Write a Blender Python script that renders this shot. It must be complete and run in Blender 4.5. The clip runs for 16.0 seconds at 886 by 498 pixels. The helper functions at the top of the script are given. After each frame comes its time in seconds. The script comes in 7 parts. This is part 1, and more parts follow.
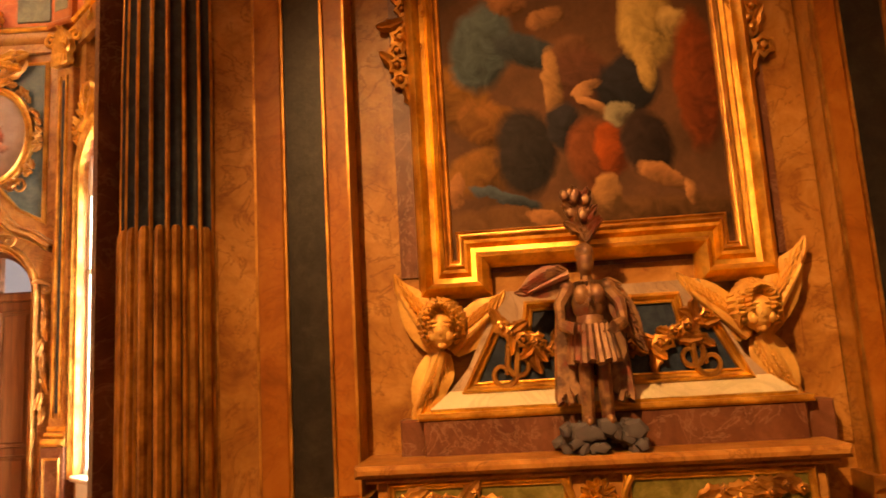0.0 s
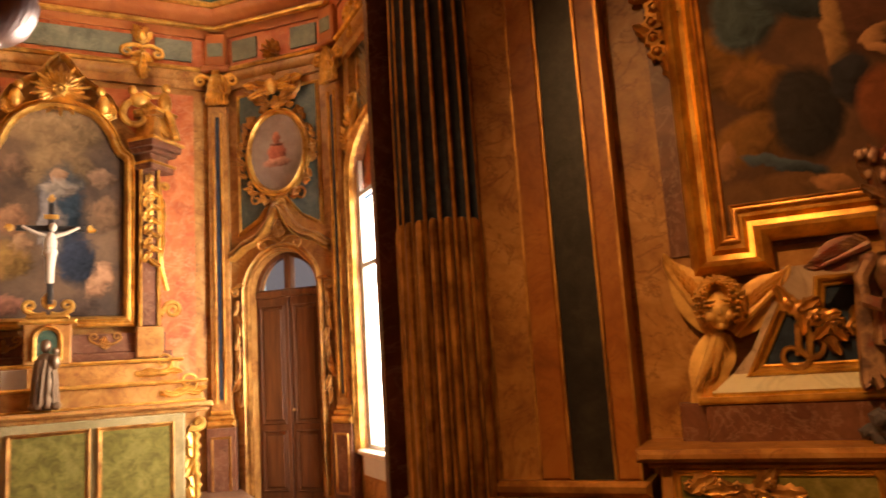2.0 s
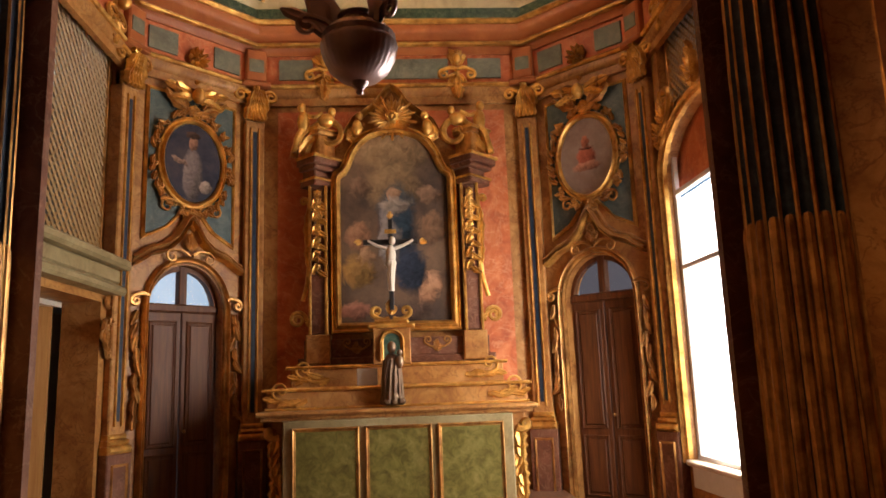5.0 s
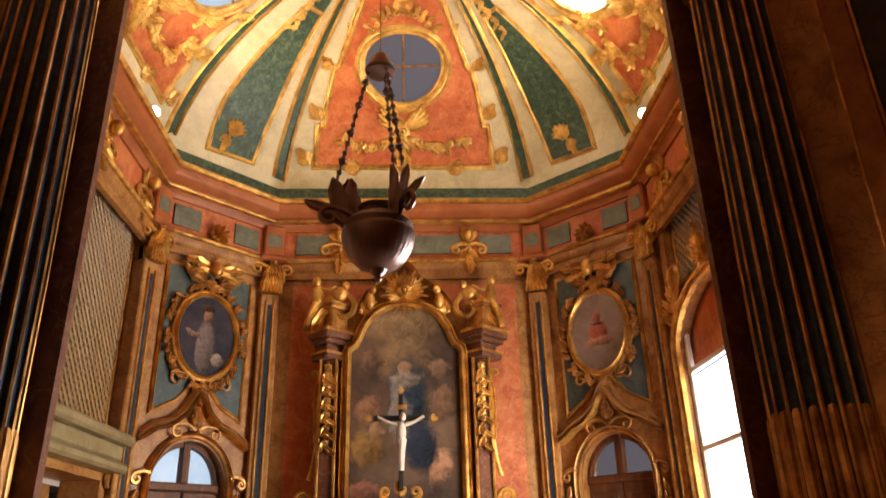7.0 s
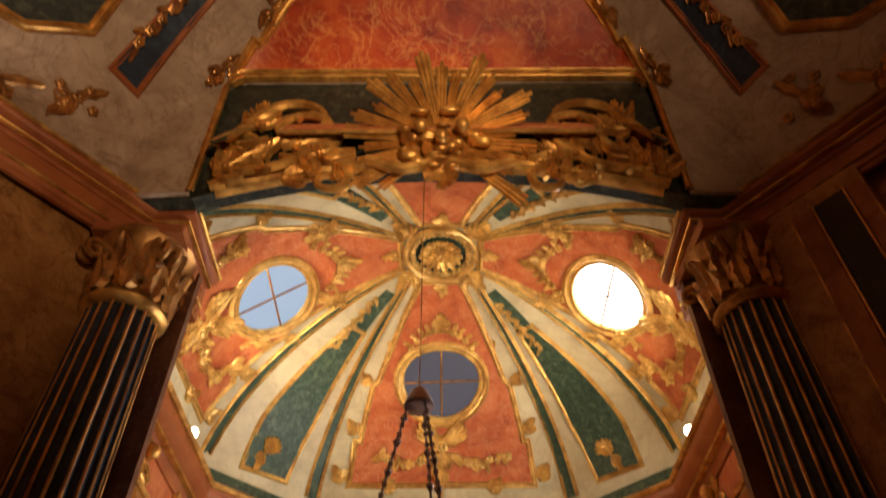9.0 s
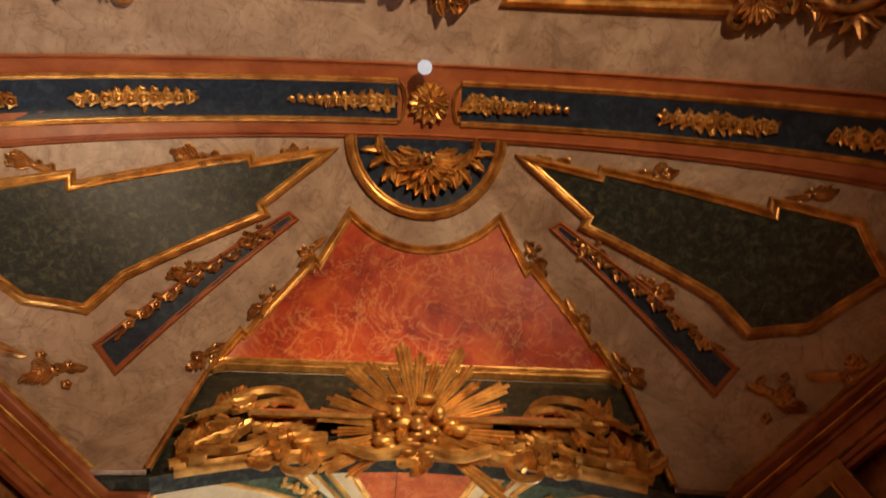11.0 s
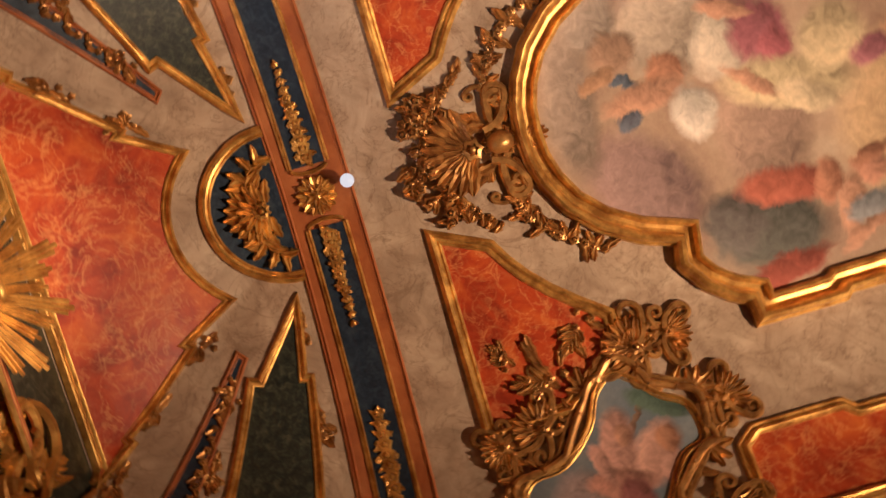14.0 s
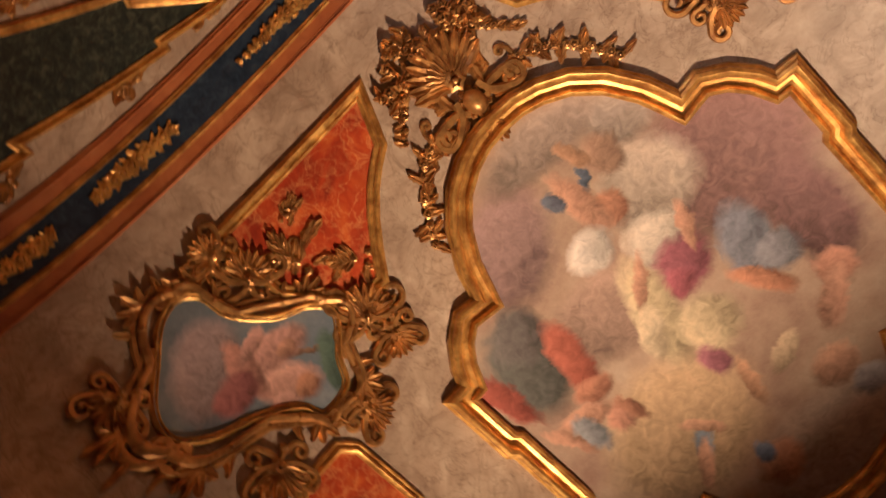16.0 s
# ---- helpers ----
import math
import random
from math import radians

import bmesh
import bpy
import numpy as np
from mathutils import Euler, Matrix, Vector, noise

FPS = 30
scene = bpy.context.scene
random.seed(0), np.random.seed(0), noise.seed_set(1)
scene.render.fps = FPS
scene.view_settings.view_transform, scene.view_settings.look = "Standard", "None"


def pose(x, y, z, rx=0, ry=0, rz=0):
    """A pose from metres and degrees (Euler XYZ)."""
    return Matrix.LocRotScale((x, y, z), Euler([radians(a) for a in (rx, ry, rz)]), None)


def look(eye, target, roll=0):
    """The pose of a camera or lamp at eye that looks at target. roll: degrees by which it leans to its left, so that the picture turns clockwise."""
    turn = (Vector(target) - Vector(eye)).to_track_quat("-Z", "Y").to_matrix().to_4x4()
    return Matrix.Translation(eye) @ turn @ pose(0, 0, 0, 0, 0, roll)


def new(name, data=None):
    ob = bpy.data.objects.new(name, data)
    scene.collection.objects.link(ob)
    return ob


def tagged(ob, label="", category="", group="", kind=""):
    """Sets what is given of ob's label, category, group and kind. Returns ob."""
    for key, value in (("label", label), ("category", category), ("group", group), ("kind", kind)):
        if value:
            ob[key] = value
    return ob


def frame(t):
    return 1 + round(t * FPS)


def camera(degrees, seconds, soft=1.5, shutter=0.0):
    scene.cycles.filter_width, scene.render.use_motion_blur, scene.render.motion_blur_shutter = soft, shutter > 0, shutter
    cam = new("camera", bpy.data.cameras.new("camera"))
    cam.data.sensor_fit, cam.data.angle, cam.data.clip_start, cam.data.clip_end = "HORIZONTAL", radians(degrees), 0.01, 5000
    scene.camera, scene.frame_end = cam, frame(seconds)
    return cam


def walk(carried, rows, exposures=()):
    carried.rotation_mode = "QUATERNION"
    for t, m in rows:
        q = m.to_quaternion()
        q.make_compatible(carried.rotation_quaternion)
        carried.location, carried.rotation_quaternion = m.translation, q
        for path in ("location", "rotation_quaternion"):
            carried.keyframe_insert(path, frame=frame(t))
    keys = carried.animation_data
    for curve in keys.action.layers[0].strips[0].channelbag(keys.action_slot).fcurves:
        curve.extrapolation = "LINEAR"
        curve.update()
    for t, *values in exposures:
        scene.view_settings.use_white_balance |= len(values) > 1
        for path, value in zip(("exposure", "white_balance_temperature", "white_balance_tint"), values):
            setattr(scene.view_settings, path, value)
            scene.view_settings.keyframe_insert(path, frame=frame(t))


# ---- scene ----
import mathutils

# camera and walk -------------------------------------------------------------
cam = camera(62.6, 16.0, soft=1.6, shutter=0.4)
PATH = [
    (0, 0.447, -0.272, 1.508, 99.05, 3.36, -44.51),
    (0.5, 0.441, -0.255, 1.504, 98.76, 3.46, -40.74),
    (1, 0.412, -0.238, 1.504, 98.82, 3.76, -36.83),
    (1.5, 0.363, -0.222, 1.505, 99.02, 3.56, -31.21),
    (2, 0.313, -0.199, 1.510, 98.97, 3.65, -25.72),
    (2.5, 0.273, -0.154, 1.505, 98.88, 3.56, -19.26),
    (3, 0.222, -0.121, 1.500, 98.35, 2.97, -13.81),
    (3.5, 0.164, -0.095, 1.503, 98.26, 2.57, -9.69),
    (3.7, 0.151, -0.087, 1.505, 98.32, 2.47, -8.24),
    (5.8, 0.042, -0.107, 1.582, 104.04, 2.04, -2.39),
    (6, 0.047, -0.112, 1.588, 105.47, 2.12, -2.51),
    (6.5, 0.038, -0.117, 1.631, 109.55, 1.60, -2.62),
    (7, 0.028, -0.138, 1.663, 113.15, 1.47, -2.49),
    (7.5, 0.034, -0.166, 1.692, 116.56, 1.34, -2.57),
    (8, 0.037, -0.175, 1.736, 120.55, 1.29, -2.77),
    (8.5, 0.027, -0.186, 1.807, 128.66, 0.16, -1.31),
    (9, 0.019, -0.230, 1.880, 136.30, 0.21, 0.13),
    (9.5, 0.053, -0.304, 1.939, 143.01, -0.24, 0.63),
    (9.7, 0.049, -0.325, 1.936, 144.89, 0.17, 0.89),
    (11.8, 0.144, 0.333, 1.563, 172.29, 0.01, -12.78),
    (12, 0.181, 0.325, 1.602, 173.86, 0.11, -17.54),
    (12.5, 0.175, 0.234, 1.593, 176.17, 0.89, -31.34),
    (13, 0.142, 0.122, 1.563, 175.86, 1.75, -44.31),
    (13.5, 0.181, 0.053, 1.548, 175.14, 3.17, -59.02),
    (14, 0.257, -0.139, 1.547, 175.34, 1.59, -73.72),
    (14.5, 0.322, -0.294, 1.504, 173.80, 1.44, -87.57),
    (15, 0.378, -0.466, 1.493, 172.85, 1.86, -101.40),
    (15.5, 0.409, -0.548, 1.501, 171.96, 2.57, -118.44),
    (16, 0.480, -0.553, 1.428, 168.41, 2.60, -134.04),
]
EXPOSURES = [(0.0, 1.4, 8300, 13), (1.0, 1.15, 8100, 13), (1.5, 0.62, 7800, 12), (2.0, 0.28, 7500, 11), (3.0, -0.38, 6800, 10), (3.7, -0.72, 6250, 10),
             (5.8, -0.45, 6500, 10), (8.0, -0.34, 6500, 10), (8.7, -0.5, 6350, 10), (9.0, -0.72, 6250, 9), (9.7, -1.28, 6100, 8), (11.8, 0.22, 5950, 11), (14.0, 0.08, 5750, 11), (16.0, 0.08, 5550, 11)]
walk(cam, [(t, pose(x, y, z, rx, ry, rz)) for t, x, y, z, rx, ry, rz in PATH], EXPOSURES)

# numbers of the plan ---------------------------------------------------------
CZ = 6.3                       # springing of both vaults
YB, HX, HN = 0.97, 4.6, 3.2    # nave: transverse band, half width, rise
YS = -10.0                     # nave: far end
DA = radians(50)               # bearing of the nave's canted walls
DR = 3.62                      # their distance from the vault's centre
NW = 4.24                      # their distance from the origin
YC, RC, HC = 6.2, 3.1, 2.25    # chancel octagon: centre, half width, rise of its dome
AX, AY = 1.85, 9.3             # half width and place of the altar wall
YA = 3.45                      # face of the wall over the chancel arch


def nave_q(x, y):
    q = abs(x) / HX
    if y <= YB:
        return q
    return max(q, (y - YB) / 2.95, (abs(x) * math.sin(DA) + (y - YB) * math.cos(DA)) / DR)


def nave_z(x, y):
    return CZ + HN * math.sqrt(max(0.0, 1 - nave_q(x, y) ** 2))


def dome_q(x, y):
    dx, dy = abs(x), abs(y - YC)
    return max(dx / RC, dy / RC, (dx + dy) / (AX + RC))


def dome_z(x, y):
    return CZ + HC * math.sqrt(max(0.0, 1 - dome_q(x, y) ** 2))


def normal_on(zf, x, y):
    e = 0.02
    gx = (zf(x + e, y) - zf(x - e, y)) / (2 * e)
    gy = (zf(x, y + e) - zf(x, y - e)) / (2 * e)
    return Vector((gx, gy, -1)).normalized()


# world and lights ------------------------------------------------------------
world = bpy.data.worlds.new("sky")
scene.world = world
world.use_nodes = True
wn = world.node_tree.nodes
sky = wn.new("ShaderNodeTexSky")
sky.sky_type, sky.sun_disc, sky.sun_elevation, sky.sun_rotation = "NISHITA", False, radians(45), radians(100)
world.node_tree.links.new(sky.outputs[0], wn["Background"].inputs[0])
wn["Background"].inputs[1].default_value = 0.15


def area(name, eye, target, w, h, watts, color):
    d = bpy.data.lights.new(name, "AREA")
    d.shape, d.size, d.size_y, d.energy, d.color = "RECTANGLE", w, h, watts, color
    ob = new(name, d)
    ob.matrix_world = look(eye, target)
    return ob


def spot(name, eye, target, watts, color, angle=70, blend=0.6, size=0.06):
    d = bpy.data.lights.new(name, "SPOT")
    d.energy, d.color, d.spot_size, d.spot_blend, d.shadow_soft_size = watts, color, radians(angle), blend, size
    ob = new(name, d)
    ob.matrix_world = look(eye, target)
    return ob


WARM, HALOGEN, DAY = (1.0, 0.68, 0.40), (1.0, 0.76, 0.48), (1.0, 0.94, 0.86)
area("window_daylight", (3.07, 6.7, 2.2), (-1.8, 5.6, 1.6), 1.9, 3.0, 330, DAY)
spot("cornice_spot_left", (-2.84, 7.06, 6.55), (0.9, 6.6, 8.4), 255, HALOGEN, 120, 0.9)
spot("cornice_spot_right", (2.88, 7.08, 6.55), (-0.9, 6.6, 8.4), 235, HALOGEN, 120, 0.9)
# two unseen spots added towards the nave to brighten the dome
spot("cornice_spot_front_left", (-2.75, 5.3, 6.5), (0.4, 8.2, 8.2), 290, HALOGEN, 110, 0.9)
spot("cornice_spot_front_right", (2.75, 5.3, 6.5), (-0.4, 8.2, 8.2), 260, HALOGEN, 110, 0.9)
spot("altar_spot", (-1.7, 0.0, 5.9), (3.7, 1.75, 1.15), 1080, (1.0, 0.55, 0.23), 46, 0.95)
spot("nave_spot", (4.3, -7.8, 1.8), (-1.2, -0.8, 9.5), 6200, WARM, 65, 1.0, 0.10)
# unseen narrow spot, added to lift the sunburst and arch wall
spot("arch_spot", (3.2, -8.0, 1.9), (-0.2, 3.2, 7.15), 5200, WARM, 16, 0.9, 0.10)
# weak fill added in the nave; the wall behind has no window
area("nave_window_daylight", (-4.6, -7.5, 3.6), (1.0, -3.0, 8.0), 1.2, 2.2, 12, WARM)

# materials -------------------------------------------------------------------


class Mat:
    """A node material with a short way to add and link nodes."""

    def __init__(self, name):
        self.m = bpy.data.materials.new(name)
        self.m.use_nodes = True
        self.n = self.m.node_tree.nodes
        self.l = self.m.node_tree.links
        self.p = self.n["Principled BSDF"]

    def add(self, kind, **values):
        node = self.n.new("ShaderNode" + kind)
        for k, v in values.items():
            node.inputs[k.replace("_", " ")].default_value = v
        return node

    def link(self, a, b):
        self.l.new(a, b)

    def noise(self, scale, detail=6, rough=0.6, vec=None, dist=0.0):
        n = self.add("TexNoise", Scale=scale, Detail=detail, Roughness=rough, Distortion=dist)
        self.link(vec if vec is not None else self.coords(), n.inputs["Vector"])
        return n

    def coords(self):
        if "co" not in self.n:
            c = self.n.new("ShaderNodeTexCoord")
            c.name = "co"
        return self.n["co"].outputs["Object"]

    def ramp(self, fac, stops):
        r = self.n.new("ShaderNodeValToRGB")
        el = r.color_ramp.elements
        while len(el) < len(stops):
            el.new(0.5)
        for e, (pos, col) in zip(el, stops):
            e.position, e.color = pos, (*col, 1)
        self.link(fac, r.inputs[0])
        return r.outputs[0]

    def mix(self, fac, a, b, blend="MIX"):
        x = self.n.new("ShaderNodeMix")
        x.data_type, x.blend_type = "RGBA", blend
        for sock, val in ((x.inputs[0], fac), (x.inputs[6], a), (x.inputs[7], b)):
            if isinstance(val, (int, float)):
                sock.default_value = val
            elif isinstance(val, tuple):
                sock.default_value = (*val, 1)
            else:
                self.link(val, sock)
        return x.outputs[2]

    def math(self, op, a, b=0.0, clamp=False):
        x = self.n.new("ShaderNodeMath")
        x.operation, x.use_clamp = op, clamp
        for sock, val in zip(x.inputs, (a, b)):
            if isinstance(val, (int, float)):
                sock.default_value = val
            else:
                self.link(val, sock)
        return x.outputs[0]

    def bump(self, height, strength, distance=0.01):
        b = self.add("Bump", Strength=strength, Distance=distance)
        self.link(height, b.inputs["Height"])
        self.link(b.outputs[0], self.p.inputs["Normal"])

    def done(self, color=None, rough=None, metal=None):
        for key, val in (("Base Color", color), ("Roughness", rough), ("Metallic", metal)):
            if val is None:
                continue
            if isinstance(val, (int, float)):
                self.p.inputs[key].default_value = val
            elif isinstance(val, tuple):
                self.p.inputs[key].default_value = (*val, 1)
            else:
                self.link(val, self.p.inputs[key])
        return self.m


def marble(name, dark, mid, light, vein, scale=2.0, rough=0.38, veins=0.35, web=0.0):
    """Painted marbling: clouds of three tones, crossed by thin crooked veins."""
    m = Mat(name)
    a = m.noise(scale, 8, 0.65, dist=0.7)
    col = m.ramp(a.outputs[0], [(0.3, dark), (0.5, mid), (0.72, light)])
    b = m.noise(scale * 0.9, 5, 0.6, dist=1.6)
    d = m.math("ABSOLUTE", m.math("SUBTRACT", b.outputs[0], 0.5))
    line = m.math("SUBTRACT", 1.0, m.math("MULTIPLY", d, 45.0, True), True)
    col = m.mix(m.math("MULTIPLY", line, veins), col, vein)
    if web:
        warp = m.noise(3.0, 4, 0.6)
        bent = m.n.new("ShaderNodeVectorMath")
        bent.operation = "MULTIPLY_ADD"
        m.link(warp.outputs["Color"], bent.inputs[0])
        bent.inputs[1].default_value = (0.5, 0.5, 0.5)
        m.link(m.coords(), bent.inputs[2])
        for size, amount in ((3.2, web), (9.0, web * 0.6)):
            cell = m.n.new("ShaderNodeTexVoronoi")
            cell.feature = "DISTANCE_TO_EDGE"
            cell.inputs["Scale"].default_value = size
            m.link(bent.outputs[0], cell.inputs["Vector"])
            crack = m.math("SUBTRACT", 1.0, m.math("MULTIPLY", cell.outputs["Distance"], 14.0, True), True)
            fade = m.math("MULTIPLY", m.math("SUBTRACT", m.noise(size * 0.55, 3).outputs[0], 0.42, True), 5.0, True)
            col = m.mix(m.math("MULTIPLY", m.math("MULTIPLY", crack, fade), amount), col, vein)
    c = m.noise(scale * 9, 5, 0.7)
    col = m.mix(m.math("MULTIPLY", c.outputs[0], 0.35), col, mid, "OVERLAY")
    grime = m.noise(1.1, 4, 0.6)
    col = m.mix(m.math("MULTIPLY", m.math("SUBTRACT", grime.outputs[0], 0.45, True), 1.6), col, dark)
    fine = m.noise(38, 4, 0.6)
    m.bump(m.math("ADD", fine.outputs[0], m.math("MULTIPLY", c.outputs[0], 0.7)), 0.25, 0.006)
    r = m.math("ADD", m.math("MULTIPLY", c.outputs[0], 0.3), rough - 0.12)
    m.p.inputs["Specular IOR Level"].default_value = 0.3
    return m.done(col, r)


def gilding(name, bright, deep, rough=0.34, metal=0.66):
    m = Mat(name)
    info = m.n.new("ShaderNodeObjectInfo")
    shift = m.n.new("ShaderNodeVectorMath")
    shift.operation = "ADD"
    m.link(m.coords(), shift.inputs[0])
    m.link(m.math("MULTIPLY", info.outputs["Random"], 40.0), shift.inputs[1])
    a = m.noise(5, 6, 0.65, shift.outputs[0])
    b = m.noise(42, 5, 0.7, shift.outputs[0])
    col = m.ramp(a.outputs[0], [(0.38, deep), (0.64, bright)])
    bole = m.math("MULTIPLY", m.math("SUBTRACT", b.outputs[0], 0.60, True), 4.0, True)
    col = m.mix(bole, col, (0.23, 0.06, 0.02))
    m.bump(b.outputs[0], 0.35, 0.006)
    met = m.math("SUBTRACT", metal, m.math("MULTIPLY", bole, 0.5))
    r = m.math("ADD", m.math("MULTIPLY", a.outputs[0], 0.3), rough - 0.12)
    return m.done(col, r, met)


def timber(name, dark, light, rough=0.4, axis=2):
    m = Mat(name)
    mp = m.add("Mapping")
    s = [14.0, 14.0, 14.0]
    s[axis] = 0.9
    mp.inputs["Scale"].default_value = s
    m.link(m.coords(), mp.inputs[0])
    a = m.noise(1.6, 8, 0.65, mp.outputs[0], 0.8)
    b = m.noise(1.2, 4)
    col = m.ramp(a.outputs[0], [(0.3, dark), (0.7, light)])
    col = m.mix(m.math("MULTIPLY", b.outputs[0], 0.4), col, dark)
    m.bump(a.outputs[0], 0.3, 0.004)
    m.p.inputs["Specular IOR Level"].default_value = 0.3
    return m.done(col, m.math("ADD", m.math("MULTIPLY", b.outputs[0], 0.3), rough - 0.15))


def plain(name, color, rough=0.5, metal=0.0, grain=20):
    m = Mat(name)
    a = m.noise(grain, 5)
    col = m.mix(m.math("MULTIPLY", a.outputs[0], 0.5), color, tuple(c * 0.55 for c in color))
    m.bump(a.outputs[0], 0.2, 0.004)
    return m.done(col, m.math("ADD", m.math("MULTIPLY", a.outputs[0], 0.25), rough - 0.1), metal)


def canvas(name, ground, blobs, axes="xz", wobble=0.25, wscale=2.2, rough=0.55, soft=0.55, depth=0.75):
    """An oil painting: brushed ground, and soft-edged plain patches (u, v, half width, half height, lean, colour)."""
    m = Mat(name)
    n = m.noise(wscale * 1.7, 5, 0.62, dist=0.8)
    sub = m.n.new("ShaderNodeVectorMath")
    sub.operation = "SUBTRACT"
    m.link(n.outputs["Color"], sub.inputs[0])
    sub.inputs[1].default_value = (0.5, 0.5, 0.5)
    sc = m.n.new("ShaderNodeVectorMath")
    sc.operation = "SCALE"
    m.link(sub.outputs[0], sc.inputs[0])
    sc.inputs["Scale"].default_value = wobble * 2
    ad = m.n.new("ShaderNodeVectorMath")
    ad.operation = "ADD"
    m.link(m.coords(), ad.inputs[0])
    m.link(sc.outputs[0], ad.inputs[1])
    sep = m.n.new("ShaderNodeSeparateXYZ")
    m.link(ad.outputs[0], sep.inputs[0])
    u, v = sep.outputs["xyz".index(axes[0])], sep.outputs["xyz".index(axes[1])]
    cloud = m.noise(wscale * 0.6, 6, 0.6)
    col = m.ramp(cloud.outputs[0], [(0.3, ground[0]), (0.5, ground[1]), (0.7, ground[2])])
    folds = m.noise(wscale * 2.6, 4, 0.55, dist=1.4)
    for bu, bv, ru, rv, lean, c in blobs:
        ca, sa = math.cos(radians(lean)), math.sin(radians(lean))
        du, dv = m.math("SUBTRACT", u, bu), m.math("SUBTRACT", v, bv)
        p = m.math("ADD", m.math("MULTIPLY", du, ca / ru), m.math("MULTIPLY", dv, sa / ru))
        q = m.math("ADD", m.math("MULTIPLY", du, -sa / rv), m.math("MULTIPLY", dv, ca / rv))
        d = m.math("ADD", m.math("MULTIPLY", p, p), m.math("MULTIPLY", q, q))
        k = m.math("DIVIDE", m.math("SUBTRACT", 1.0 + soft * 0.5, d), soft, True)
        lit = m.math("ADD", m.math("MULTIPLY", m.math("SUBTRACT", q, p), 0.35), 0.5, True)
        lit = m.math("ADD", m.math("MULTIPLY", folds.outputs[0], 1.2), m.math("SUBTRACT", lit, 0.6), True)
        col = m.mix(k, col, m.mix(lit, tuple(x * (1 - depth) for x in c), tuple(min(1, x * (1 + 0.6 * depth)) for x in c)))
    stroke = m.noise(wscale * 7, 6, 0.7, dist=1.0)
    col = m.mix(0.2, col, stroke.outputs[0], "OVERLAY")
    m.p.inputs["Specular IOR Level"].default_value = 0.10
    m.bump(m.noise(60, 4).outputs[0], 0.15, 0.004)
    return m.done(col, rough)


GOLD = gilding("gold_leaf", (0.90, 0.52, 0.13), (0.42, 0.19, 0.04), 0.32, 0.68)
# gold for the dome, the whiter light up there put into its colour
LITGOLD = gilding("dome_lit_gold", (0.92, 0.63, 0.20), (0.50, 0.27, 0.07), 0.32, 0.58)
MATGOLD = gilding("matt_gold", (0.86, 0.54, 0.17), (0.56, 0.29, 0.08), 0.48, 0.3)
OLDGOLD = gilding("worn_gold", (0.68, 0.35, 0.10), (0.27, 0.115, 0.032), 0.31, 0.66)
STONE = marble("grey_beige_marbling", (0.27, 0.185, 0.125), (0.45, 0.335, 0.24), (0.57, 0.45, 0.33), (0.17, 0.10, 0.06), 2.6, veins=0.5, web=0.28)
CREAM = marble("cream_marbling", (0.44, 0.37, 0.24), (0.62, 0.55, 0.38), (0.74, 0.68, 0.50), (0.36, 0.33, 0.22), 1.9)
OCHRE = marble("ochre_marbling", (0.20, 0.075, 0.020), (0.42, 0.205, 0.060), (0.58, 0.34, 0.125), (0.15, 0.05, 0.015), 3.2, veins=0.6, web=0.3)
RED = marble("red_orange_marbling", (0.22, 0.022, 0.006), (0.45, 0.060, 0.010), (0.66, 0.17, 0.026), (0.80, 0.42, 0.14), 2.4, rough=0.42, veins=0.45, web=0.42)
ROSE = marble("rose_marbling", (0.31, 0.072, 0.026), (0.53, 0.155, 0.054), (0.68, 0.29, 0.12), (0.74, 0.44, 0.24), 3.2, rough=0.45, veins=0.4, web=0.25)
BROWNRED = marble("brown_red_marbling", (0.09, 0.03, 0.018), (0.17, 0.065, 0.035), (0.27, 0.12, 0.07), (0.46, 0.3, 0.2), 4.0)
GREEN = marble("green_marbling", (0.018, 0.036, 0.026), (0.05, 0.095, 0.066), (0.17, 0.22, 0.14), (0.30, 0.34, 0.22), 14.0, veins=0.3)
DARKGREEN = marble("dark_green_marbling", (0.008, 0.011, 0.010), (0.030, 0.036, 0.028), (0.13, 0.125, 0.08), (0.15, 0.14, 0.08), 13.0)
BLUE = marble("blue_black_marbling", (0.010, 0.016, 0.030), (0.022, 0.037, 0.064), (0.058, 0.080, 0.108), (0.085, 0.10, 0.12), 11.0, veins=0.25)
BLUEGREY = marble("blue_grey_marbling", (0.035, 0.05, 0.05), (0.075, 0.098, 0.092), (0.15, 0.165, 0.14), (0.22, 0.22, 0.17), 5.0)
FRONTAL = marble("grey_cream_marbling", (0.19, 0.14, 0.065), (0.32, 0.25, 0.13), (0.42, 0.34, 0.19), (0.15, 0.11, 0.05), 3.0)
OLIVE = marble("olive_marbling", (0.085, 0.070, 0.016), (0.20, 0.165, 0.042), (0.34, 0.275, 0.10), (0.09, 0.075, 0.02), 9.0, veins=0.3)
TERRA = marble("terracotta_band", (0.26, 0.075, 0.025), (0.40, 0.135, 0.042), (0.50, 0.20, 0.07), (0.2, 0.06, 0.02), 2.0, veins=0.1)
BROWNBLACK = marble("brown_black_marbling", (0.012, 0.009, 0.008), (0.026, 0.021, 0.017), (0.052, 0.044, 0.032), (0.07, 0.06, 0.04), 7.0, veins=0.2)
BURNT = marble("burnt_orange_marbling", (0.19, 0.055, 0.012), (0.34, 0.12, 0.025), (0.46, 0.20, 0.05), (0.14, 0.04, 0.01), 3.0, veins=0.3)
FRIEZE = marble("grey_green_marbling", (0.09, 0.095, 0.068), (0.17, 0.17, 0.125), (0.27, 0.255, 0.185), (0.34, 0.31, 0.22), 5.0)
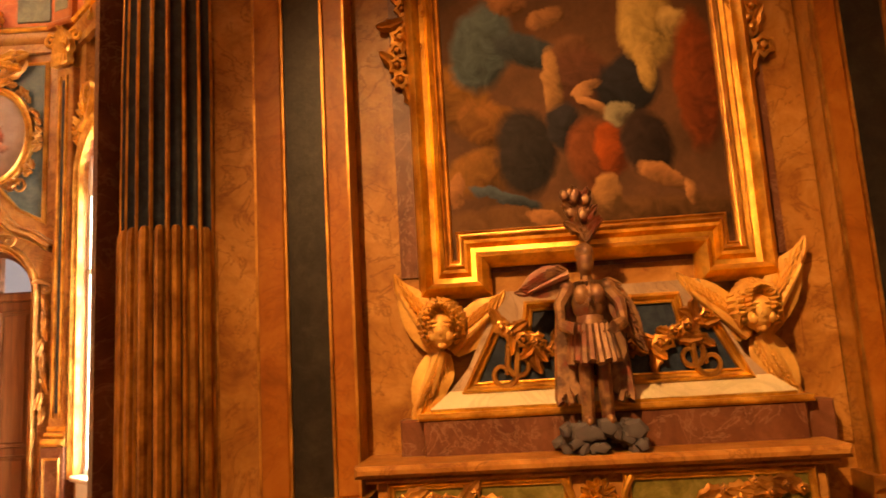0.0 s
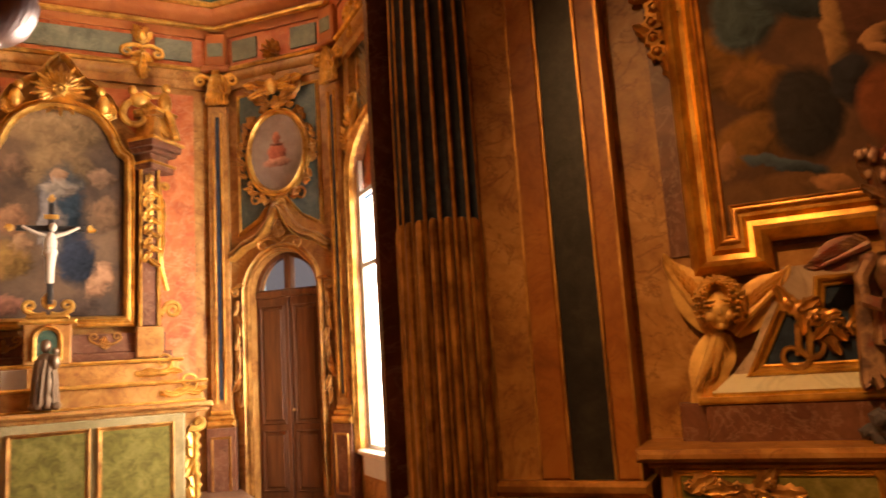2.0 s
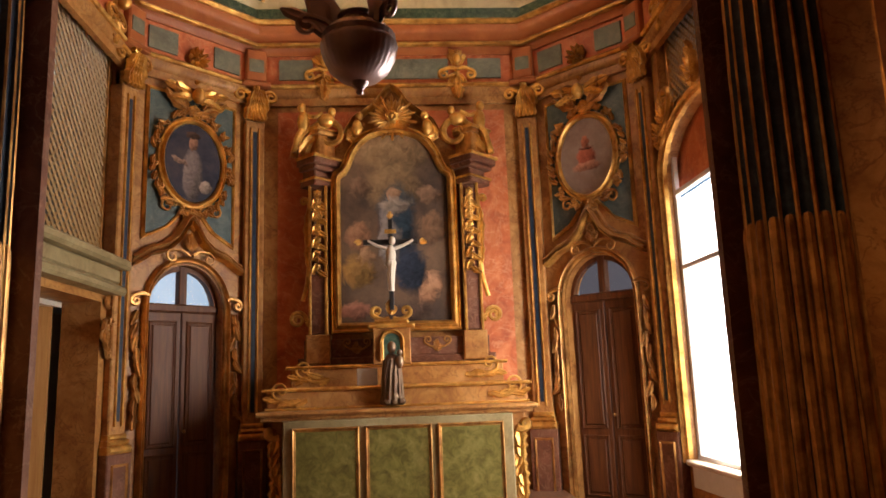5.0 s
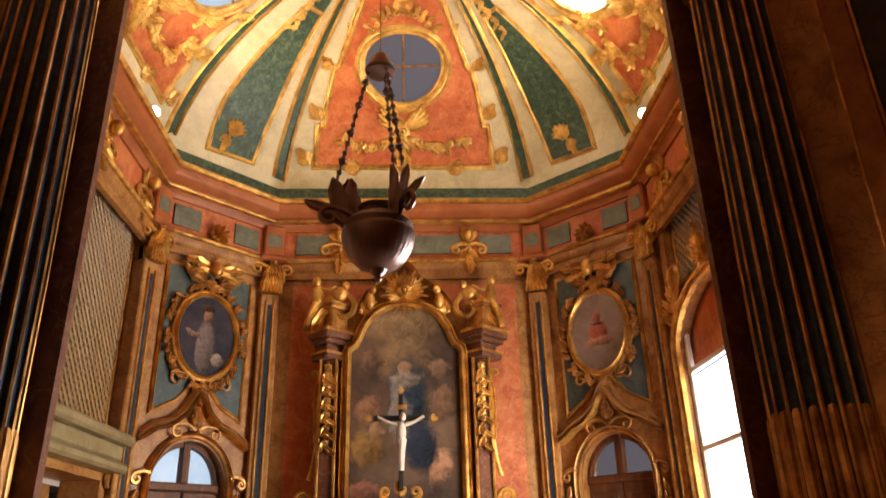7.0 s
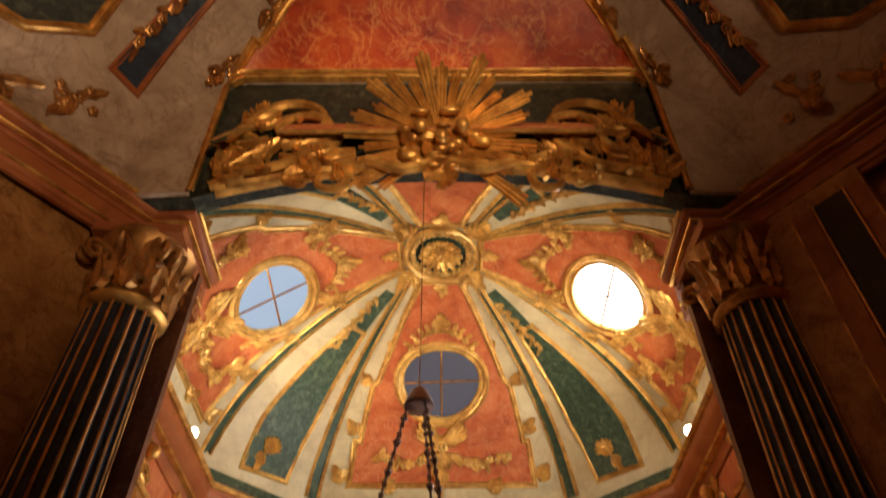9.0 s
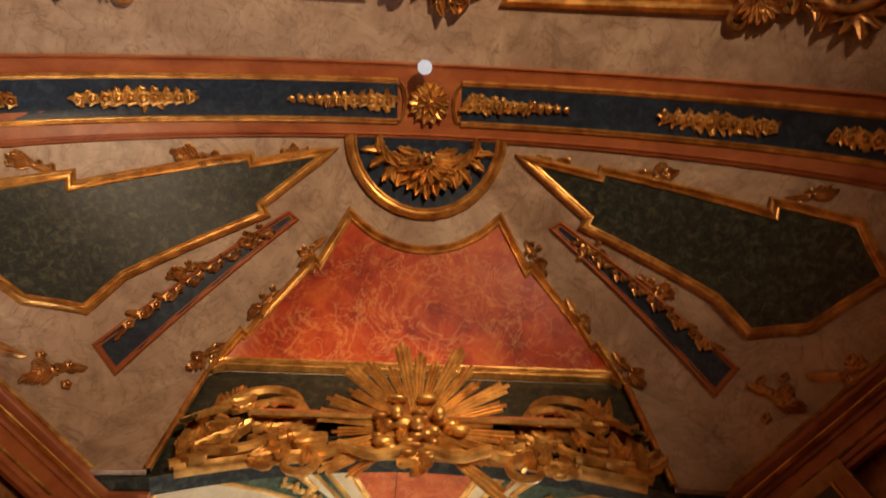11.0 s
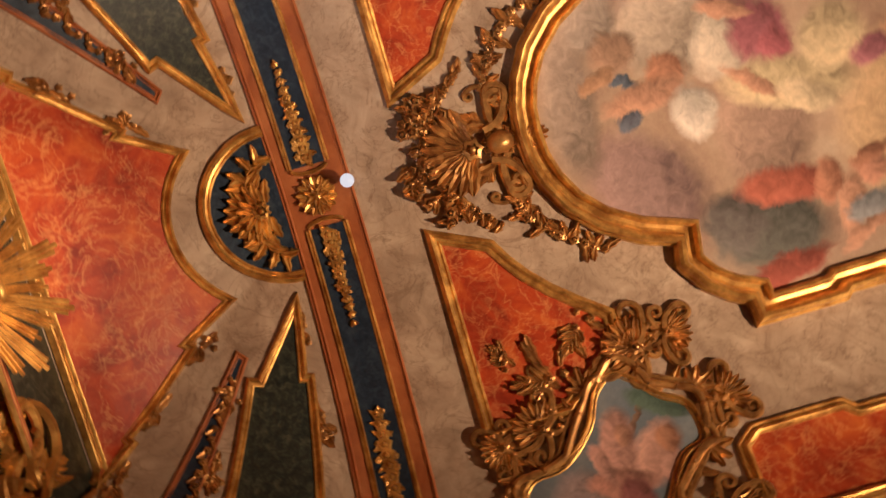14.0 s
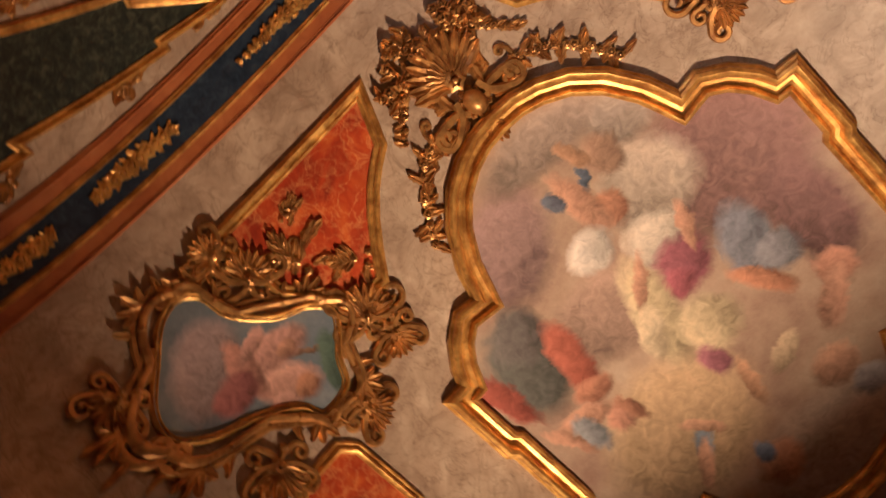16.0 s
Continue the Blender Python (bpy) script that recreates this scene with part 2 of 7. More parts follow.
DOORWOOD = timber("dark_walnut", (0.06, 0.019, 0.007), (0.19, 0.066, 0.021), 0.55)
FLOORWOOD = timber("floor_boards", (0.11, 0.05, 0.03), (0.24, 0.12, 0.07), 0.4, axis=1)
SILVER = plain("tarnished_silver", (0.36, 0.26, 0.25), 0.36, 0.9, 30)
BLACKWOOD = plain("black_wood", (0.02, 0.016, 0.014), 0.4)
IVORY = plain("ivory_paint", (0.68, 0.56, 0.44), 0.45)
_s = Mat("carved_polychrome")
_a, _b = _s.noise(7, 4, 0.6), _s.noise(30, 5, 0.65)
_s.bump(_b.outputs[0], 0.5, 0.008)
STATUE = _s.done(_s.mix(_s.math("MULTIPLY", _b.outputs[0], 0.6), _s.ramp(_a.outputs[0], [(0.36, (0.13, 0.065, 0.04)), (0.47, (0.46, 0.25, 0.12)), (0.56, (0.24, 0.12, 0.07)), (0.66, (0.27, 0.06, 0.035))]), (0.07, 0.03, 0.02)), 0.42, 0.3)
ROCK = plain("grey_rock", (0.10, 0.085, 0.09), 0.85)
WHITE = plain("white_glass", (0.82, 0.80, 0.78), 0.3)
LIME = plain("lime_plaster", (0.62, 0.55, 0.45), 0.85)
IRON = plain("dark_iron", (0.05, 0.035, 0.03), 0.5, 0.6)
LATTICE = plain("lattice_wood", (0.40, 0.22, 0.07), 0.5)


def glow(name, color, strength):
    m = Mat(name)
    m.p.inputs["Base Color"].default_value = (0, 0, 0, 1)
    m.p.inputs["Emission Color"].default_value = (*color, 1)
    m.p.inputs["Emission Strength"].default_value = strength
    return m.m


def glass(name, tint=(0.92, 0.95, 0.95), rough=0.05):
    m = Mat(name)
    m.p.inputs["Transmission Weight"].default_value = 1.0
    m.p.inputs["IOR"].default_value = 1.1
    return m.done(tint, rough)


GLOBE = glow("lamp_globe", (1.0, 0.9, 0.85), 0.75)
BULB = glow("lamp_bulb", (1.0, 0.82, 0.55), 40)
DAYGLOW = glow("bright_daylight", (1.0, 0.96, 0.9), 12)
SKYGLOW = glow("pale_blue_sky", (0.62, 0.76, 0.95), 1.1)
COURTGLOW = glow("shaded_court", (0.27, 0.24, 0.28), 0.55)
PANE = glass("window_glass")

# builders --------------------------------------------------------------------


class Shape:
    """Collects faces; every point goes through a mapping of (u, v, h) to the thing's own space."""

    def __init__(self, put=None):
        self.v, self.f = [], []
        self.put = put or (lambda u, v, h: Vector((u, v, h)))

    def pts(self, ps):
        k = len(self.v)
        self.v += [self.put(*p) for p in ps]
        return k

    def grid(self, rows, ring=False, caps=False):
        """Faces over equal rows of points; ring closes each row on itself."""
        n = len(rows[0])
        k = self.pts([p for r in rows for p in r])
        for i in range(len(rows) - 1):
            for j in range(n if ring else n - 1):
                a, b = k + i * n + j, k + i * n + (j + 1) % n
                self.f.append((a, b, b + n, a + n))
        if caps:
            self.f.append(tuple(k + j for j in reversed(range(n))))
            self.f.append(tuple(k + (len(rows) - 1) * n + j for j in range(n)))
        return self

    def box(self, x0, x1, y0, y1, z0, z1):
        k = self.pts([(x, y, z) for z in (z0, z1) for y in (y0, y1) for x in (x0, x1)])
        self.f += [tuple(k + i for i in q) for q in ((0, 2, 3, 1), (4, 5, 7, 6), (0, 1, 5, 4), (2, 6, 7, 3), (0, 4, 6, 2), (1, 3, 7, 5))]
        return self

    def bevel_box(self, x0, x1, y0, y1, z0, z1, b=0.01):
        """A block whose front (low y) edges are chamfered."""
        self.grid([[(x0, y1, z0), (x1, y1, z0), (x1, y1, z1), (x0, y1, z1)],
                   [(x0, y0 + b, z0), (x1, y0 + b, z0), (x1, y0 + b, z1), (x0, y0 + b, z1)],
                   [(x0 + b, y0, z0 + b), (x1 - b, y0, z0 + b), (x1 - b, y0, z1 - b), (x0 + b, y0, z1 - b)]], True, True)
        return self

    def lathe(self, prof, n=24, at=(0, 0), wave=0.0, k=0):
        """Turned about the upright through at; prof is (radius, height)."""
        rows = []
        for r, z in prof:
            row = []
            for i in range(n):
                a = 2 * math.pi * i / n
                rr = r * (1 + wave * math.cos(k * a))
                row.append((at[0] + rr * math.cos(a), at[1] + rr * math.sin(a), z))
            rows.append(row)
        return self.grid(rows, True, True)

    def tube(self, path, r, sides=6, taper=1.0):
        """A round bar along points (u, v, h)."""
        P = [Vector(p) for p in path]
        rows = []
        for i, p in enumerate(P):
            t = (P[min(i + 1, len(P) - 1)] - P[max(i - 1, 0)]).normalized()
            a = t.orthogonal().normalized() if abs(t.z) > 0.95 else t.cross(Vector((0, 0, 1))).normalized()
            b = t.cross(a)
            rr = r * (1 + (taper - 1) * i / max(1, len(P) - 1))
            rows.append([tuple(p + a * rr * math.cos(2 * math.pi * j / sides) + b * rr * math.sin(2 * math.pi * j / sides)) for j in range(sides)])
        return self.grid(rows, True, True)

    def egg(self, c, r, n=8, m=6, turn=None):
        rows = []
        for i in range(m + 1):
            e = math.pi * (i / m - 0.5)
            row = []
            for j in range(n):
                a = 2 * math.pi * j / n
                p = Vector((math.cos(a) * math.cos(e) * r[0], math.sin(a) * math.cos(e) * r[1], math.sin(e) * r[2]))
                if turn is not None:
                    p = turn @ p
                row.append(tuple(Vector(c) + p))
            rows.append(row)
        return self.grid(rows, True)

    # carved relief, u and v in the surface, h out of it
    def leaf(self, u, v, a, L, W, H, curl=0.5, jag=1.0):
        ca, sa = math.cos(a), math.sin(a)
        rows = []
        for i in range(7):
            t = i / 6
            w = W * 0.55 * math.sin(math.pi * min(1, 0.13 + 0.84 * t) ** 1.1) ** 0.7 * (1 + 0.12 * jag if i % 2 else 1 - 0.20 * jag)
            bend = curl * L * 0.25 * t * t
            row = []
            for s, hh in ((-1, 0.15), (-0.5, 0.75), (0, 0.5), (0.5, 0.75), (1, 0.15)):
                x, y = L * t, s * w + bend
                row.append((u + x * ca - y * sa, v + x * sa + y * ca, H * (hh * (1 - 0.3 * t) + 0.5 * t * t)))
            rows.append(row)
        return self.grid(rows)

    def flower(self, u, v, r, h, petals=6):
        rows = []
        for f, hh in ((1.0, 0.1), (0.92, 0.65), (0.55, 0.75), (0.35, 0.45), (0.22, 1.0), (0.04, 1.1)):
            rows.append([(u + r * f * (1 if j % 2 else (0.72 if f > 0.5 else 1)) * math.cos(math.pi * j / petals),
                          v + r * f * (1 if j % 2 else (0.72 if f > 0.5 else 1)) * math.sin(math.pi * j / petals), h * hh) for j in range(2 * petals)])
        return self.grid(rows, True, True)

    def scroll(self, u, v, a, S, turns=1.3, hand=1, r=0.03, stem=1.0):
        """A volute: a stem from (u, v) towards a that rolls up."""
        path = []
        ca, sa = math.cos(a), math.sin(a)
        for i in range(6):
            t = i / 6
            path.append((S * stem * t, -hand * S * 0.15 * math.sin(math.pi * t)))
        n = int(18 * turns)
        for i in range(n + 1):
            t = i / n
            R = S * 0.42 * (1 - 0.8 * t)
            g = -math.pi / 2 + 2 * math.pi * turns * t
            path.append((S * stem + R * math.cos(g), hand * (S * 0.42 + R * math.sin(g))))
        return self.tube([(u + x * ca - y * sa, v + x * sa + y * ca, r * 0.8) for x, y in path], r, 6, 0.55)

    def shell(self, u, v, a, R, ribs=9, spread=150, h=0.06):
        for i in range(ribs):
            b = a + radians(spread) * (i / (ribs - 1) - 0.5)
            self.leaf(u, v, b, R * (0.85 + 0.15 * math.cos(b - a)), R * 0.34, h, 0)
        return self.flower(u, v, R * 0.25, h * 1.2)

    def garland(self, path, r, h, rnd):
        for i, (u, v) in enumerate(path):
            k = r * rnd.uniform(0.8, 1.2)
            if i % 3 == 1:
                self.leaf(u, v, rnd.uniform(0, 6.28), k * 2.2, k * 1.4, h, rnd.uniform(-1, 1))
                self.leaf(u, v, rnd.uniform(0, 6.28), k * 2.2, k * 1.4, h, rnd.uniform(-1, 1))
            self.flower(u + rnd.uniform(-0.4, 0.4) * r, v + rnd.uniform(-0.4, 0.4) * r, k, h * rnd.uniform(0.7, 1.2), rnd.choice((5, 6, 7)))
        return self

    def acanthus(self, u, v, a, S, rnd, h=None, n=7, spread=200):
        """A carved sprig: a bent stem with pairs of small curled lobes, two volutes at its root and a bud at its tip."""
        h = h or S * 0.16
        ca, sa = math.cos(a), math.sin(a)
        bend = rnd.uniform(-0.18, 0.18)
        wide = spread / 200
        spine = []
        for i in range(n + 1):
            t = i / n
            x, y = S * 0.82 * t, S * bend * math.sin(math.pi * t)
            spine.append((u + x * ca - y * sa, v + x * sa + y * ca, h * 0.45))
        self.tube(spine, S * 0.045, 5, 0.5)
        for i in range(n):
            t = i / n
            k = S * (0.52 - 0.26 * t) * rnd.uniform(0.85, 1.15)
            for s in (-1, 1):
                b = a + s * wide * (1.25 - 0.75 * t) + rnd.uniform(-0.15, 0.15)
                self.leaf(spine[i][0], spine[i][1], b, k, k * 0.5, h * rnd.uniform(0.8, 1.3), -s * rnd.uniform(0.8, 2.0))
        self.leaf(spine[-2][0], spine[-2][1], a, S * 0.32, S * 0.18, h * 1.2, rnd.uniform(-1, 1))
        for s in (-1, 1):
            self.scroll(u, v, a + s * 0.95, S * 0.42, 1.3, -s, S * 0.05)
            self.scroll(spine[n // 2][0], spine[n // 2][1], a + s * 0.75, S * 0.26, 1.2, -s, S * 0.035)
        self.flower(spine[-1][0], spine[-1][1], S * 0.09, h * 1.1, 5)
        return self.flower(u, v, S * 0.15, h * 1.4)

    def rosette(self, u, v, R, h, n=12):
        for i in range(n):
            self.leaf(u, v, 2 * math.pi * i / n, R, R * 0.5, h, 0)
        for i in range(n // 2):
            self.leaf(u, v, 4 * math.pi * (i + 0.25) / n, R * 0.62, R * 0.4, h * 1.5, 0)
        return self.flower(u, v, R * 0.25, h * 1.7)

    def sweep(self, path, normals, prof, closed=False):
        """A moulding along points; prof is (sideways, out of the surface)."""
        P, n = [Vector(p) for p in path], len(path)
        rows = []
        for i in range(n):
            a = P[i] - P[i - 1] if (i or closed) else P[1] - P[0]
            b = P[(i + 1) % n] - P[i] if (i < n - 1 or closed) else a
            a, b = a.normalized(), b.normalized()
            t = (a + b).normalized() if (a + b).length > 1e-6 else a
            N = Vector(normals[i])
            side = t.cross(N).normalized()
            k = 1 / max(0.5, math.sqrt(max(0.0, (1 + a.dot(b)) / 2)))
            rows.append([tuple(P[i] + side * s * k + N * h) for s, h in prof])
        if closed:
            rows.append(rows[0])
        return self.grid(rows)

    def mesh(self, name, smooth=True):
        me = bpy.data.meshes.new(name)
        me.from_pydata([tuple(p) for p in self.v], [], self.f)
        bm = bmesh.new()
        bm.from_mesh(me)
        bmesh.ops.remove_doubles(bm, verts=bm.verts, dist=1e-5)
        bmesh.ops.recalc_face_normals(bm, faces=bm.faces)
        bm.to_mesh(me)
        bm.free()
        if smooth:
            for p in me.polygons:
                p.use_smooth = True
            me.set_sharp_from_angle(angle=radians(38))
        me.update()
        return me


def thing(name, label, category, at=None, group="", kind=""):
    ob = new(name)
    if at is not None:
        ob.matrix_world = at
    return tagged(ob, label, category, group, kind)


def part(name, shape, material, parent=None, label="", smooth=True):
    me = shape.mesh(name, smooth) if isinstance(shape, Shape) else shape
    if material is not None and not me.materials:
        me.materials.append(material)
    ob = new(name, me)
    if parent is not None:
        ob.parent = parent
    return tagged(ob, label)


def solo(name, shape, material, label, category, group="", kind="", at=None, smooth=True):
    ob = part(name, shape, material, None, "", smooth)
    if at is not None:
        ob.matrix_world = at
    return tagged(ob, label, category, group, kind)


def wall_frame(az, dist, s=0.0, z=0.0):
    """Wall space: x along the wall to a viewer's right, y into the wall, z up."""
    n, t = Vector((math.sin(az), math.cos(az), 0)), Vector((math.cos(az), -math.sin(az), 0))
    o = n * dist + t * s
    return Matrix.Translation((o.x, o.y, z)) @ Matrix.Rotation(-az, 4, "Z")


def on_wall(u, v, h):
    return Vector((u, -h, v))


def raised(off):
    return lambda u, v, h: Vector((u, -h - off, v))


def on_vault(zf, x0, y0, turn=0.0, off=0.0, ux=1.0):
    """Relief on a vault round (x0, y0): u and v in its tangent plane, h down into the room."""
    N = normal_on(zf, x0, y0)
    t1 = Vector((math.cos(turn), math.sin(turn), 0))
    t1 = (t1 - N * t1.dot(N)).normalized() * ux
    t2 = N.cross(t1).normalized() * -1

    def put(u, v, h):
        p = Vector((x0, y0, 0)) + t1 * u + t2 * v
        x, y = p.x, p.y
        return Vector((x, y, zf(x, y))) + N * (h + off)
    return put


def dense(path, step, closed=False):
    out = []
    P = [Vector(p) for p in path]
    for a, b in zip(P, P[1:] + P[:1] if closed else P[1:]):
        n = max(1, int((b - a).length / step))
        out += [a.lerp(b, i / n) for i in range(n)]
    if not closed:
        out.append(P[-1])
    return out


def arc(cx, cy, r, a0, a1, n=12, ry=None):
    return [(cx + r * math.cos(radians(a0 + (a1 - a0) * i / n)), cy + (ry or r) * math.sin(radians(a0 + (a1 - a0) * i / n))) for i in range(n + 1)]


def moulding(w, h):
    return [(-w, -0.01), (-w, h * 0.45), (-w * 0.75, h * 0.75), (-w * 0.4, h), (-w * 0.1, h * 0.8), (0, h * 0.45), (w * 0.35, h * 0.35), (w * 0.6, h * 0.6), (w * 0.85, h * 0.5), (w, -0.01)]


def vault_moulding(zf, path, w, h, closed=False, off=0.0, step=0.14, prof=None):
    P = dense([(x, y, 0) for x, y in path], step, closed)
    N = [normal_on(zf, p.x, p.y) for p in P]
    pts = [Vector((p.x, p.y, zf(p.x, p.y))) + n * off for p, n in zip(P, N)]
    return Shape().sweep(pts, N, prof or moulding(w, h), closed)


def vault_panel(zf, poly, off, step=0.22, gap=None):
    """A panel laid on a vault: the outline in plan, cut into small faces and bent onto the surface."""
    bm = bmesh.new()
    corner = [bm.verts.new((x, y, 0)) for x, y in poly]
    for tri in mathutils.geometry.tessellate_polygon([[Vector((x, y, 0)) for x, y in poly]]):
        if len(set(tri)) == 3:
            bm.faces.new([corner[i] for i in tri])
    for ax in (0, 1):
        lo, hi = min(p[ax] for p in poly), max(p[ax] for p in poly)
        for i in range(1, int((hi - lo) / step) + 1):
            no = Vector((1, 0, 0)) if ax == 0 else Vector((0, 1, 0))
            bmesh.ops.bisect_plane(bm, geom=bm.verts[:] + bm.edges[:] + bm.faces[:], plane_co=no * (lo + i * step), plane_no=no)
    if gap:
        bmesh.ops.delete(bm, geom=[f for f in bm.faces if gap(f.calc_center_median())], context="FACES")
    for v in bm.verts:
        x, y = v.co.x, v.co.y
        v.co = Vector((x, y, zf(x, y))) + normal_on(zf, x, y) * off
    bmesh.ops.recalc_face_normals(bm, faces=bm.faces)
    for f in bm.faces:
        if f.normal.z > 0:
            f.normal_flip()
    bmesh.ops.solidify(bm, geom=bm.faces[:], thickness=0.02)
    me = bpy.data.meshes.new("panel")
    bm.to_mesh(me)
    bm.free()
    for p in me.polygons:
        p.use_smooth = True
    me.set_sharp_from_angle(angle=radians(38))
    return me


def rounded(poly, n=4):
    """A closed outline drawn smoothly through its corners."""
    P, out = [Vector(p) for p in poly], []
    for i in range(len(P)):
        a, b, c, d = (P[(i + k) % len(P)] for k in (-1, 0, 1, 2))
        for j in range(n):
            t = j / n
            out.append(tuple(0.5 * (2 * b + (c - a) * t + (2 * a - 5 * b + 4 * c - d) * t * t + (3 * b - 3 * c + d - a) * t ** 3)))
    return out


def mirror(poly):
    return [(-x, y) for x, y in reversed(poly)]


def wall_panel(poly, y0, y1):
    """A slab with an outline in wall space, from depth y0 to y1."""
    s = Shape()
    return s.grid([[(x, y0, z) for x, z in poly], [(x, y1, z) for x, z in poly]], True, True)


def wall_moulding(path, w, h, closed=False, off=0.0, step=9.0):
    P = dense([(x, -off, z) for x, z in path], step, closed)
    return Shape().sweep(P, [(0, -1, 0)] * len(P), moulding(w, h), closed)

# structure: floor and walls --------------------------------------------------
RND = random.Random(7)
solo("floor", Shape().box(-6, 6, YS - 0.5, 10, -0.2, 0.0), FLOORWOOD, "reddish brown polished wooden floor", "floor", kind="structure", smooth=False)
solo("wall_nave_side", Shape().box(4.95, 5.35, YS, 0.7, 0, 6.5), OCHRE, "ochre marbled nave wall", "wall", kind="structure", smooth=False)
solo("wall_nave_side", Shape().box(-5.35, -4.95, YS, 0.7, 0, 6.5), OCHRE, "ochre marbled nave wall", "wall", kind="structure", smooth=False)
solo("wall_nave_end", Shape().box(-5.35, 5.35, YS - 0.4, YS, 0, 9.7), OCHRE, "ochre marbled end wall", "wall", kind="structure", smooth=False)
NAVE_R, NAVE_L = wall_frame(DA, NW), wall_frame(-DA, NW)
for m, x0, x1 in ((NAVE_R, -1.3, 3.1), (NAVE_L, -3.1, 1.3)):
    solo("wall_nave_canted", Shape().box(x0, x1, 0, 0.4, 0, 6.4), OCHRE, "canted nave wall with ochre marbling", "wall", kind="structure", at=m, smooth=False)


def polar_vault(rho, rise, cx, cy, a0, a1, na, nb, keep):
    s = Shape()
    rows = []
    for i in range(nb + 1):
        b = math.pi / 2 * i / nb
        q, z = math.sin(b), CZ + rise * math.cos(b)
        row = []
        for j in range(na + 1):
            a = a0 + (a1 - a0) * j / na
            d = (math.sin(a), math.cos(a))
            r = q / rho(*d)
            row.append((cx + d[0] * r, cy + d[1] * r, z))
        rows.append(row)
    s.grid(rows)
    s.f = [f for f in s.f if keep(sum((s.v[i] for i in f), Vector()) / 4)]
    return s


def thick(shape, name, t):
    me = shape.mesh(name)
    bm = bmesh.new()
    bm.from_mesh(me)
    for f in bm.faces:
        if f.normal.z > 0:
            f.normal_flip()
    bmesh.ops.solidify(bm, geom=bm.faces[:], thickness=t)
    bm.to_mesh(me)
    bm.free()
    return me


nave_vault = polar_vault(lambda x, y: nave_q(x, YB + y), HN, 0, YB, -math.pi / 2, math.pi / 2, 144, 36, lambda c: c.y < YA + 0.1)
barrel = []
for i in range(73):
    a = -math.pi / 2 + math.pi * i / 72
    barrel.append([(HX * math.sin(a), YB + (YS - YB) * j / 40, CZ + HN * math.cos(a)) for j in range(41)])
nave_vault.grid(barrel)
solo("ceiling_nave", thick(nave_vault, "ceiling_nave", 0.12), STONE, "grey-beige marbled vault over the nave", "ceiling", kind="structure")

OCULI = [(0, 8.2, 0.60, 0.48), (2.05, 6.42, 0.44, 0.60), (-2.05, 6.42, 0.44, 0.60)]


def in_oculus(c):
    return any(((c.x - ox) / rx) ** 2 + ((c.y - oy) / ry) ** 2 < 1 for ox, oy, rx, ry in OCULI)


dome = polar_vault(lambda x, y: dome_q(x, YC + y), HC, 0, YC, -math.pi, math.pi, 240, 72, lambda c: c.y > YA + 0.25 and not in_oculus(c))
solo("ceiling_dome", thick(dome, "ceiling_dome", 0.10), CREAM, "cream marbled octagonal dome over the chancel", "ceiling", kind="structure")

# wall over the chancel arch
low = [(1.95 - 3.9 * i / 24, 6.32 + 0.40 * (1 - (i / 12 - 1) ** 2)) for i in range(25)]
top = [(-2.45 + 4.9 * i / 40, nave_z(-2.45 + 4.9 * i / 40, YA + 0.02) + 0.03) for i in range(41)]
arch = wall_panel([(2.45, 6.3)] + low + [(-2.45, 6.3)] + top, YA, YA + 0.16)
solo("wall_chancel_arch", arch, DARKGREEN, "dark blue-green wall over the chancel arch", "wall", kind="structure", smooth=False)
for sg in (1, -1):
    side_x = [2.0 + 0.6 * i / 8 for i in range(9)]
    spandrel = [(sg * 2.6, 6.3), (sg * 1.98, 6.34)] + [(sg * x, nave_z(x, YA - 0.02) + 0.02) for x in side_x]
    solo("wall_spandrel", wall_panel(spandrel, YA - 0.05, YA - 0.004), STONE, "grey-beige marbled spandrel beside the arch", "wall", kind="structure", smooth=False)
    solo("trim_spandrel", Shape().sweep([(sg * (1.97 + 0.03 * t), YA - 0.05, 6.34 + t * (nave_z(2.0, YA) - 6.36)) for t in (0, 0.25, 0.5, 0.75, 1)], [(0, -1, 0)] * 5, moulding(0.03, 0.04)), GOLD, "gilded edge of the spandrel", "moulding", kind="structure")
edge = [(x, YA - 0.03, nave_z(x, YA - 0.03)) for x in [-1.98 + 3.96 * i / 40 for i in range(41)]]
solo("trim_arch_top", Shape().sweep(edge, [(0, -1, 0)] * 41, moulding(0.05, 0.09)), GOLD, "gilded moulding over the chancel arch", "moulding", kind="structure")
solo("trim_arch_soffit", Shape().sweep([(x, YA, z) for x, z in low[1:-1]], [(0, -1, 0)] * 23, moulding(0.06, 0.09)), GOLD, "gilded moulding along the arch opening", "moulding", kind="structure")

# chancel walls
ALTAR = wall_frame(0, AY)
CANT = (AX + AY) * math.sqrt(0.5)
solo("wall_altar", Shape().box(-1.95, 1.95, 0, 0.3, 0, 6.4), OCHRE, "ochre marbled wall behind the high altar", "wall", kind="structure", at=ALTAR, smooth=False)
BAYS = [wall_frame(radians(45), CANT, -4.385), wall_frame(radians(-45), CANT, 4.385)]
door_arch = [(x, 2.50 + z) for x, z in arc(0, 0, 0.47, 180, 0, 14, 0.52)]
bay_wall = wall_panel([(-0.9, 0), (-0.47, 0)] + door_arch + [(0.47, 0), (0.9, 0), (0.9, 6.4), (-0.9, 6.4)], 0, 0.3).mesh("wall_bay", False)
for m in BAYS:
    ob = part("wall_bay", bay_wall, OCHRE)
    ob.matrix_world = m
    tagged(ob, "ochre marbled canted wall with an arched doorway", "wall", "", "structure")

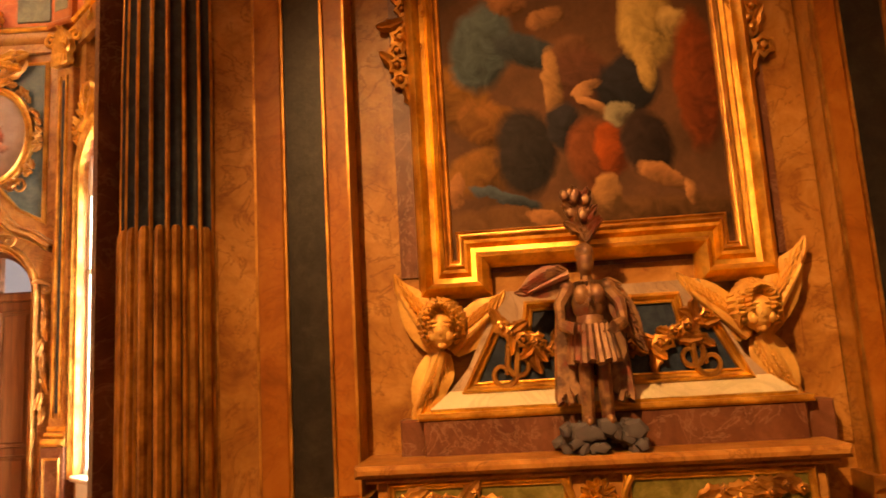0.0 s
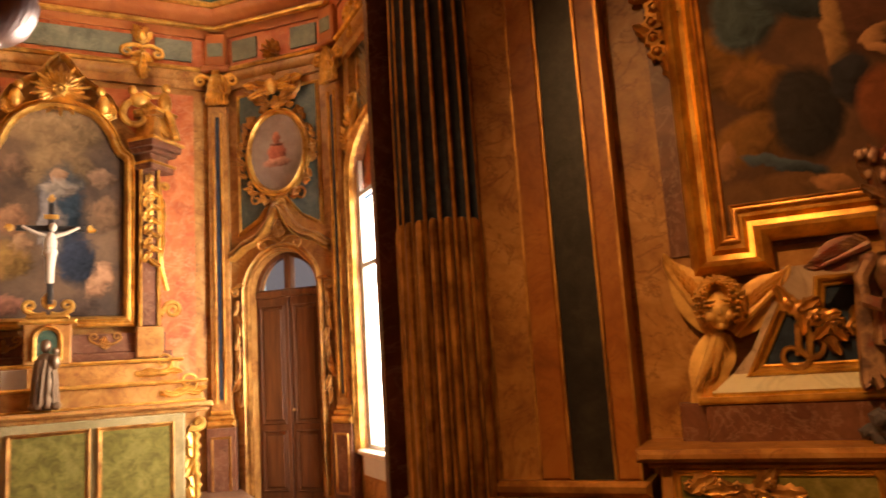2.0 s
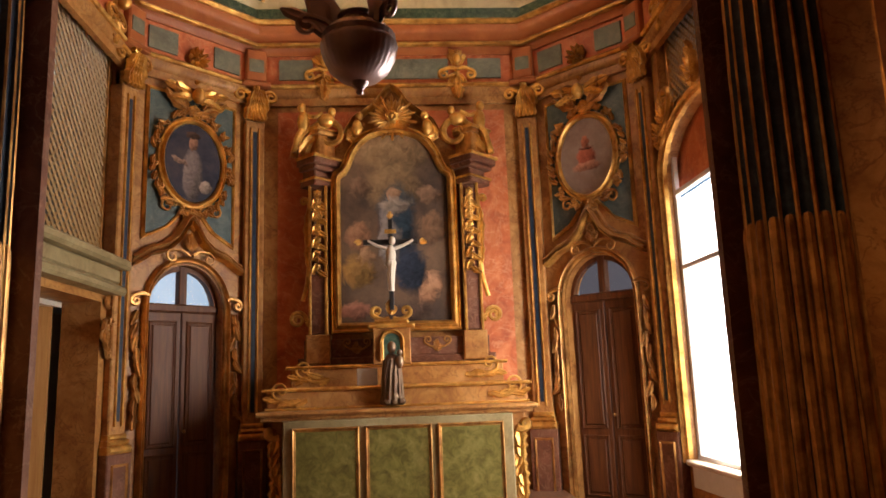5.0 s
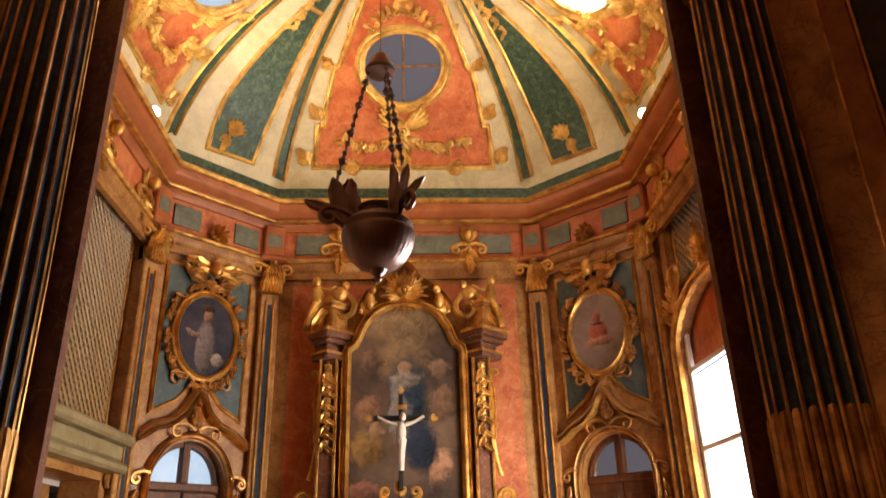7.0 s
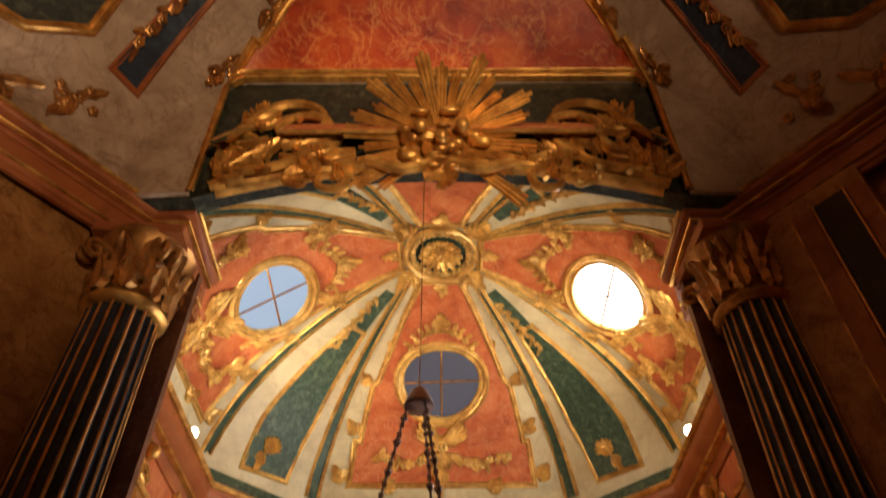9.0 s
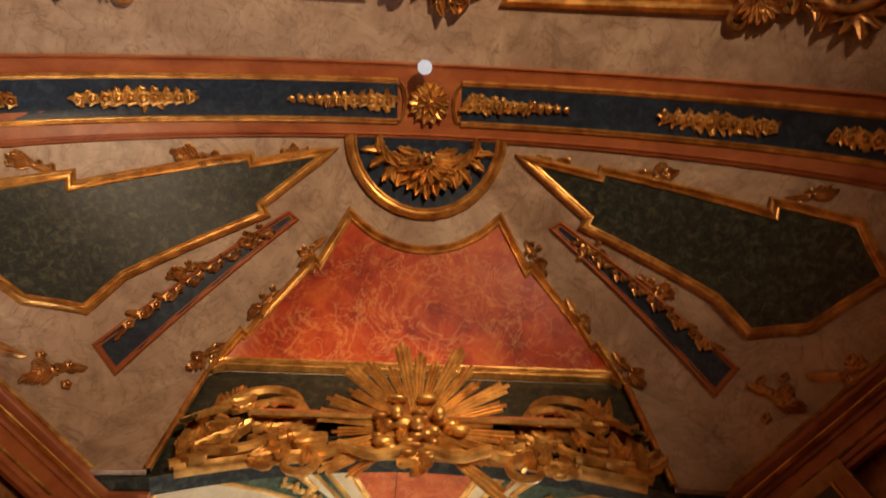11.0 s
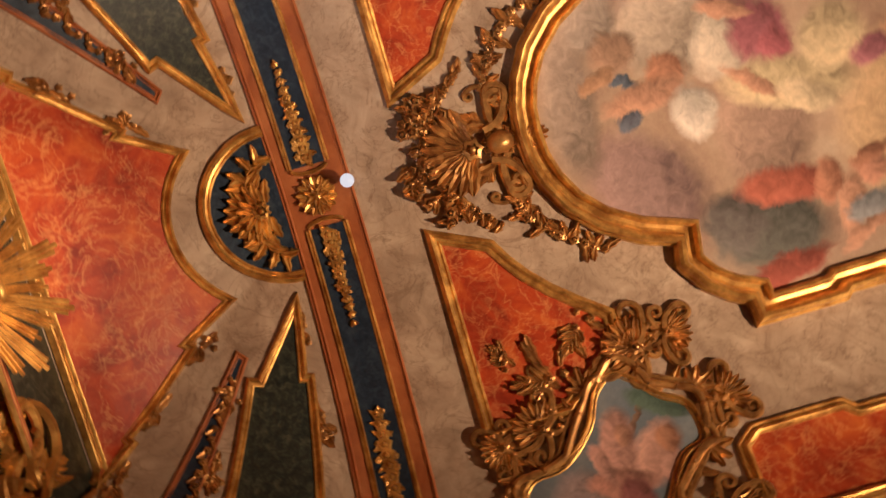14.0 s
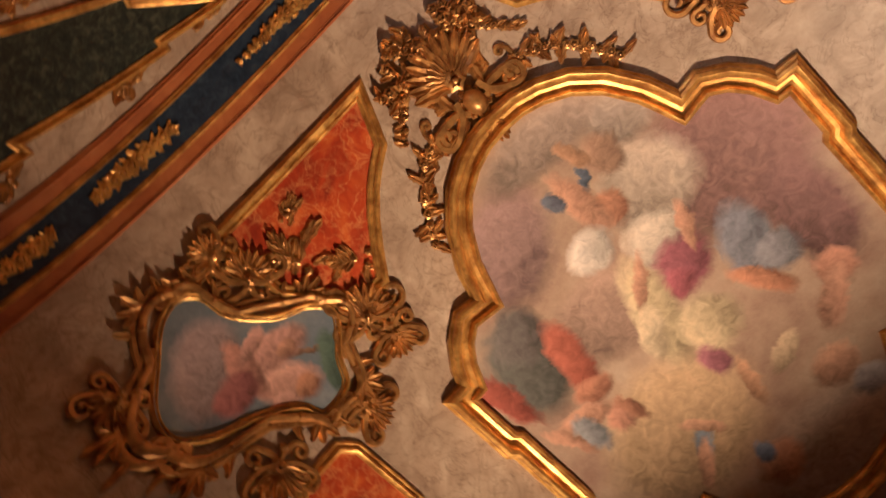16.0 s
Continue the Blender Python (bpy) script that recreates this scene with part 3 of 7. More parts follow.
# right side wall with its window, left side wall with its tribune
WIN = wall_frame(radians(90), RC)      # x runs towards the nave: x = -y
TRI = wall_frame(radians(-90), RC)     # x runs towards the altar: x = y
right = Shape().box(-8.2, -7.72, 0, 0.12, 0, 6.4).box(-5.6, -4.0, 0, 0.12, 0, 6.4).box(-7.72, -5.6, 0, 0.12, 0, 0.62)
right.grid([[(x, y, z) for x, z in [(-7.72, 3.75)] + arc(-6.66, 3.75, 1.06, 180, 0, 14, 0.55) + [(-5.6, 3.75), (-5.6, 4.45), (-7.72, 4.45)]] for y in (0, 0.12)], True, True)
right.box(-7.72, -5.6, 0, 0.12, 5.5, 6.4)
solo("wall_window_side", right, OCHRE, "ochre marbled chancel wall with a tall window", "wall", kind="structure", at=WIN, smooth=False)
left = Shape().box(7.98, 8.2, 0, 0.4, 0, 6.4).box(4.0, 5.0, 0, 0.4, 0, 6.4).box(5.0, 7.98, 0, 0.4, 5.42, 6.4).box(5.0, 7.98, 0, 0.4, 2.5, 2.95).box(7.75, 7.98, 0, 0.4, 0, 2.5)
solo("wall_tribune_side", left, OCHRE, "ochre marbled chancel wall with a latticed tribune", "wall", kind="structure", at=TRI, smooth=False)
room = Shape().box(3.6, 8.6, 2.6, 2.8, 0, 6.4).box(3.6, 3.8, 0.4, 2.6, 0, 6.4).box(8.4, 8.6, 0.4, 2.6, 0, 6.4).box(3.6, 8.6, 0.4, 2.8, 6.2, 6.4).box(3.6, 8.6, 0.4, 2.8, 2.45, 2.55)
solo("wall_tribune_room", room, LIME, "plastered room behind the tribune lattice", "wall", kind="structure", at=TRI, smooth=False)
gallery = Shape().box(-8.4, -3.8, 2.2, 2.4, 3.9, 6.4).box(-8.4, -8.2, 0.12, 2.2, 3.9, 6.4).box(-4.0, -3.8, 0.12, 2.2, 3.9, 6.4).box(-8.4, -3.8, 0.12, 2.4, 6.3, 6.4).box(-8.4, -3.8, 0.13, 2.4, 4.3, 4.4)
solo("wall_gallery_room", gallery, LIME, "plastered gallery behind the upper lattice", "wall", kind="structure", at=WIN, smooth=False)

# entablatures ----------------------------------------------------------------
CHAN = [(RC, 4.3), (RC, 8.05), (AX, AY), (-AX, AY), (-RC, 8.05), (-RC, 4.3)]
NAVE = [(2.10, 4.4), (2.10, 3.72), (2.32, 3.72), (4.25, 1.38), (4.9, 0.6), (4.9, YS)]


def entablature(name, path, prof, material, label):
    P = [Vector((x, y, 0)) for x, y in path]
    if name.endswith("nave"):
        prof = [(-0.5 * max(a, -0.05), 5.92 + (z - 5.24) * 0.4) for a, z in prof]
    s = Shape()
    s.sweep(P, [(0, 0, 1)] * len(P), prof)
    return solo(name, s, material, label, "cornice", kind="structure")


def both(path):
    return [path, [(-x, y) for x, y in reversed(path)]]


CH_IN = list(reversed(CHAN))
for P, tag in ([(CH_IN, "chancel")] + [(list(reversed(p)), "nave") for p in both(NAVE)]):
    entablature("trim_architrave_" + tag, P, [(-0.02, 5.24), (0.05, 5.24), (0.05, 5.34), (0.08, 5.36), (0.10, 5.42), (0.10, 5.46), (-0.02, 5.46)], OCHRE if tag == "chancel" else TERRA, "marbled architrave")
    entablature("trim_gilt_fillet_" + tag, P, [(0.04, 5.46), (0.13, 5.465), (0.15, 5.49), (0.13, 5.515), (0.04, 5.52)], GOLD, "gilded fillet under the frieze")
    entablature("trim_frieze_" + tag, P, [(-0.02, 5.51), (0.05, 5.51), (0.05, 5.95), (-0.02, 5.95)], ROSE if tag == "chancel" else TERRA, "rose marbled frieze")
    entablature("trim_cornice_" + tag, P, [(-0.02, 5.94), (0.08, 5.94), (0.10, 6.0), (0.16, 6.04), (0.18, 6.1), (0.27, 6.15), (0.30, 6.2), (0.30, 6.27), (-0.05, 6.36)], TERRA, "terracotta marbled cornice")
    entablature("trim_cornice_gilt_" + tag, P, [(0.26, 6.27), (0.33, 6.275), (0.36, 6.31), (0.33, 6.345), (0.25, 6.36), (-0.3, 6.37)], GOLD, "gilded edge of the cornice")
    entablature("trim_cornice_low_gilt_" + tag, P, [(0.15, 6.02), (0.21, 6.025), (0.22, 6.05), (0.20, 6.075), (0.15, 6.08)], GOLD, "gilded bead in the cornice")

# dome: ribs, panels, oculi ---------------------------------------------------


def spin(poly, k):
    """Plan points turned about the dome's centre by k quarter turns."""
    for _ in range(k % 4):
        poly = [(y - YC, YC - x) for x, y in poly]
    return poly


def strip(p, q, w0, w1):
    d = (Vector(q) - Vector(p)).normalized()
    n = Vector((-d.y, d.x))
    a, b = Vector(p), Vector(q)
    return [tuple(a + n * w0), tuple(a - n * w0), tuple(b - n * w1), tuple(b + n * w1)]


def dome_trim(name, path, w=0.028, h=0.04, closed=False, material=LITGOLD, label="gilded rib moulding on the dome"):
    solo(name, vault_moulding(dome_z, path, w, h, closed), material, label, "moulding", kind="structure")


def dome_panel(name, poly, material, label, off=0.012):
    solo(name, vault_panel(dome_z, poly, off), material, label, "panel", kind="structure")


E_N = [(-1.30, 9.17), (1.30, 9.17), (1.22, 8.86), (1.15, 8.86), (0.96, 8.25), (0.88, 8.2), (0.36, 6.95), (0.26, 6.70), (-0.26, 6.70), (-0.36, 6.95), (-0.88, 8.2), (-0.96, 8.25), (-1.15, 8.86), (-1.22, 8.86)]
for k in range(4):
    pts = spin(E_N, k)
    solo("panel_dome", vault_panel(dome_z, pts, 0.012, 0.06, in_oculus), ROSE, "orange-red marbled field of the dome", "panel", kind="structure")
    dome_trim("trim_dome_field", pts, closed=True, w=0.042, h=0.05)
for sx in (1, -1):
    for sy in (1, -1):
        f = lambda poly: [(sx * x, YC + sy * (y - YC)) for x, y in poly]
        g = f([(1.05, 7.48), (1.80, 8.56), (1.86, 8.62), (2.12, 8.88), (2.62, 8.40), (2.42, 8.16), (2.34, 8.10), (1.22, 7.32)])
        g2 = f([(0.62, 6.90), (1.05, 7.48), (1.22, 7.32), (0.72, 6.80)])
        dome_panel("panel_dome_green", g, GREEN, "mottled green marbled strip of the dome")
        dome_panel("panel_dome_green", g2, GREEN, "mottled green marbled strip of the dome")
        dome_trim("trim_dome_strip", g, closed=True, w=0.032)
        for p, q in (((1.80, 9.2), (0.45, 6.72)), ((3.0, 8.0), (0.58, 6.52))):
            st = f(strip(p, q, 0.085, 0.03))
            dome_panel("panel_dome_rib", st, GREEN, "dark green rib of the dome", 0.02)
            for e in (((st[0]), (st[3])), ((st[1]), (st[2]))):
                dome_trim("trim_dome_rib", list(e), w=0.024, h=0.05)
# green ring at the dome's foot
foot = [(x * 0.985, YC + (y - YC) * 0.985) for x, y in ((3.1, 8.05), (1.85, 9.3), (-1.85, 9.3), (-3.1, 8.05))]
foot = [(RC * 0.985, 4.5)] + foot + [(-RC * 0.985, 4.5)]
band_s = Shape().sweep([Vector((x, y, 0)) for x, y in reversed(foot)], [(0, 0, 1)] * len(foot), [(-0.06, 6.33), (0.03, 6.33), (0.05, 6.48), (0.045, 6.62), (-0.06, 6.66)])
solo("trim_dome_foot", band_s, GREEN, "dark green marbled band at the foot of the dome", "band", kind="structure")

for (ox, oy, rx, ry), glowing, lab in zip(OCULI, (COURTGLOW, DAYGLOW, SKYGLOW), ("dim grey", "glaring white", "pale blue")):
    N = normal_on(dome_z, ox, oy)
    ring = [(ox + rx * math.cos(radians(a)), oy + ry * math.sin(radians(a))) for a in range(0, 360, 8)]
    w = thing("oculus_window", "round dome window with gilded ring and " + lab + " panes", "window", kind="structure")
    rn = [normal_on(dome_z, x, y) for x, y in ring]
    rp = [Vector((x, y, dome_z(x, y))) for x, y in ring]
    part("window_frame", Shape().sweep(rp, rn, moulding(0.075, 0.07), True), LITGOLD, w)
    cen = sum(rp, Vector()) / len(rp)
    up = -N
    lift = up * 0.06
    s = Shape()
    k = s.pts([tuple(p + lift) for p in rp])
    s.f.append(tuple(range(k, k + len(rp))))
    pane = part("pane", s, glowing, w, "bright daylight behind glass")
    bars = Shape()
    h = rp[0] - rp[len(rp) // 2]
    v = rp[11] - rp[34]
    for d in (h, v):
        bars.tube([tuple(cen + up * 0.02 - d * 0.5), tuple(cen + up * 0.02 + d * 0.5)], 0.014, 6)
    part("glazing_bar", bars, OLDGOLD, w)

# nave vault: band, panels, mouldings -----------------------------------------


def nave_trim(name, path, w=0.045, h=0.06, closed=False, off=0.0, material=GOLD, label="gilded moulding on the nave vault"):
    solo(name, vault_moulding(nave_z, path, w, h, closed, off), material, label, "moulding", kind="structure")


def nave_panel(name, poly, material, label, off=0.012):
    solo(name, vault_panel(nave_z, poly, off), material, label, "panel", kind="structure")


def rect(x0, x1, y0, y1):
    return [(x0, y0), (x1, y0), (x1, y1), (x0, y1)]


nave_panel("panel_band", rect(-4.45, 4.45, YB - 0.37, YB + 0.36), TERRA, "terracotta border of the transverse band", 0.025)
for x0, x1 in ((0.34, 4.4), (-4.4, -0.34)):
    nave_panel("panel_band_inner", rect(x0, x1, YB - 0.20, YB + 0.20), BLUE, "blue-black marbled strip of the transverse band", 0.04)
    for y in (YB - 0.21, YB + 0.21):
        nave_trim("trim_band", [(x0, y), (x1, y)], 0.03, 0.035, off=0.03)
for y in (YB - 0.37, YB + 0.36):
    nave_trim("trim_band_edge", [(-4.4, y), (4.4, y)], 0.03, 0.035, off=0.01, material=TERRA, label="terracotta edge of the transverse band")
half = arc(-0.02, YB + 0.36, 0.80, 0, 180, 20)
nave_panel("panel_fan", half, BLUE, "blue-black half-round field", 0.02)
nave_trim("trim_fan", half, 0.065, 0.08)
fan_arc = arc(0, YB + 0.38, 1.13, 45, 135, 12)
red = fan_arc[::-1] + [(1.09, 2.64), (1.14, 2.60), (1.74, 3.22), (1.79, 3.18), (1.98, 3.40), (-1.98, 3.40), (-1.79, 3.18), (-1.74, 3.22), (-1.14, 2.60), (-1.09, 2.64)]
nave_panel("panel_red", red, RED, "red-orange marbled field over the chancel arch")
nave_trim("trim_red", red, 0.05, 0.06, True)
G = [(1.02, 1.50), (1.80, 1.62), (1.82, 1.55), (3.22, 1.72), (3.24, 1.62), (3.73, 1.64), (3.74, 1.95), (3.50, 2.20), (3.26, 2.46), (2.92, 2.66), (2.74, 2.49), (1.66, 2.12), (1.70, 2.03)]
STRIP = [(1.36, 2.19), (1.43, 2.13), (2.78, 2.93), (2.62, 3.15)]
PP = [(0.79, -0.10), (1.05, -0.66)] + [(1.05 + 1.03 * t, -0.66 - 1.0 * t + 0.13 * math.sin(math.pi * t)) for t in (0.2, 0.4, 0.6, 0.8)] + [(2.08, -1.66), (2.36, -1.62), (2.82, -0.95), (2.84, -0.10)]
CART = rounded([(3.9, -0.53), (3.68, -0.3), (3.46, -0.24), (3.32, -0.39), (3.28, -0.72), (3.04, -1.07), (2.77, -1.24), (2.64, -1.46), (2.75, -1.66), (2.94, -1.86), (3.08, -2.09), (3.38, -2.1), (3.46, -1.86), (3.74, -1.57), (4.01, -1.38), (4.17, -1.1), (4.11, -0.79)])
PQ = [(3.52, -2.42), (3.92, -2.36), (4.04, -2.55), (4.04, -5.9), (3.50, -5.9), (3.50, -3.6), (3.42, -3.5), (3.42, -2.6)]
for side in (lambda p: p, mirror):
    nave_panel("panel_green", side(G), DARKGREEN, "dark mottled green field of the nave vault")
    nave_trim("trim_green", side(G), 0.05, 0.06, True)
    nave_panel("panel_strip", side(STRIP), BLUE, "tapered blue-black strip on the vault rib")
    nave_trim("trim_strip", side(STRIP), 0.03, 0.035, True, material=TERRA, label="terracotta edge of the rib strip")
    nave_panel("panel_orange", side(PP), RED, "orange-red marbled field beside the ceiling painting")
    nave_trim("trim_orange", side(PP), 0.075, 0.075, True)
    nave_panel("panel_orange_long", side(PQ), RED, "long orange-red marbled field beside the ceiling painting")
    nave_trim("trim_orange_long", side(PQ), 0.065, 0.07, True)

# ceiling painting
FR = [(0.0, -1.40), (0.28, -1.42), (0.55, -1.50), (0.85, -1.66), (1.12, -1.92), (1.34, -2.28), (1.50, -2.72), (1.80, -2.66), (2.02, -2.80), (2.18, -3.0), (2.28, -3.22), (2.46, -3.22), (2.46, -3.98), (2.40, -4.06), (2.40, -4.6)]
FR2 = FR + [(x, -9.2 - y) for x, y in reversed(FR)][1:]
LOOP = FR2 + [(-x, y) for x, y in reversed(FR2)][1:-1]
SKIN, CLOUD = (0.48, 0.24, 0.15), (0.50, 0.40, 0.32)
SKY_CLOUDS = [
    (-1.5, -3.5, 0.9, 1.0, 20, (0.27, 0.15, 0.13)), (0.9, -2.5, 0.7, 0.5, -40, (0.33, 0.21, 0.19)), (0.6, -3.9, 0.8, 0.5, 10, (0.38, 0.25, 0.19)), (-0.2, -1.9, 0.8, 0.3, 0, (0.40, 0.30, 0.24)),
    (-0.7, -3.1, 0.55, 0.5, 0, (0.47, 0.37, 0.29)), (1.0, -5.6, 1.0, 0.9, 0, (0.50, 0.34, 0.20)), (-0.2, -7.2, 1.2, 0.7, 0, (0.46, 0.36, 0.28)), (-1.0, -2.3, 0.4, 0.3, 0, (0.42, 0.33, 0.27)), (-1.75, -4.6, 0.4, 0.7, 0, (0.22, 0.12, 0.11))]
SKY_FAR = [
    (-1.55, -5.3, 0.22, 0.25, 0, (0.50, 0.25, 0.17)), (-1.3, -5.6, 0.16, 0.4, 40, (0.46, 0.25, 0.17)), (0.02, -5.75, 0.09, 0.35, 10, (0.50, 0.28, 0.17)), (-0.5, -5.75, 0.3, 0.13, -30, (0.54, 0.40, 0.26)), (-0.8, -6.3, 0.3, 0.25, 0, (0.52, 0.30, 0.2)),
    (-1.0, -6.75, 0.22, 0.2, 0, (0.42, 0.40, 0.40)), (0.95, -5.9, 0.12, 0.2, 30, (0.22, 0.25, 0.29)), (0.8, -5.75, 0.08, 0.3, -35, (0.54, 0.31, 0.2)), (1.1, -6.1, 0.1, 0.3, 40, (0.52, 0.29, 0.19)), (0.45, -6.8, 0.3, 0.3, 20, (0.50, 0.27, 0.17)), (0.5, -6.55, 0.12, 0.15, 0, (0.18, 0.22, 0.30))]
SKY_CHERUB = [
    (-0.58, -2.49, 0.255, 0.214, -90, (0.36, 0.22, 0.15)),
    (-0.23, -3, 0.219, 0.206, -91, (0.44, 0.21, 0.13)),
    (-0.03, -2.72, 0.437, 0.16, -98, (0.5, 0.27, 0.18)),
    (-0.23, -2.51, 0.161, 0.066, -71, (0.11, 0.13, 0.17)),
    (0.18, -2.5, 0.147, 0.099, -105, (0.14, 0.15, 0.19)),
    (-0.33, -2.25, 0.206, 0.098, -110, (0.44, 0.25, 0.15)),
    (-0.35, -3.66, 0.334, 0.357, -63, (0.6, 0.5, 0.4)),
    (0.28, -3.2, 0.251, 0.298, -101, (0.66, 0.57, 0.49)),
    (-0.4, -4.09, 0.312, 0.365, -121, (0.29, 0.1, 0.12)),
    (-0.19, -4.23, 0.175, 0.183, -90, (0.36, 0.11, 0.13))]
SKY_ROBES = [
    (-1.04, -4.43, 0.523, 0.295, -76, (0.2, 0.2, 0.23)),
    (-1.23, -4.72, 0.262, 0.242, -110, (0.24, 0.23, 0.25)),
    (-0.69, -3.76, 0.294, 0.099, -68, (0.5, 0.27, 0.18)),
    (-0.89, -4.86, 0.407, 0.135, -125, (0.48, 0.22, 0.13)),
    (0.24, -4.29, 0.706, 0.27, -79, (0.56, 0.44, 0.27)),
    (-0.12, -4.84, 0.39, 0.329, -127, (0.58, 0.45, 0.28)),
    (0.15, -3.91, 0.384, 0.097, -52, (0.5, 0.27, 0.18)),
    (0.44, -4.45, 0.329, 0.159, -61, (0.6, 0.47, 0.31)),
    (0.15, -5.23, 0.222, 0.166, -109, (0.38, 0.15, 0.18))]
SKY_MAIDEN = [
    (1.7, -3.6, 0.642, 0.417, -85, (0.125, 0.12, 0.105)),
    (1.54, -3.27, 0.314, 0.338, -112, (0.15, 0.13, 0.12)),
    (1.3, -3.93, 0.518, 0.198, -82, (0.38, 0.115, 0.075)),
    (2.14, -3.61, 0.512, 0.122, -100, (0.36, 0.1, 0.07)),
    (1.38, -4.38, 0.157, 0.253, -71, (0.42, 0.19, 0.12)),
    (1.36, -4.85, 0.196, 0.207, -89, (0.5, 0.25, 0.17)),
    (1.23, -4.89, 0.234, 0.096, -107, (0.34, 0.16, 0.1)),
    (1.68, -4.52, 0.121, 0.359, -65, (0.5, 0.27, 0.18)),
    (1.75, -4.7, 0.288, 0.128, -102, (0.26, 0.26, 0.27)),
    (1.98, -4.58, 0.358, 0.066, -113, (0.5, 0.27, 0.18))]
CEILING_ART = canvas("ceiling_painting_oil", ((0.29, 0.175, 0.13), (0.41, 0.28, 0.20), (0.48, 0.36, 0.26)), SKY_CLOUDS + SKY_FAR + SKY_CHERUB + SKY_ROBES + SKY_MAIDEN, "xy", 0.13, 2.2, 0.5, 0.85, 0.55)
art = thing("ceiling_painting", "large faded ceiling painting in a gilded curved frame", "painting")
part("canvas", vault_panel(nave_z, LOOP, 0.03), CEILING_ART, art, "faded oil painting of clouds and robed shapes")
FRAME_PROFILE = [(-0.15, -0.01), (-0.15, 0.06), (-0.13, 0.10), (-0.10, 0.115), (-0.075, 0.09), (-0.07, 0.05), (-0.03, 0.035), (0.01, 0.05), (0.03, 0.10), (0.06, 0.15), (0.095, 0.165), (0.125, 0.14), (0.135, 0.09), (0.16, 0.07), (0.16, -0.01)]
part("frame", vault_moulding(nave_z, LOOP, 0.13, 0.16, True, prof=FRAME_PROFILE), GOLD, art, "heavy gilded moulded frame")
CARTOUCHE_PAIR = [
    (3.03, -1.57, 0.034, 0.268, -49, (0.2, 0.12, 0.08)),
    (2.98, -1.83, 0.314, 0.119, -65, (0.09, 0.13, 0.1)),
    (3.67, -0.92, 0.432, 0.293, -62, (0.4, 0.3, 0.29)),
    (3.27, -1.27, 0.186, 0.359, -69, (0.55, 0.3, 0.24)),
    (3.36, -1.63, 0.183, 0.31, -38, (0.56, 0.31, 0.24)),
    (3.27, -1.76, 0.106, 0.106, -58, (0.42, 0.2, 0.12)),
    (3.16, -1.36, 0.09, 0.095, -61, (0.48, 0.25, 0.17)),
    (3.51, -1.2, 0.329, 0.102, -81, (0.52, 0.26, 0.2)),
    (3.33, -1.08, 0.17, 0.079, -21, (0.56, 0.31, 0.25)),
    (3.68, -1.28, 0.181, 0.187, -88, (0.36, 0.14, 0.13)),
    (3.52, -1.72, 0.122, 0.111, -25, (0.5, 0.28, 0.22))]
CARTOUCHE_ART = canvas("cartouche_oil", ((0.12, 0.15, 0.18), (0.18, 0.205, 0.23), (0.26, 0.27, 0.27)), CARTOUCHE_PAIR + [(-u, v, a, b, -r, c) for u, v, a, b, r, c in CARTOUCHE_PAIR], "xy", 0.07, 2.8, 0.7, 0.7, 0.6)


def vault_relief(x, y, turn=0.0, off=0.0, ux=1.0, zf=nave_z):
    return Shape(on_vault(zf, x, y, turn, off, ux))


def ornament(name, shape, label, material=GOLD, category="ornament", group=""):
    return solo(name, shape, material, label, category, group)


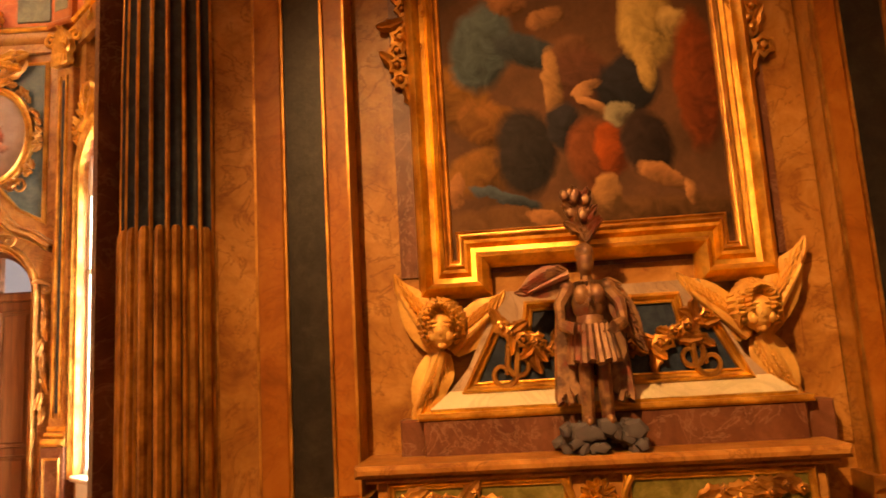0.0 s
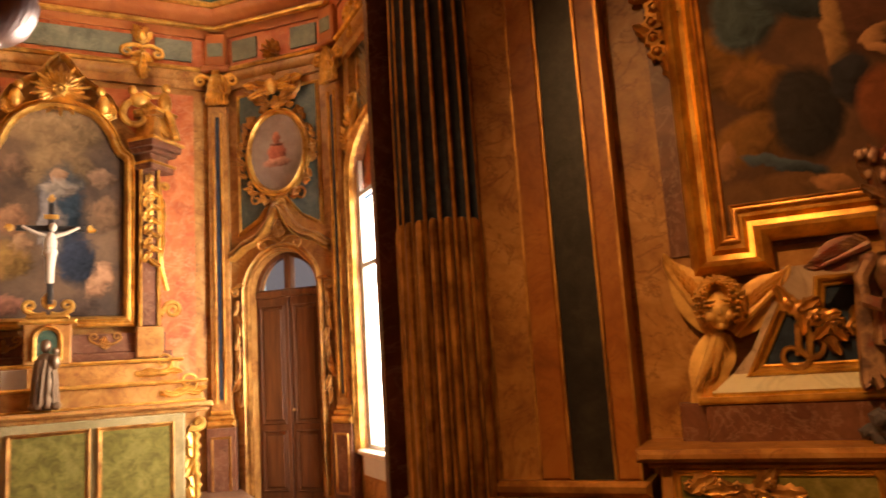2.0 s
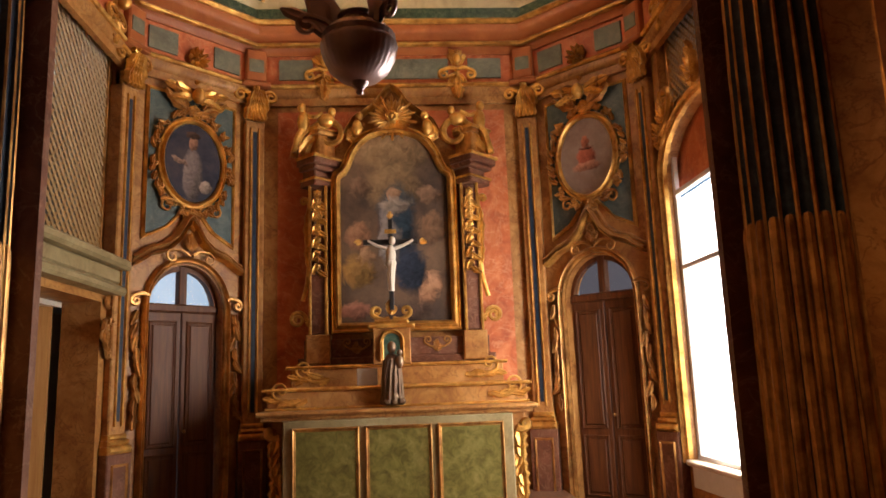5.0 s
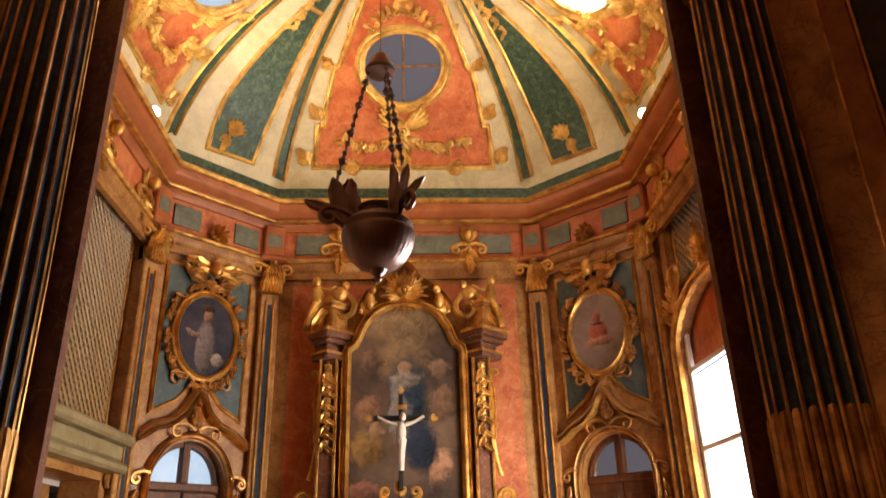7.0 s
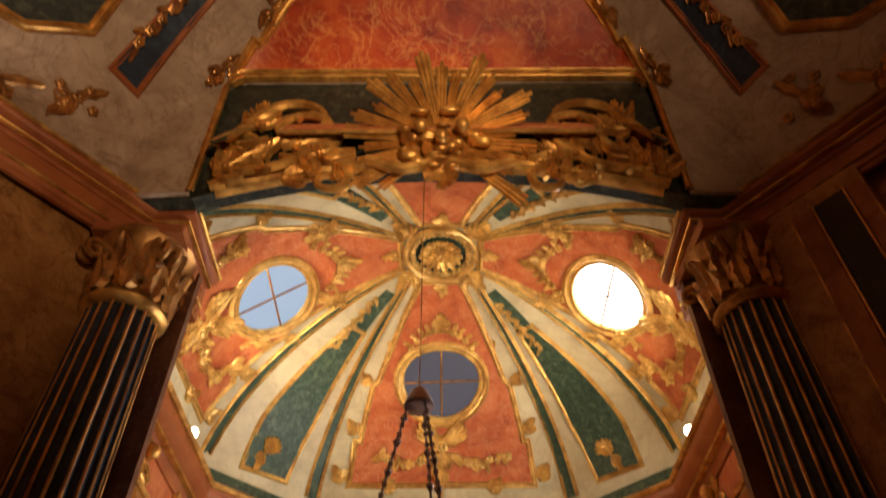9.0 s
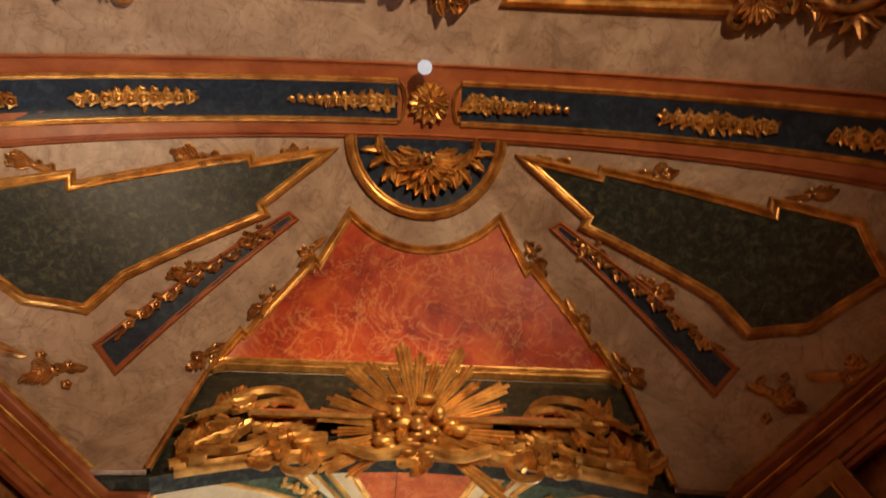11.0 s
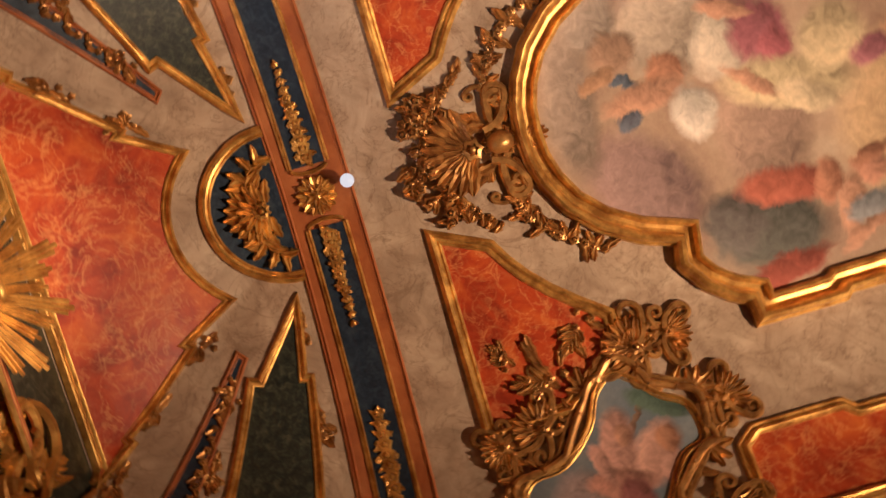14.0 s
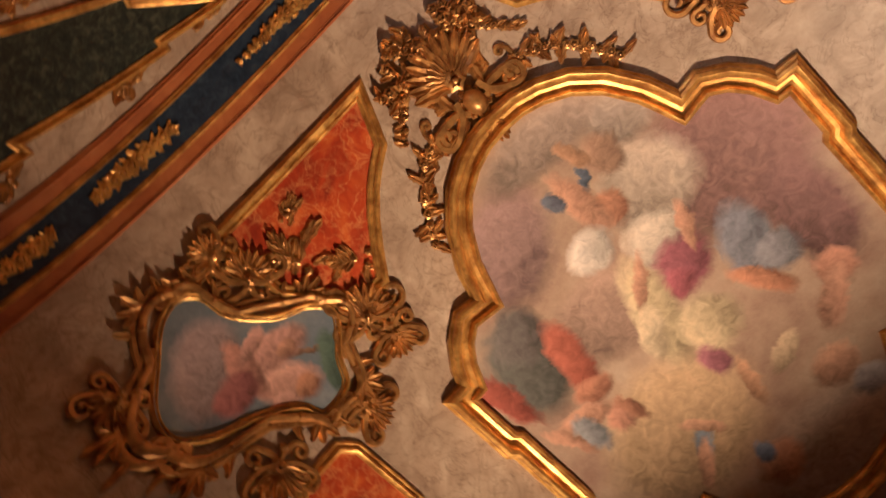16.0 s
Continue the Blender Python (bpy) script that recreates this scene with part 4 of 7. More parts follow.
for sx, side in ((1, lambda p: p), (-1, mirror)):
    ca = thing("cartouche", "blue-grey painted cartouche in a gilded rocaille frame", "cartouche", group="vault cartouches")
    loop = side(CART)
    me = vault_panel(nave_z, loop, 0.03)
    part("canvas", me, CARTOUCHE_ART, ca, "painted blue-grey field with rosy shapes")
    part("frame", vault_moulding(nave_z, loop, 0.045, 0.08, True, step=0.06), GOLD, ca)
    n = len(loop)
    mid = sum((Vector(p) for p in loop), Vector((0, 0))) / n

    def plan_put(x, y, h):
        return Vector((x, y, nave_z(x, y))) + normal_on(nave_z, x, y) * h

    for k in range(8):
        fr = Shape(plan_put)
        span = [Vector(loop[(k * n // 8 + i) % n]) for i in range(n // 8 + 2)]
        bow = []
        for i, p in enumerate(span):
            t = i / (len(span) - 1)
            bow.append(p + (p - mid).normalized() * (0.05 + 0.11 * math.sin(math.pi * t)))
        fr.tube([(p.x, p.y, 0.06) for p in bow], 0.038, 8)
        fr.tube([(p.x + (p - mid).normalized().x * 0.075, p.y + (p - mid).normalized().y * 0.075, 0.035) for p in bow], 0.03, 6)
        for end, nxt in ((bow[0], bow[1]), (bow[-1], bow[-2])):
            d = (end - nxt).normalized()
            out = (end - mid).normalized()
            fr.scroll(end.x, end.y, math.atan2(d.y, d.x), 0.13, 1.3, 1 if d.cross(out) > 0 else -1, 0.045, 0.4)
        m = bow[len(bow) // 2]
        b = math.atan2(*(m - mid).yx)
        for q in (-0.9, -0.45, 0.0, 0.45, 0.9):
            fr.leaf(m.x, m.y, b + q, 0.26 - 0.07 * abs(q), 0.10, 0.09, q)
        for q in (-1, 1):
            e = bow[len(bow) // 2 + q * (len(bow) // 4)]
            fr.leaf(e.x, e.y, b + q * 0.9, 0.2, 0.09, 0.08, -1.5 * q)
            fr.flower(e.x, e.y, 0.045, 0.13)
        part("rocaille", fr, OLDGOLD, ca, "carved gilded C-scroll with leaves")
    for (x, y, a, S) in ((2.47, -1.80, 2.3, 0.46), (2.40, -2.15, -1.2, 0.34), (2.95, -0.62, 2.4, 0.40), (4.2, -0.5, -0.3, 0.35), (3.1, -2.45, -1.9, 0.34), (3.9, -2.05, -0.8, 0.4), (3.0, -0.2, 1.2, 0.32)):
        o = vault_relief(x * sx, y)
        b = a if sx > 0 else math.pi - a
        o.shell(0, 0, b, S * 0.8, 9, 130, 0.10)
        for e in (-1, 1):
            o.scroll(0, 0, b + e * 1.35, S * 0.75, 1.2, -e, 0.045)
            o.scroll(0, 0, b + math.pi + e * 0.7, S * 0.6, 1.2, e, 0.04)
        for e in range(6):
            o.flower(RND.uniform(-0.5, 0.5) * S, RND.uniform(-0.5, 0.5) * S, 0.05, 0.10)
        ornament("shell_ornament", o, "carved gilded shell with acanthus on the vault", OLDGOLD)
    for (x, y, a, S) in ((2.12, -1.28, 0.9, 0.34), (2.52, -0.85, 1.7, 0.42), (2.25, -0.45, 2.6, 0.24)):
        o = vault_relief(x * sx, y)
        b = a if sx > 0 else math.pi - a
        o.acanthus(0, 0, b, S, RND, n=6)
        for e in range(3):
            o.leaf(RND.uniform(-0.5, 0.5) * S, RND.uniform(-0.5, 0.5) * S, b + RND.uniform(-1.4, 1.4), S * RND.uniform(0.5, 0.9), S * 0.3, 0.06, RND.uniform(-1.5, 1.5))
            o.flower(RND.uniform(-0.6, 0.6) * S, RND.uniform(-0.6, 0.6) * S, S * 0.13, 0.07)
        ornament("leaf_spray", o, "dark gilded leaf spray on the orange field", OLDGOLD, group="leaf sprays")

# the great shell, mask and flowers at the end of the painting
basket = thing("flower_shell", "carved gilded shell with a basket of flowers", "ornament")
o = vault_relief(0, -0.72)
o.shell(0, -0.05, math.pi / 2, 0.56, 11, 150, 0.14)
part("shell", o, OLDGOLD, basket, "ribbed gilded shell")
o = vault_relief(0, -0.72)
for i in range(70):
    a = math.pi / 2 + RND.uniform(-1.25, 1.25)
    r = RND.uniform(0.44, 0.80)
    o.flower(r * math.cos(a) * 1.05, 0.05 + r * math.sin(a) * 0.85, RND.uniform(0.05, 0.10), RND.uniform(0.07, 0.17), RND.choice((5, 6)))
    if i % 2:
        o.leaf(r * math.cos(a), 0.02 + r * math.sin(a) * 0.85, a + RND.uniform(-1, 1), 0.17, 0.09, 0.12, RND.uniform(-1, 1))
part("blossoms", o, OLDGOLD, basket, "heaped carved blossoms")
for s in (-1, 1):
    o = vault_relief(0, -0.72)
    for i in range(9):
        o.flower(s * (0.45 + i * 0.05), 0.32 - i * 0.055 + RND.uniform(-0.03, 0.03), 0.075 - i * 0.005, 0.09)
        o.leaf(s * (0.45 + i * 0.05), 0.3 - i * 0.055, RND.uniform(-1, 1) + (0 if s > 0 else math.pi), 0.13, 0.08, 0.06, 1)
    part("drop", o, OLDGOLD, basket, "hanging string of blossoms")
mask = thing("mask_ornament", "carved gilded mask between scrolls on the painting frame", "ornament")
o = vault_relief(0, -1.08)
o.egg((0, 0, 0.08), (0.13, 0.16, 0.13), 12, 8)
for i in range(10):
    a = 2 * math.pi * i / 10
    o.flower(0.14 * math.cos(a), 0.16 * math.sin(a), 0.05, 0.12, 5)
part("face", o, OLDGOLD, mask)
for s in (-1, 1):
    o = vault_relief(0, -1.08)
    o.scroll(s * 0.12, -0.05, 0.3 if s > 0 else math.pi - 0.3, 0.30, 1.2, -s, 0.055)
    o.acanthus(s * 0.3, -0.12, (-0.5 if s > 0 else math.pi + 0.5), 0.26, RND)
    o.acanthus(s * 0.26, 0.16, (0.9 if s > 0 else math.pi - 0.9), 0.22, RND)
    o.scroll(s * 0.16, 0.14, -0.9 if s > 0 else math.pi + 0.9, 0.36, 1.1, s, 0.06)
    o.leaf(s * 0.2, -0.1, (-0.4 if s > 0 else math.pi + 0.4), 0.34, 0.16, 0.1, s)
    o.leaf(s * 0.2, 0.1, 1.2 if s > 0 else math.pi - 1.2, 0.3, 0.14, 0.09, s)
    part("volute", o, OLDGOLD, mask, "scrolled gilded volute with leaves")
o = vault_relief(0, -1.08)
o.acanthus(0, -0.2, -math.pi / 2, 0.34, RND)
part("beard", o, OLDGOLD, mask, "gilded leaf drop")
for s in (-1, 1):
    o = vault_relief(s * 0.62, -1.08)
    path = [(s * 0.058 * i, -0.006 * i - 0.0035 * i * i) for i in range(15)]
    o.garland(path, 0.06, 0.08, RND)
    for i in range(0, 15):
        o.leaf(*path[i], RND.uniform(0, 6.28), 0.2, 0.09, 0.07, RND.uniform(-1, 1))
    o.scroll(0, 0.05, math.pi / 2, 0.14, 1.2, s, 0.03)
    ornament("flower_garland", o, "carved gilded flower garland beside the frame", OLDGOLD, group="vault garlands")

# band: rosette and sprays, fan
o = vault_relief(0, YB, off=0.03)
o.rosette(0, 0, 0.22, 0.06, 14)
ornament("band_rosette", o, "round gilded rosette at the middle of the band")
for s in (-1, 1):
    nave_trim("trim_rosette", [(s * (0.33 - 0.07 * math.cos(radians(a))), YB + 0.2 * math.sin(radians(a))) for a in range(-80, 81, 20)], 0.022, 0.04, off=0.03)
    for x0, x1, n in ((0.42, 1.45, 12), (2.35, 3.3, 10), (3.6, 4.2, 6)):
        for i in range(n):
            x = (x0 + (x1 - x0) * (i + 0.5) / n) * s
            k = 0.085 * (1.15 - 0.8 * i / n if x0 < 1 else 1.1 - 0.7 * abs(i / n - 0.4))
            if i == 0:
                o = vault_relief((x0 + x1) / 2 * s, YB, off=0.035)
            cxm = (x0 + x1) / 2 * s
            u = (x - cxm) * (1 + 0.05 * abs(cxm))
            o.flower(u, 0, k * 1.05, 0.06, 5)
            o.flower(u + RND.uniform(-0.03, 0.03), RND.choice((-1, 1)) * k * 0.8, k * 0.5, 0.05, 5)
            for q in (-1, 1):
                o.leaf(u, 0, RND.uniform(0, 6.28), k * 1.35, k * 0.8, 0.05, q * 1.5)
        ornament("band_spray", o, "string of carved gilded blossoms on the band", group="band sprays")
o = vault_relief(0, YB + 0.62, off=0.02)
for a in range(-75, 76, 15):
    o.leaf(0, 0.0, math.pi / 2 + radians(a), 0.40 - 0.0012 * abs(a), 0.13, 0.09, a / 90)
for a in range(-60, 61, 24):
    o.leaf(0, 0.02, math.pi / 2 + radians(a), 0.24, 0.12, 0.15, a / 90)
for s in (-1, 1):
    for i in range(9):
        t = i / 8
        u, v = s * (0.08 + 0.42 * t), -0.08 + 0.16 * math.sin(math.pi * t)
        a = (0.55 - 1.3 * t) + (0.9 if i % 2 else -0.5)
        o.leaf(u, v, a if s > 0 else math.pi - a, 0.24 - 0.06 * t, 0.11, 0.09, s * (1 if i % 2 else -1))
    o.scroll(0.06 * s, -0.04, (0.35 if s > 0 else math.pi - 0.35), 0.27, 1.4, s, 0.032)
    o.scroll(0.04 * s, 0.05, math.pi / 2 - s * 0.75, 0.22, 1.3, -s, 0.028)
    o.leaf(0.44 * s, -0.08, (-0.35 if s > 0 else math.pi + 0.35), 0.26, 0.09, 0.06, s)
o.flower(0, 0, 0.11, 0.17, 8)
ornament("fan_ornament", o, "carved gilded acanthus palmette in the half-round field")
for s in (-1, 1):
    for (x, y, a, S, mt) in ((1.75, 2.35, 0.6, 0.2, OLDGOLD), (2.3, 2.55, 0.6, 0.2, OLDGOLD), (2.3, 1.52, -0.1, 0.24, OLDGOLD), (1.35, 1.52, 0.2, 0.18, OLDGOLD), (3.5, 1.5, 0, 0.2, OLDGOLD),
                             (1.2, 2.52, 0.9, 0.2, OLDGOLD), (1.62, 2.98, 0.9, 0.2, OLDGOLD), (2.95, 2.95, 0.8, 0.26, OLDGOLD), (2.05, 3.28, 0.8, 0.22, OLDGOLD), (3.3, 2.62, 0.7, 0.3, OLDGOLD)):
        o = vault_relief(x * s, y)
        b = a if s > 0 else math.pi - a
        o.acanthus(0, 0, b, S, RND, n=7, spread=170)
        for e in range(5):
            o.flower(RND.uniform(-0.9, 0.9) * S * math.cos(b), RND.uniform(-0.9, 0.9) * S * abs(math.sin(b)) + RND.uniform(-0.3, 0.3) * S, S * 0.2, 0.05, 5)
        o.leaf(0, 0, b + math.pi, S * 1.2, S * 0.4, 0.04, 0.5)
        ornament("leaf_bracket", o, "small carved gilded leaf spray on the vault rib", mt, group="rib leaf sprays")
    o = vault_relief(2.1 * s, 2.58, off=0.02)
    d = Vector((2.70 - 1.40, 3.04 - 2.16)).normalized()
    for i in range(15):
        t = (i / 14 - 0.5) * 1.5
        u, v = d.x * t * s, d.y * t * 1.25
        o.flower(u, v, 0.03 + 0.002 * i, 0.04, 5)
        o.leaf(u, v, math.atan2(d.y, d.x * s) + (0.6 if i % 2 else -0.6), 0.1 + 0.003 * i, 0.05, 0.03)
    ornament("rib_garland", o, "string of carved gilded buds on the rib strip", OLDGOLD, group="rib garlands")
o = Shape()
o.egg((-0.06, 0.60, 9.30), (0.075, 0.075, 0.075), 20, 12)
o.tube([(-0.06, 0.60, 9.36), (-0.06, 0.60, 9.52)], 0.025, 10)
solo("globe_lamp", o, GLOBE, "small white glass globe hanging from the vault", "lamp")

# chancel arch: piers, columns, glory -----------------------------------------


def column(m, label):
    c = thing("column", label, "column", m, "columns of the chancel arch")
    part("pedestal", Shape().bevel_box(-0.42, 0.42, -0.42, 0.42, 0, 0.56, 0.015).bevel_box(-0.43, 0.43, -0.43, 0.43, 0.48, 0.56, 0.02), BROWNRED, c)
    part("base", Shape().lathe([(0.40, 0.56), (0.41, 0.60), (0.40, 0.65), (0.35, 0.67), (0.34, 0.70), (0.36, 0.73), (0.36, 0.76), (0.32, 0.78)], 40), OLDGOLD, c)
    n = 20
    rows = []
    for r, z in ((0.305, 0.77), (0.30, 2.33), (0.295, 3.4), (0.265, 5.28)):
        row = []
        for i in range(n):
            a0 = 2 * math.pi * i / n
            for f, d in ((0.0, 1.0), (0.16, 1.0), (0.22, 0.965), (0.40, 0.915), (0.58, 0.905), (0.76, 0.915), (0.94, 0.965)):
                a = a0 + 2 * math.pi / n * f
                row.append((r * d * math.cos(a), r * d * math.sin(a), z))
        rows.append(row)
    part("shaft", Shape().grid(rows, True, True), BLUE, c, "fluted blue-black shaft")
    rod = Shape()
    rod.tube([(0.292, 0, 0.78), (0.288, 0, 2.25), (0.284, 0, 2.31)], 0.031, 8)
    rod.egg((0.284, 0, 2.31), (0.03, 0.03, 0.03), 8, 4)
    rod = rod.mesh("cable")
    fil = Shape().grid([[(0.302, -0.013, 0.78), (0.312, 0, 0.78), (0.302, 0.013, 0.78)], [(0.296, -0.013, 3.2), (0.304, 0, 3.2), (0.296, 0.013, 3.2)], [(0.264, -0.012, 5.27), (0.272, 0, 5.27), (0.264, 0.012, 5.27)]]).mesh("fillet")
    for i in range(n):
        a = 2 * math.pi * (i + 0.5 * 1.16) / n
        part("cable", rod, OLDGOLD, c).rotation_euler = (0, 0, a)
        part("fillet", fil, OLDGOLD, c).rotation_euler = (0, 0, 2 * math.pi * (i + 0.08) / n)
    part("necking", Shape().lathe([(0.27, 5.24), (0.31, 5.26), (0.325, 5.29), (0.31, 5.32), (0.27, 5.34)], 32), GOLD, c)
    part("bell", Shape().lathe([(0.26, 5.32), (0.26, 5.6), (0.32, 5.8), (0.40, 5.88)], 24), OLDGOLD, c)
    cap = Shape()
    for ring, (r, z, L, k) in enumerate(((0.27, 5.33, 0.26, 9), (0.27, 5.46, 0.34, 9))):
        for i in range(k):
            a = 2 * math.pi * (i + 0.5 * ring) / k
            s = Shape(lambda u, v, h, a=a, r=r, z=z: Vector(((r + h + 0.3 * max(0, u) ** 2) * math.cos(a) - v * math.sin(a), (r + h + 0.3 * max(0, u) ** 2) * math.sin(a) + v * math.cos(a), z + u)))
            s.leaf(0, 0, 0, L, 0.2, 0.09, 0)
            b = len(cap.v)
            cap.v += s.v
            cap.f += [tuple(b + j for j in f) for f in s.f]
    for i in range(4):
        a = math.pi / 4 + math.pi / 2 * i
        for sg in (-1, 1):
            s = Shape(lambda u, v, h, a=a, sg=sg: Vector(((0.2 + u) * math.cos(a) - (h + 0.02) * sg * math.sin(a), (0.2 + u) * math.sin(a) + (h + 0.02) * sg * math.cos(a), 5.62 + v)))
            s.scroll(0, 0, 0.6, 0.2, 1.3, -1, 0.035)
            b = len(cap.v)
            cap.v += s.v
            cap.f += [tuple(b + j for j in f) for f in s.f]
    part("capital", cap, OLDGOLD, c, "carved gilded leaf capital")
    part("abacus", Shape().bevel_box(-0.36, 0.36, -0.36, 0.36, 5.86, 5.95, 0.02), TERRA, c)
    return c


for s in (1, -1):
    column(pose(2.25 * s, 3.69, 0, 0, 0, 4) @ Matrix.Diagonal((0.93, 0.93, 1, 1)), "fluted dark column with gilded cabling on a pedestal")
    x0, x1 = sorted((2.15 * s, 3.3 * s))
    x2, x3 = sorted((1.91 * s, 2.7 * s))
    solo("wall_pier", Shape().box(x0, x1, 3.97, 4.35, 0, 5.95).box(x2, x3, 3.92, 3.99, 0, 5.95), BROWNRED, "brown marbled pier behind the column", "pier", kind="structure", smooth=False)
    x0, x1 = sorted((2.08 * s, 3.3 * s))
    solo("entablature_block", Shape().box(x0, x1, 3.70, 4.5, 5.93, 6.33), TERRA, "terracotta marbled block over the column", "entablature", "entablature blocks", smooth=False)
    # scrolls in the corners of the arch
    def on_arch(u, v, h):
        return Vector((u, YA - 0.04 - h, v))

    corner = thing("arch_scroll", "carved gilded scrolls in the corner of the arch", "ornament", group="arch scrolls")
    for x, z, lean, size, roll, hand, r in ((1.75, 6.45, 10, 0.85, 1.3, 1, 0.055), (1.65, 6.55, 60, 0.7, 1.2, -1, 0.05), (1.2, 6.75, 110, 0.4, 1.2, 1, 0.045), (1.82, 6.38, 35, 0.5, 1.4, -1, 0.04)):
        o = Shape(on_arch)
        o.scroll(x * s, z, radians(90 + s * lean), size, roll, hand * s, r)
        for i in range(5):
            t = 0.15 + 0.2 * i
            c = radians(90 + s * lean)
            o.leaf(x * s + size * t * math.cos(c), z + size * t * math.sin(c), c + (1.0 if i % 2 else -1.0) + RND.uniform(-0.3, 0.3), 0.24, 0.10, 0.12, RND.uniform(-1.5, 1.5))
        part("volute", o, GOLD, corner)
    for i in range(9):
        t = i / 8
        o = Shape(on_arch)
        o.leaf((1.78 - 0.9 * t) * s, 6.45 + 1.3 * t * (1 - t) + 0.2 * t, radians(90 + s * (10 + 90 * t)) + RND.uniform(-0.5, 0.5), 0.30, 0.13, 0.12, RND.uniform(-1, 1))
        part("leaf", o, GOLD, corner)
    for x, z, a, size in ((1.55, 7.2, math.pi / 2, 0.36), (1.25, 6.5, math.pi / 2 + s * 1.4, 0.32), (1.72, 6.6, math.pi / 2 - s * 0.2, 0.34), (1.0, 6.95, math.pi / 2 + s * 0.6, 0.3)):
        part("leaf_spray", Shape(on_arch).acanthus(x * s, z, a, size, RND), GOLD, corner, "carved gilded leaf spray")

glory = thing("glory", "gilded sunburst with clouds over the chancel arch", "sunburst")
TILT = radians(27)


def glory_put(a):
    def put(u, v, h):
        p, q = u * math.cos(a) - v * math.sin(a), u * math.sin(a) + v * math.cos(a)
        return Vector((0.02 + p, 3.29 - q * math.sin(TILT) - h * math.cos(TILT), 6.86 + q * math.cos(TILT) - h * math.sin(TILT)))
    return put


for i in range(23):
    a = radians(-40 + 260 * i / 22)
    L = (0.90, 0.70, 0.80)[i % 3] * (0.92 + 0.1 * RND.random())
    s = Shape(glory_put(a))
    w = (0.036, 0.024, 0.030)[i % 3]
    for q in (-1, 0, 1):
        e = L - 0.05 * abs(q)
        s.grid([[(0.15, (q - 0.45) * w * 0.6, 0.0), (0.15, q * w * 0.6, 0.01), (0.15, (q + 0.45) * w * 0.6, 0.0)], [(e, (q * 1.3 - 0.62) * w, 0.0), (e, q * 1.3 * w, 0.012), (e, (q * 1.3 + 0.62) * w, 0.0)]])
    part("ray", s, GOLD, glory)
o = Shape(glory_put(0.0))
for i in range(26):
    a, r = RND.uniform(0, 6.28), 0.30 * math.sqrt(RND.random())
    o.egg((r * 1.2 * math.cos(a), r * math.sin(a), 0.06), (RND.uniform(0.05, 0.10), RND.uniform(0.03, 0.05), 0.05), 8, 6)
for s in (-1, 0, 1):
    o.egg((0.17 * s, 0.06 - 0.1 * (s == 0), 0.15), (0.06, 0.065, 0.06), 10, 8)
    for q in range(4):
        for e in (-1, 1):
            o.leaf(0.17 * s + 0.04 * e, 0.0 - 0.1 * (s == 0), (0.4 - 0.3 * q) if e > 0 else math.pi - 0.4 + 0.3 * q, 0.13, 0.07, 0.10, 0)
part("cloud", o, GOLD, glory, "gilded cloud with winged shapes")
o = Shape(lambda u, v, h: Vector((u, YA - 0.05 - h, 6.62 + v)))
o.tube([(-0.6 + 0.1 * i, 0.06 * math.cos(i), 0.05) for i in range(13)], 0.05, 8)
o.acanthus(0, 0, -math.pi / 2, 0.3, RND)
ornament("arch_keystone", o, "carved gilded keystone ornament under the sunburst")

SIDE = NAVE_R @ Matrix.Translation((0.10, 0, 0.08)) @ Matrix.Diagonal((0.935, 1, 1, 1))
# side altar on the canted nave wall ------------------------------------------
for x0, sg in ((-1.19, 1), (3.08, -1)):
    p = thing("pilaster", "flat pilaster with terracotta and blue-black marbled strips", "pilaster", NAVE_R, "nave pilasters")
    q = lambda a, b: sorted((x0 + sg * a, x0 + sg * b))
    part("body", Shape().box(*q(0, 0.86), -0.2, 0.05, 0, 5.95), OCHRE, p, smooth=False)
    part("strip", Shape().bevel_box(*q(0.32, 0.485), -0.225, -0.19, 0.86, 5.8, 0.012), BURNT, p, smooth=False)
    part("strip", Shape().bevel_box(*q(0.73, 0.86), -0.225, -0.19, 0.86, 5.8, 0.012), BURNT, p, smooth=False)
    part("strip", Shape().box(*q(0.485, 0.73), -0.206, -0.19, 0.86, 5.8), BROWNBLACK, p, "dark marbled inset", smooth=False)
    part("base_moulding", Shape().bevel_box(*q(-0.02, 0.9), -0.27, 0, 0.78, 0.86, 0.025).bevel_box(*q(-0.02, 0.9), -0.24, 0, 0.0, 0.78, 0.01), OLDGOLD, p)
    for e in (0.325, 0.492, 0.723, 0.853):
        c = x0 + sg * e
        part("fillet", Shape().box(c - 0.007, c + 0.007, -0.229, -0.19, 0.86, 5.8), OLDGOLD, p, smooth=False)
solo("wall_panel_stone", wall_panel([(-0.36, 1.0), (2.21, 1.0), (2.21, 5.2), (-0.36, 5.2)], -0.02, 0.02), OCHRE, "ochre marbled panel behind the altarpiece", "panel", kind="structure", at=NAVE_R, smooth=False)
solo("wall_panel_brown", wall_panel([(-0.10, 2.0), (2.0, 2.0), (2.0, 5.2), (-0.10, 5.2)], -0.032, 0.0), BROWNRED, "brown marbled ground behind the altarpiece", "panel", kind="structure", at=NAVE_R, smooth=False)
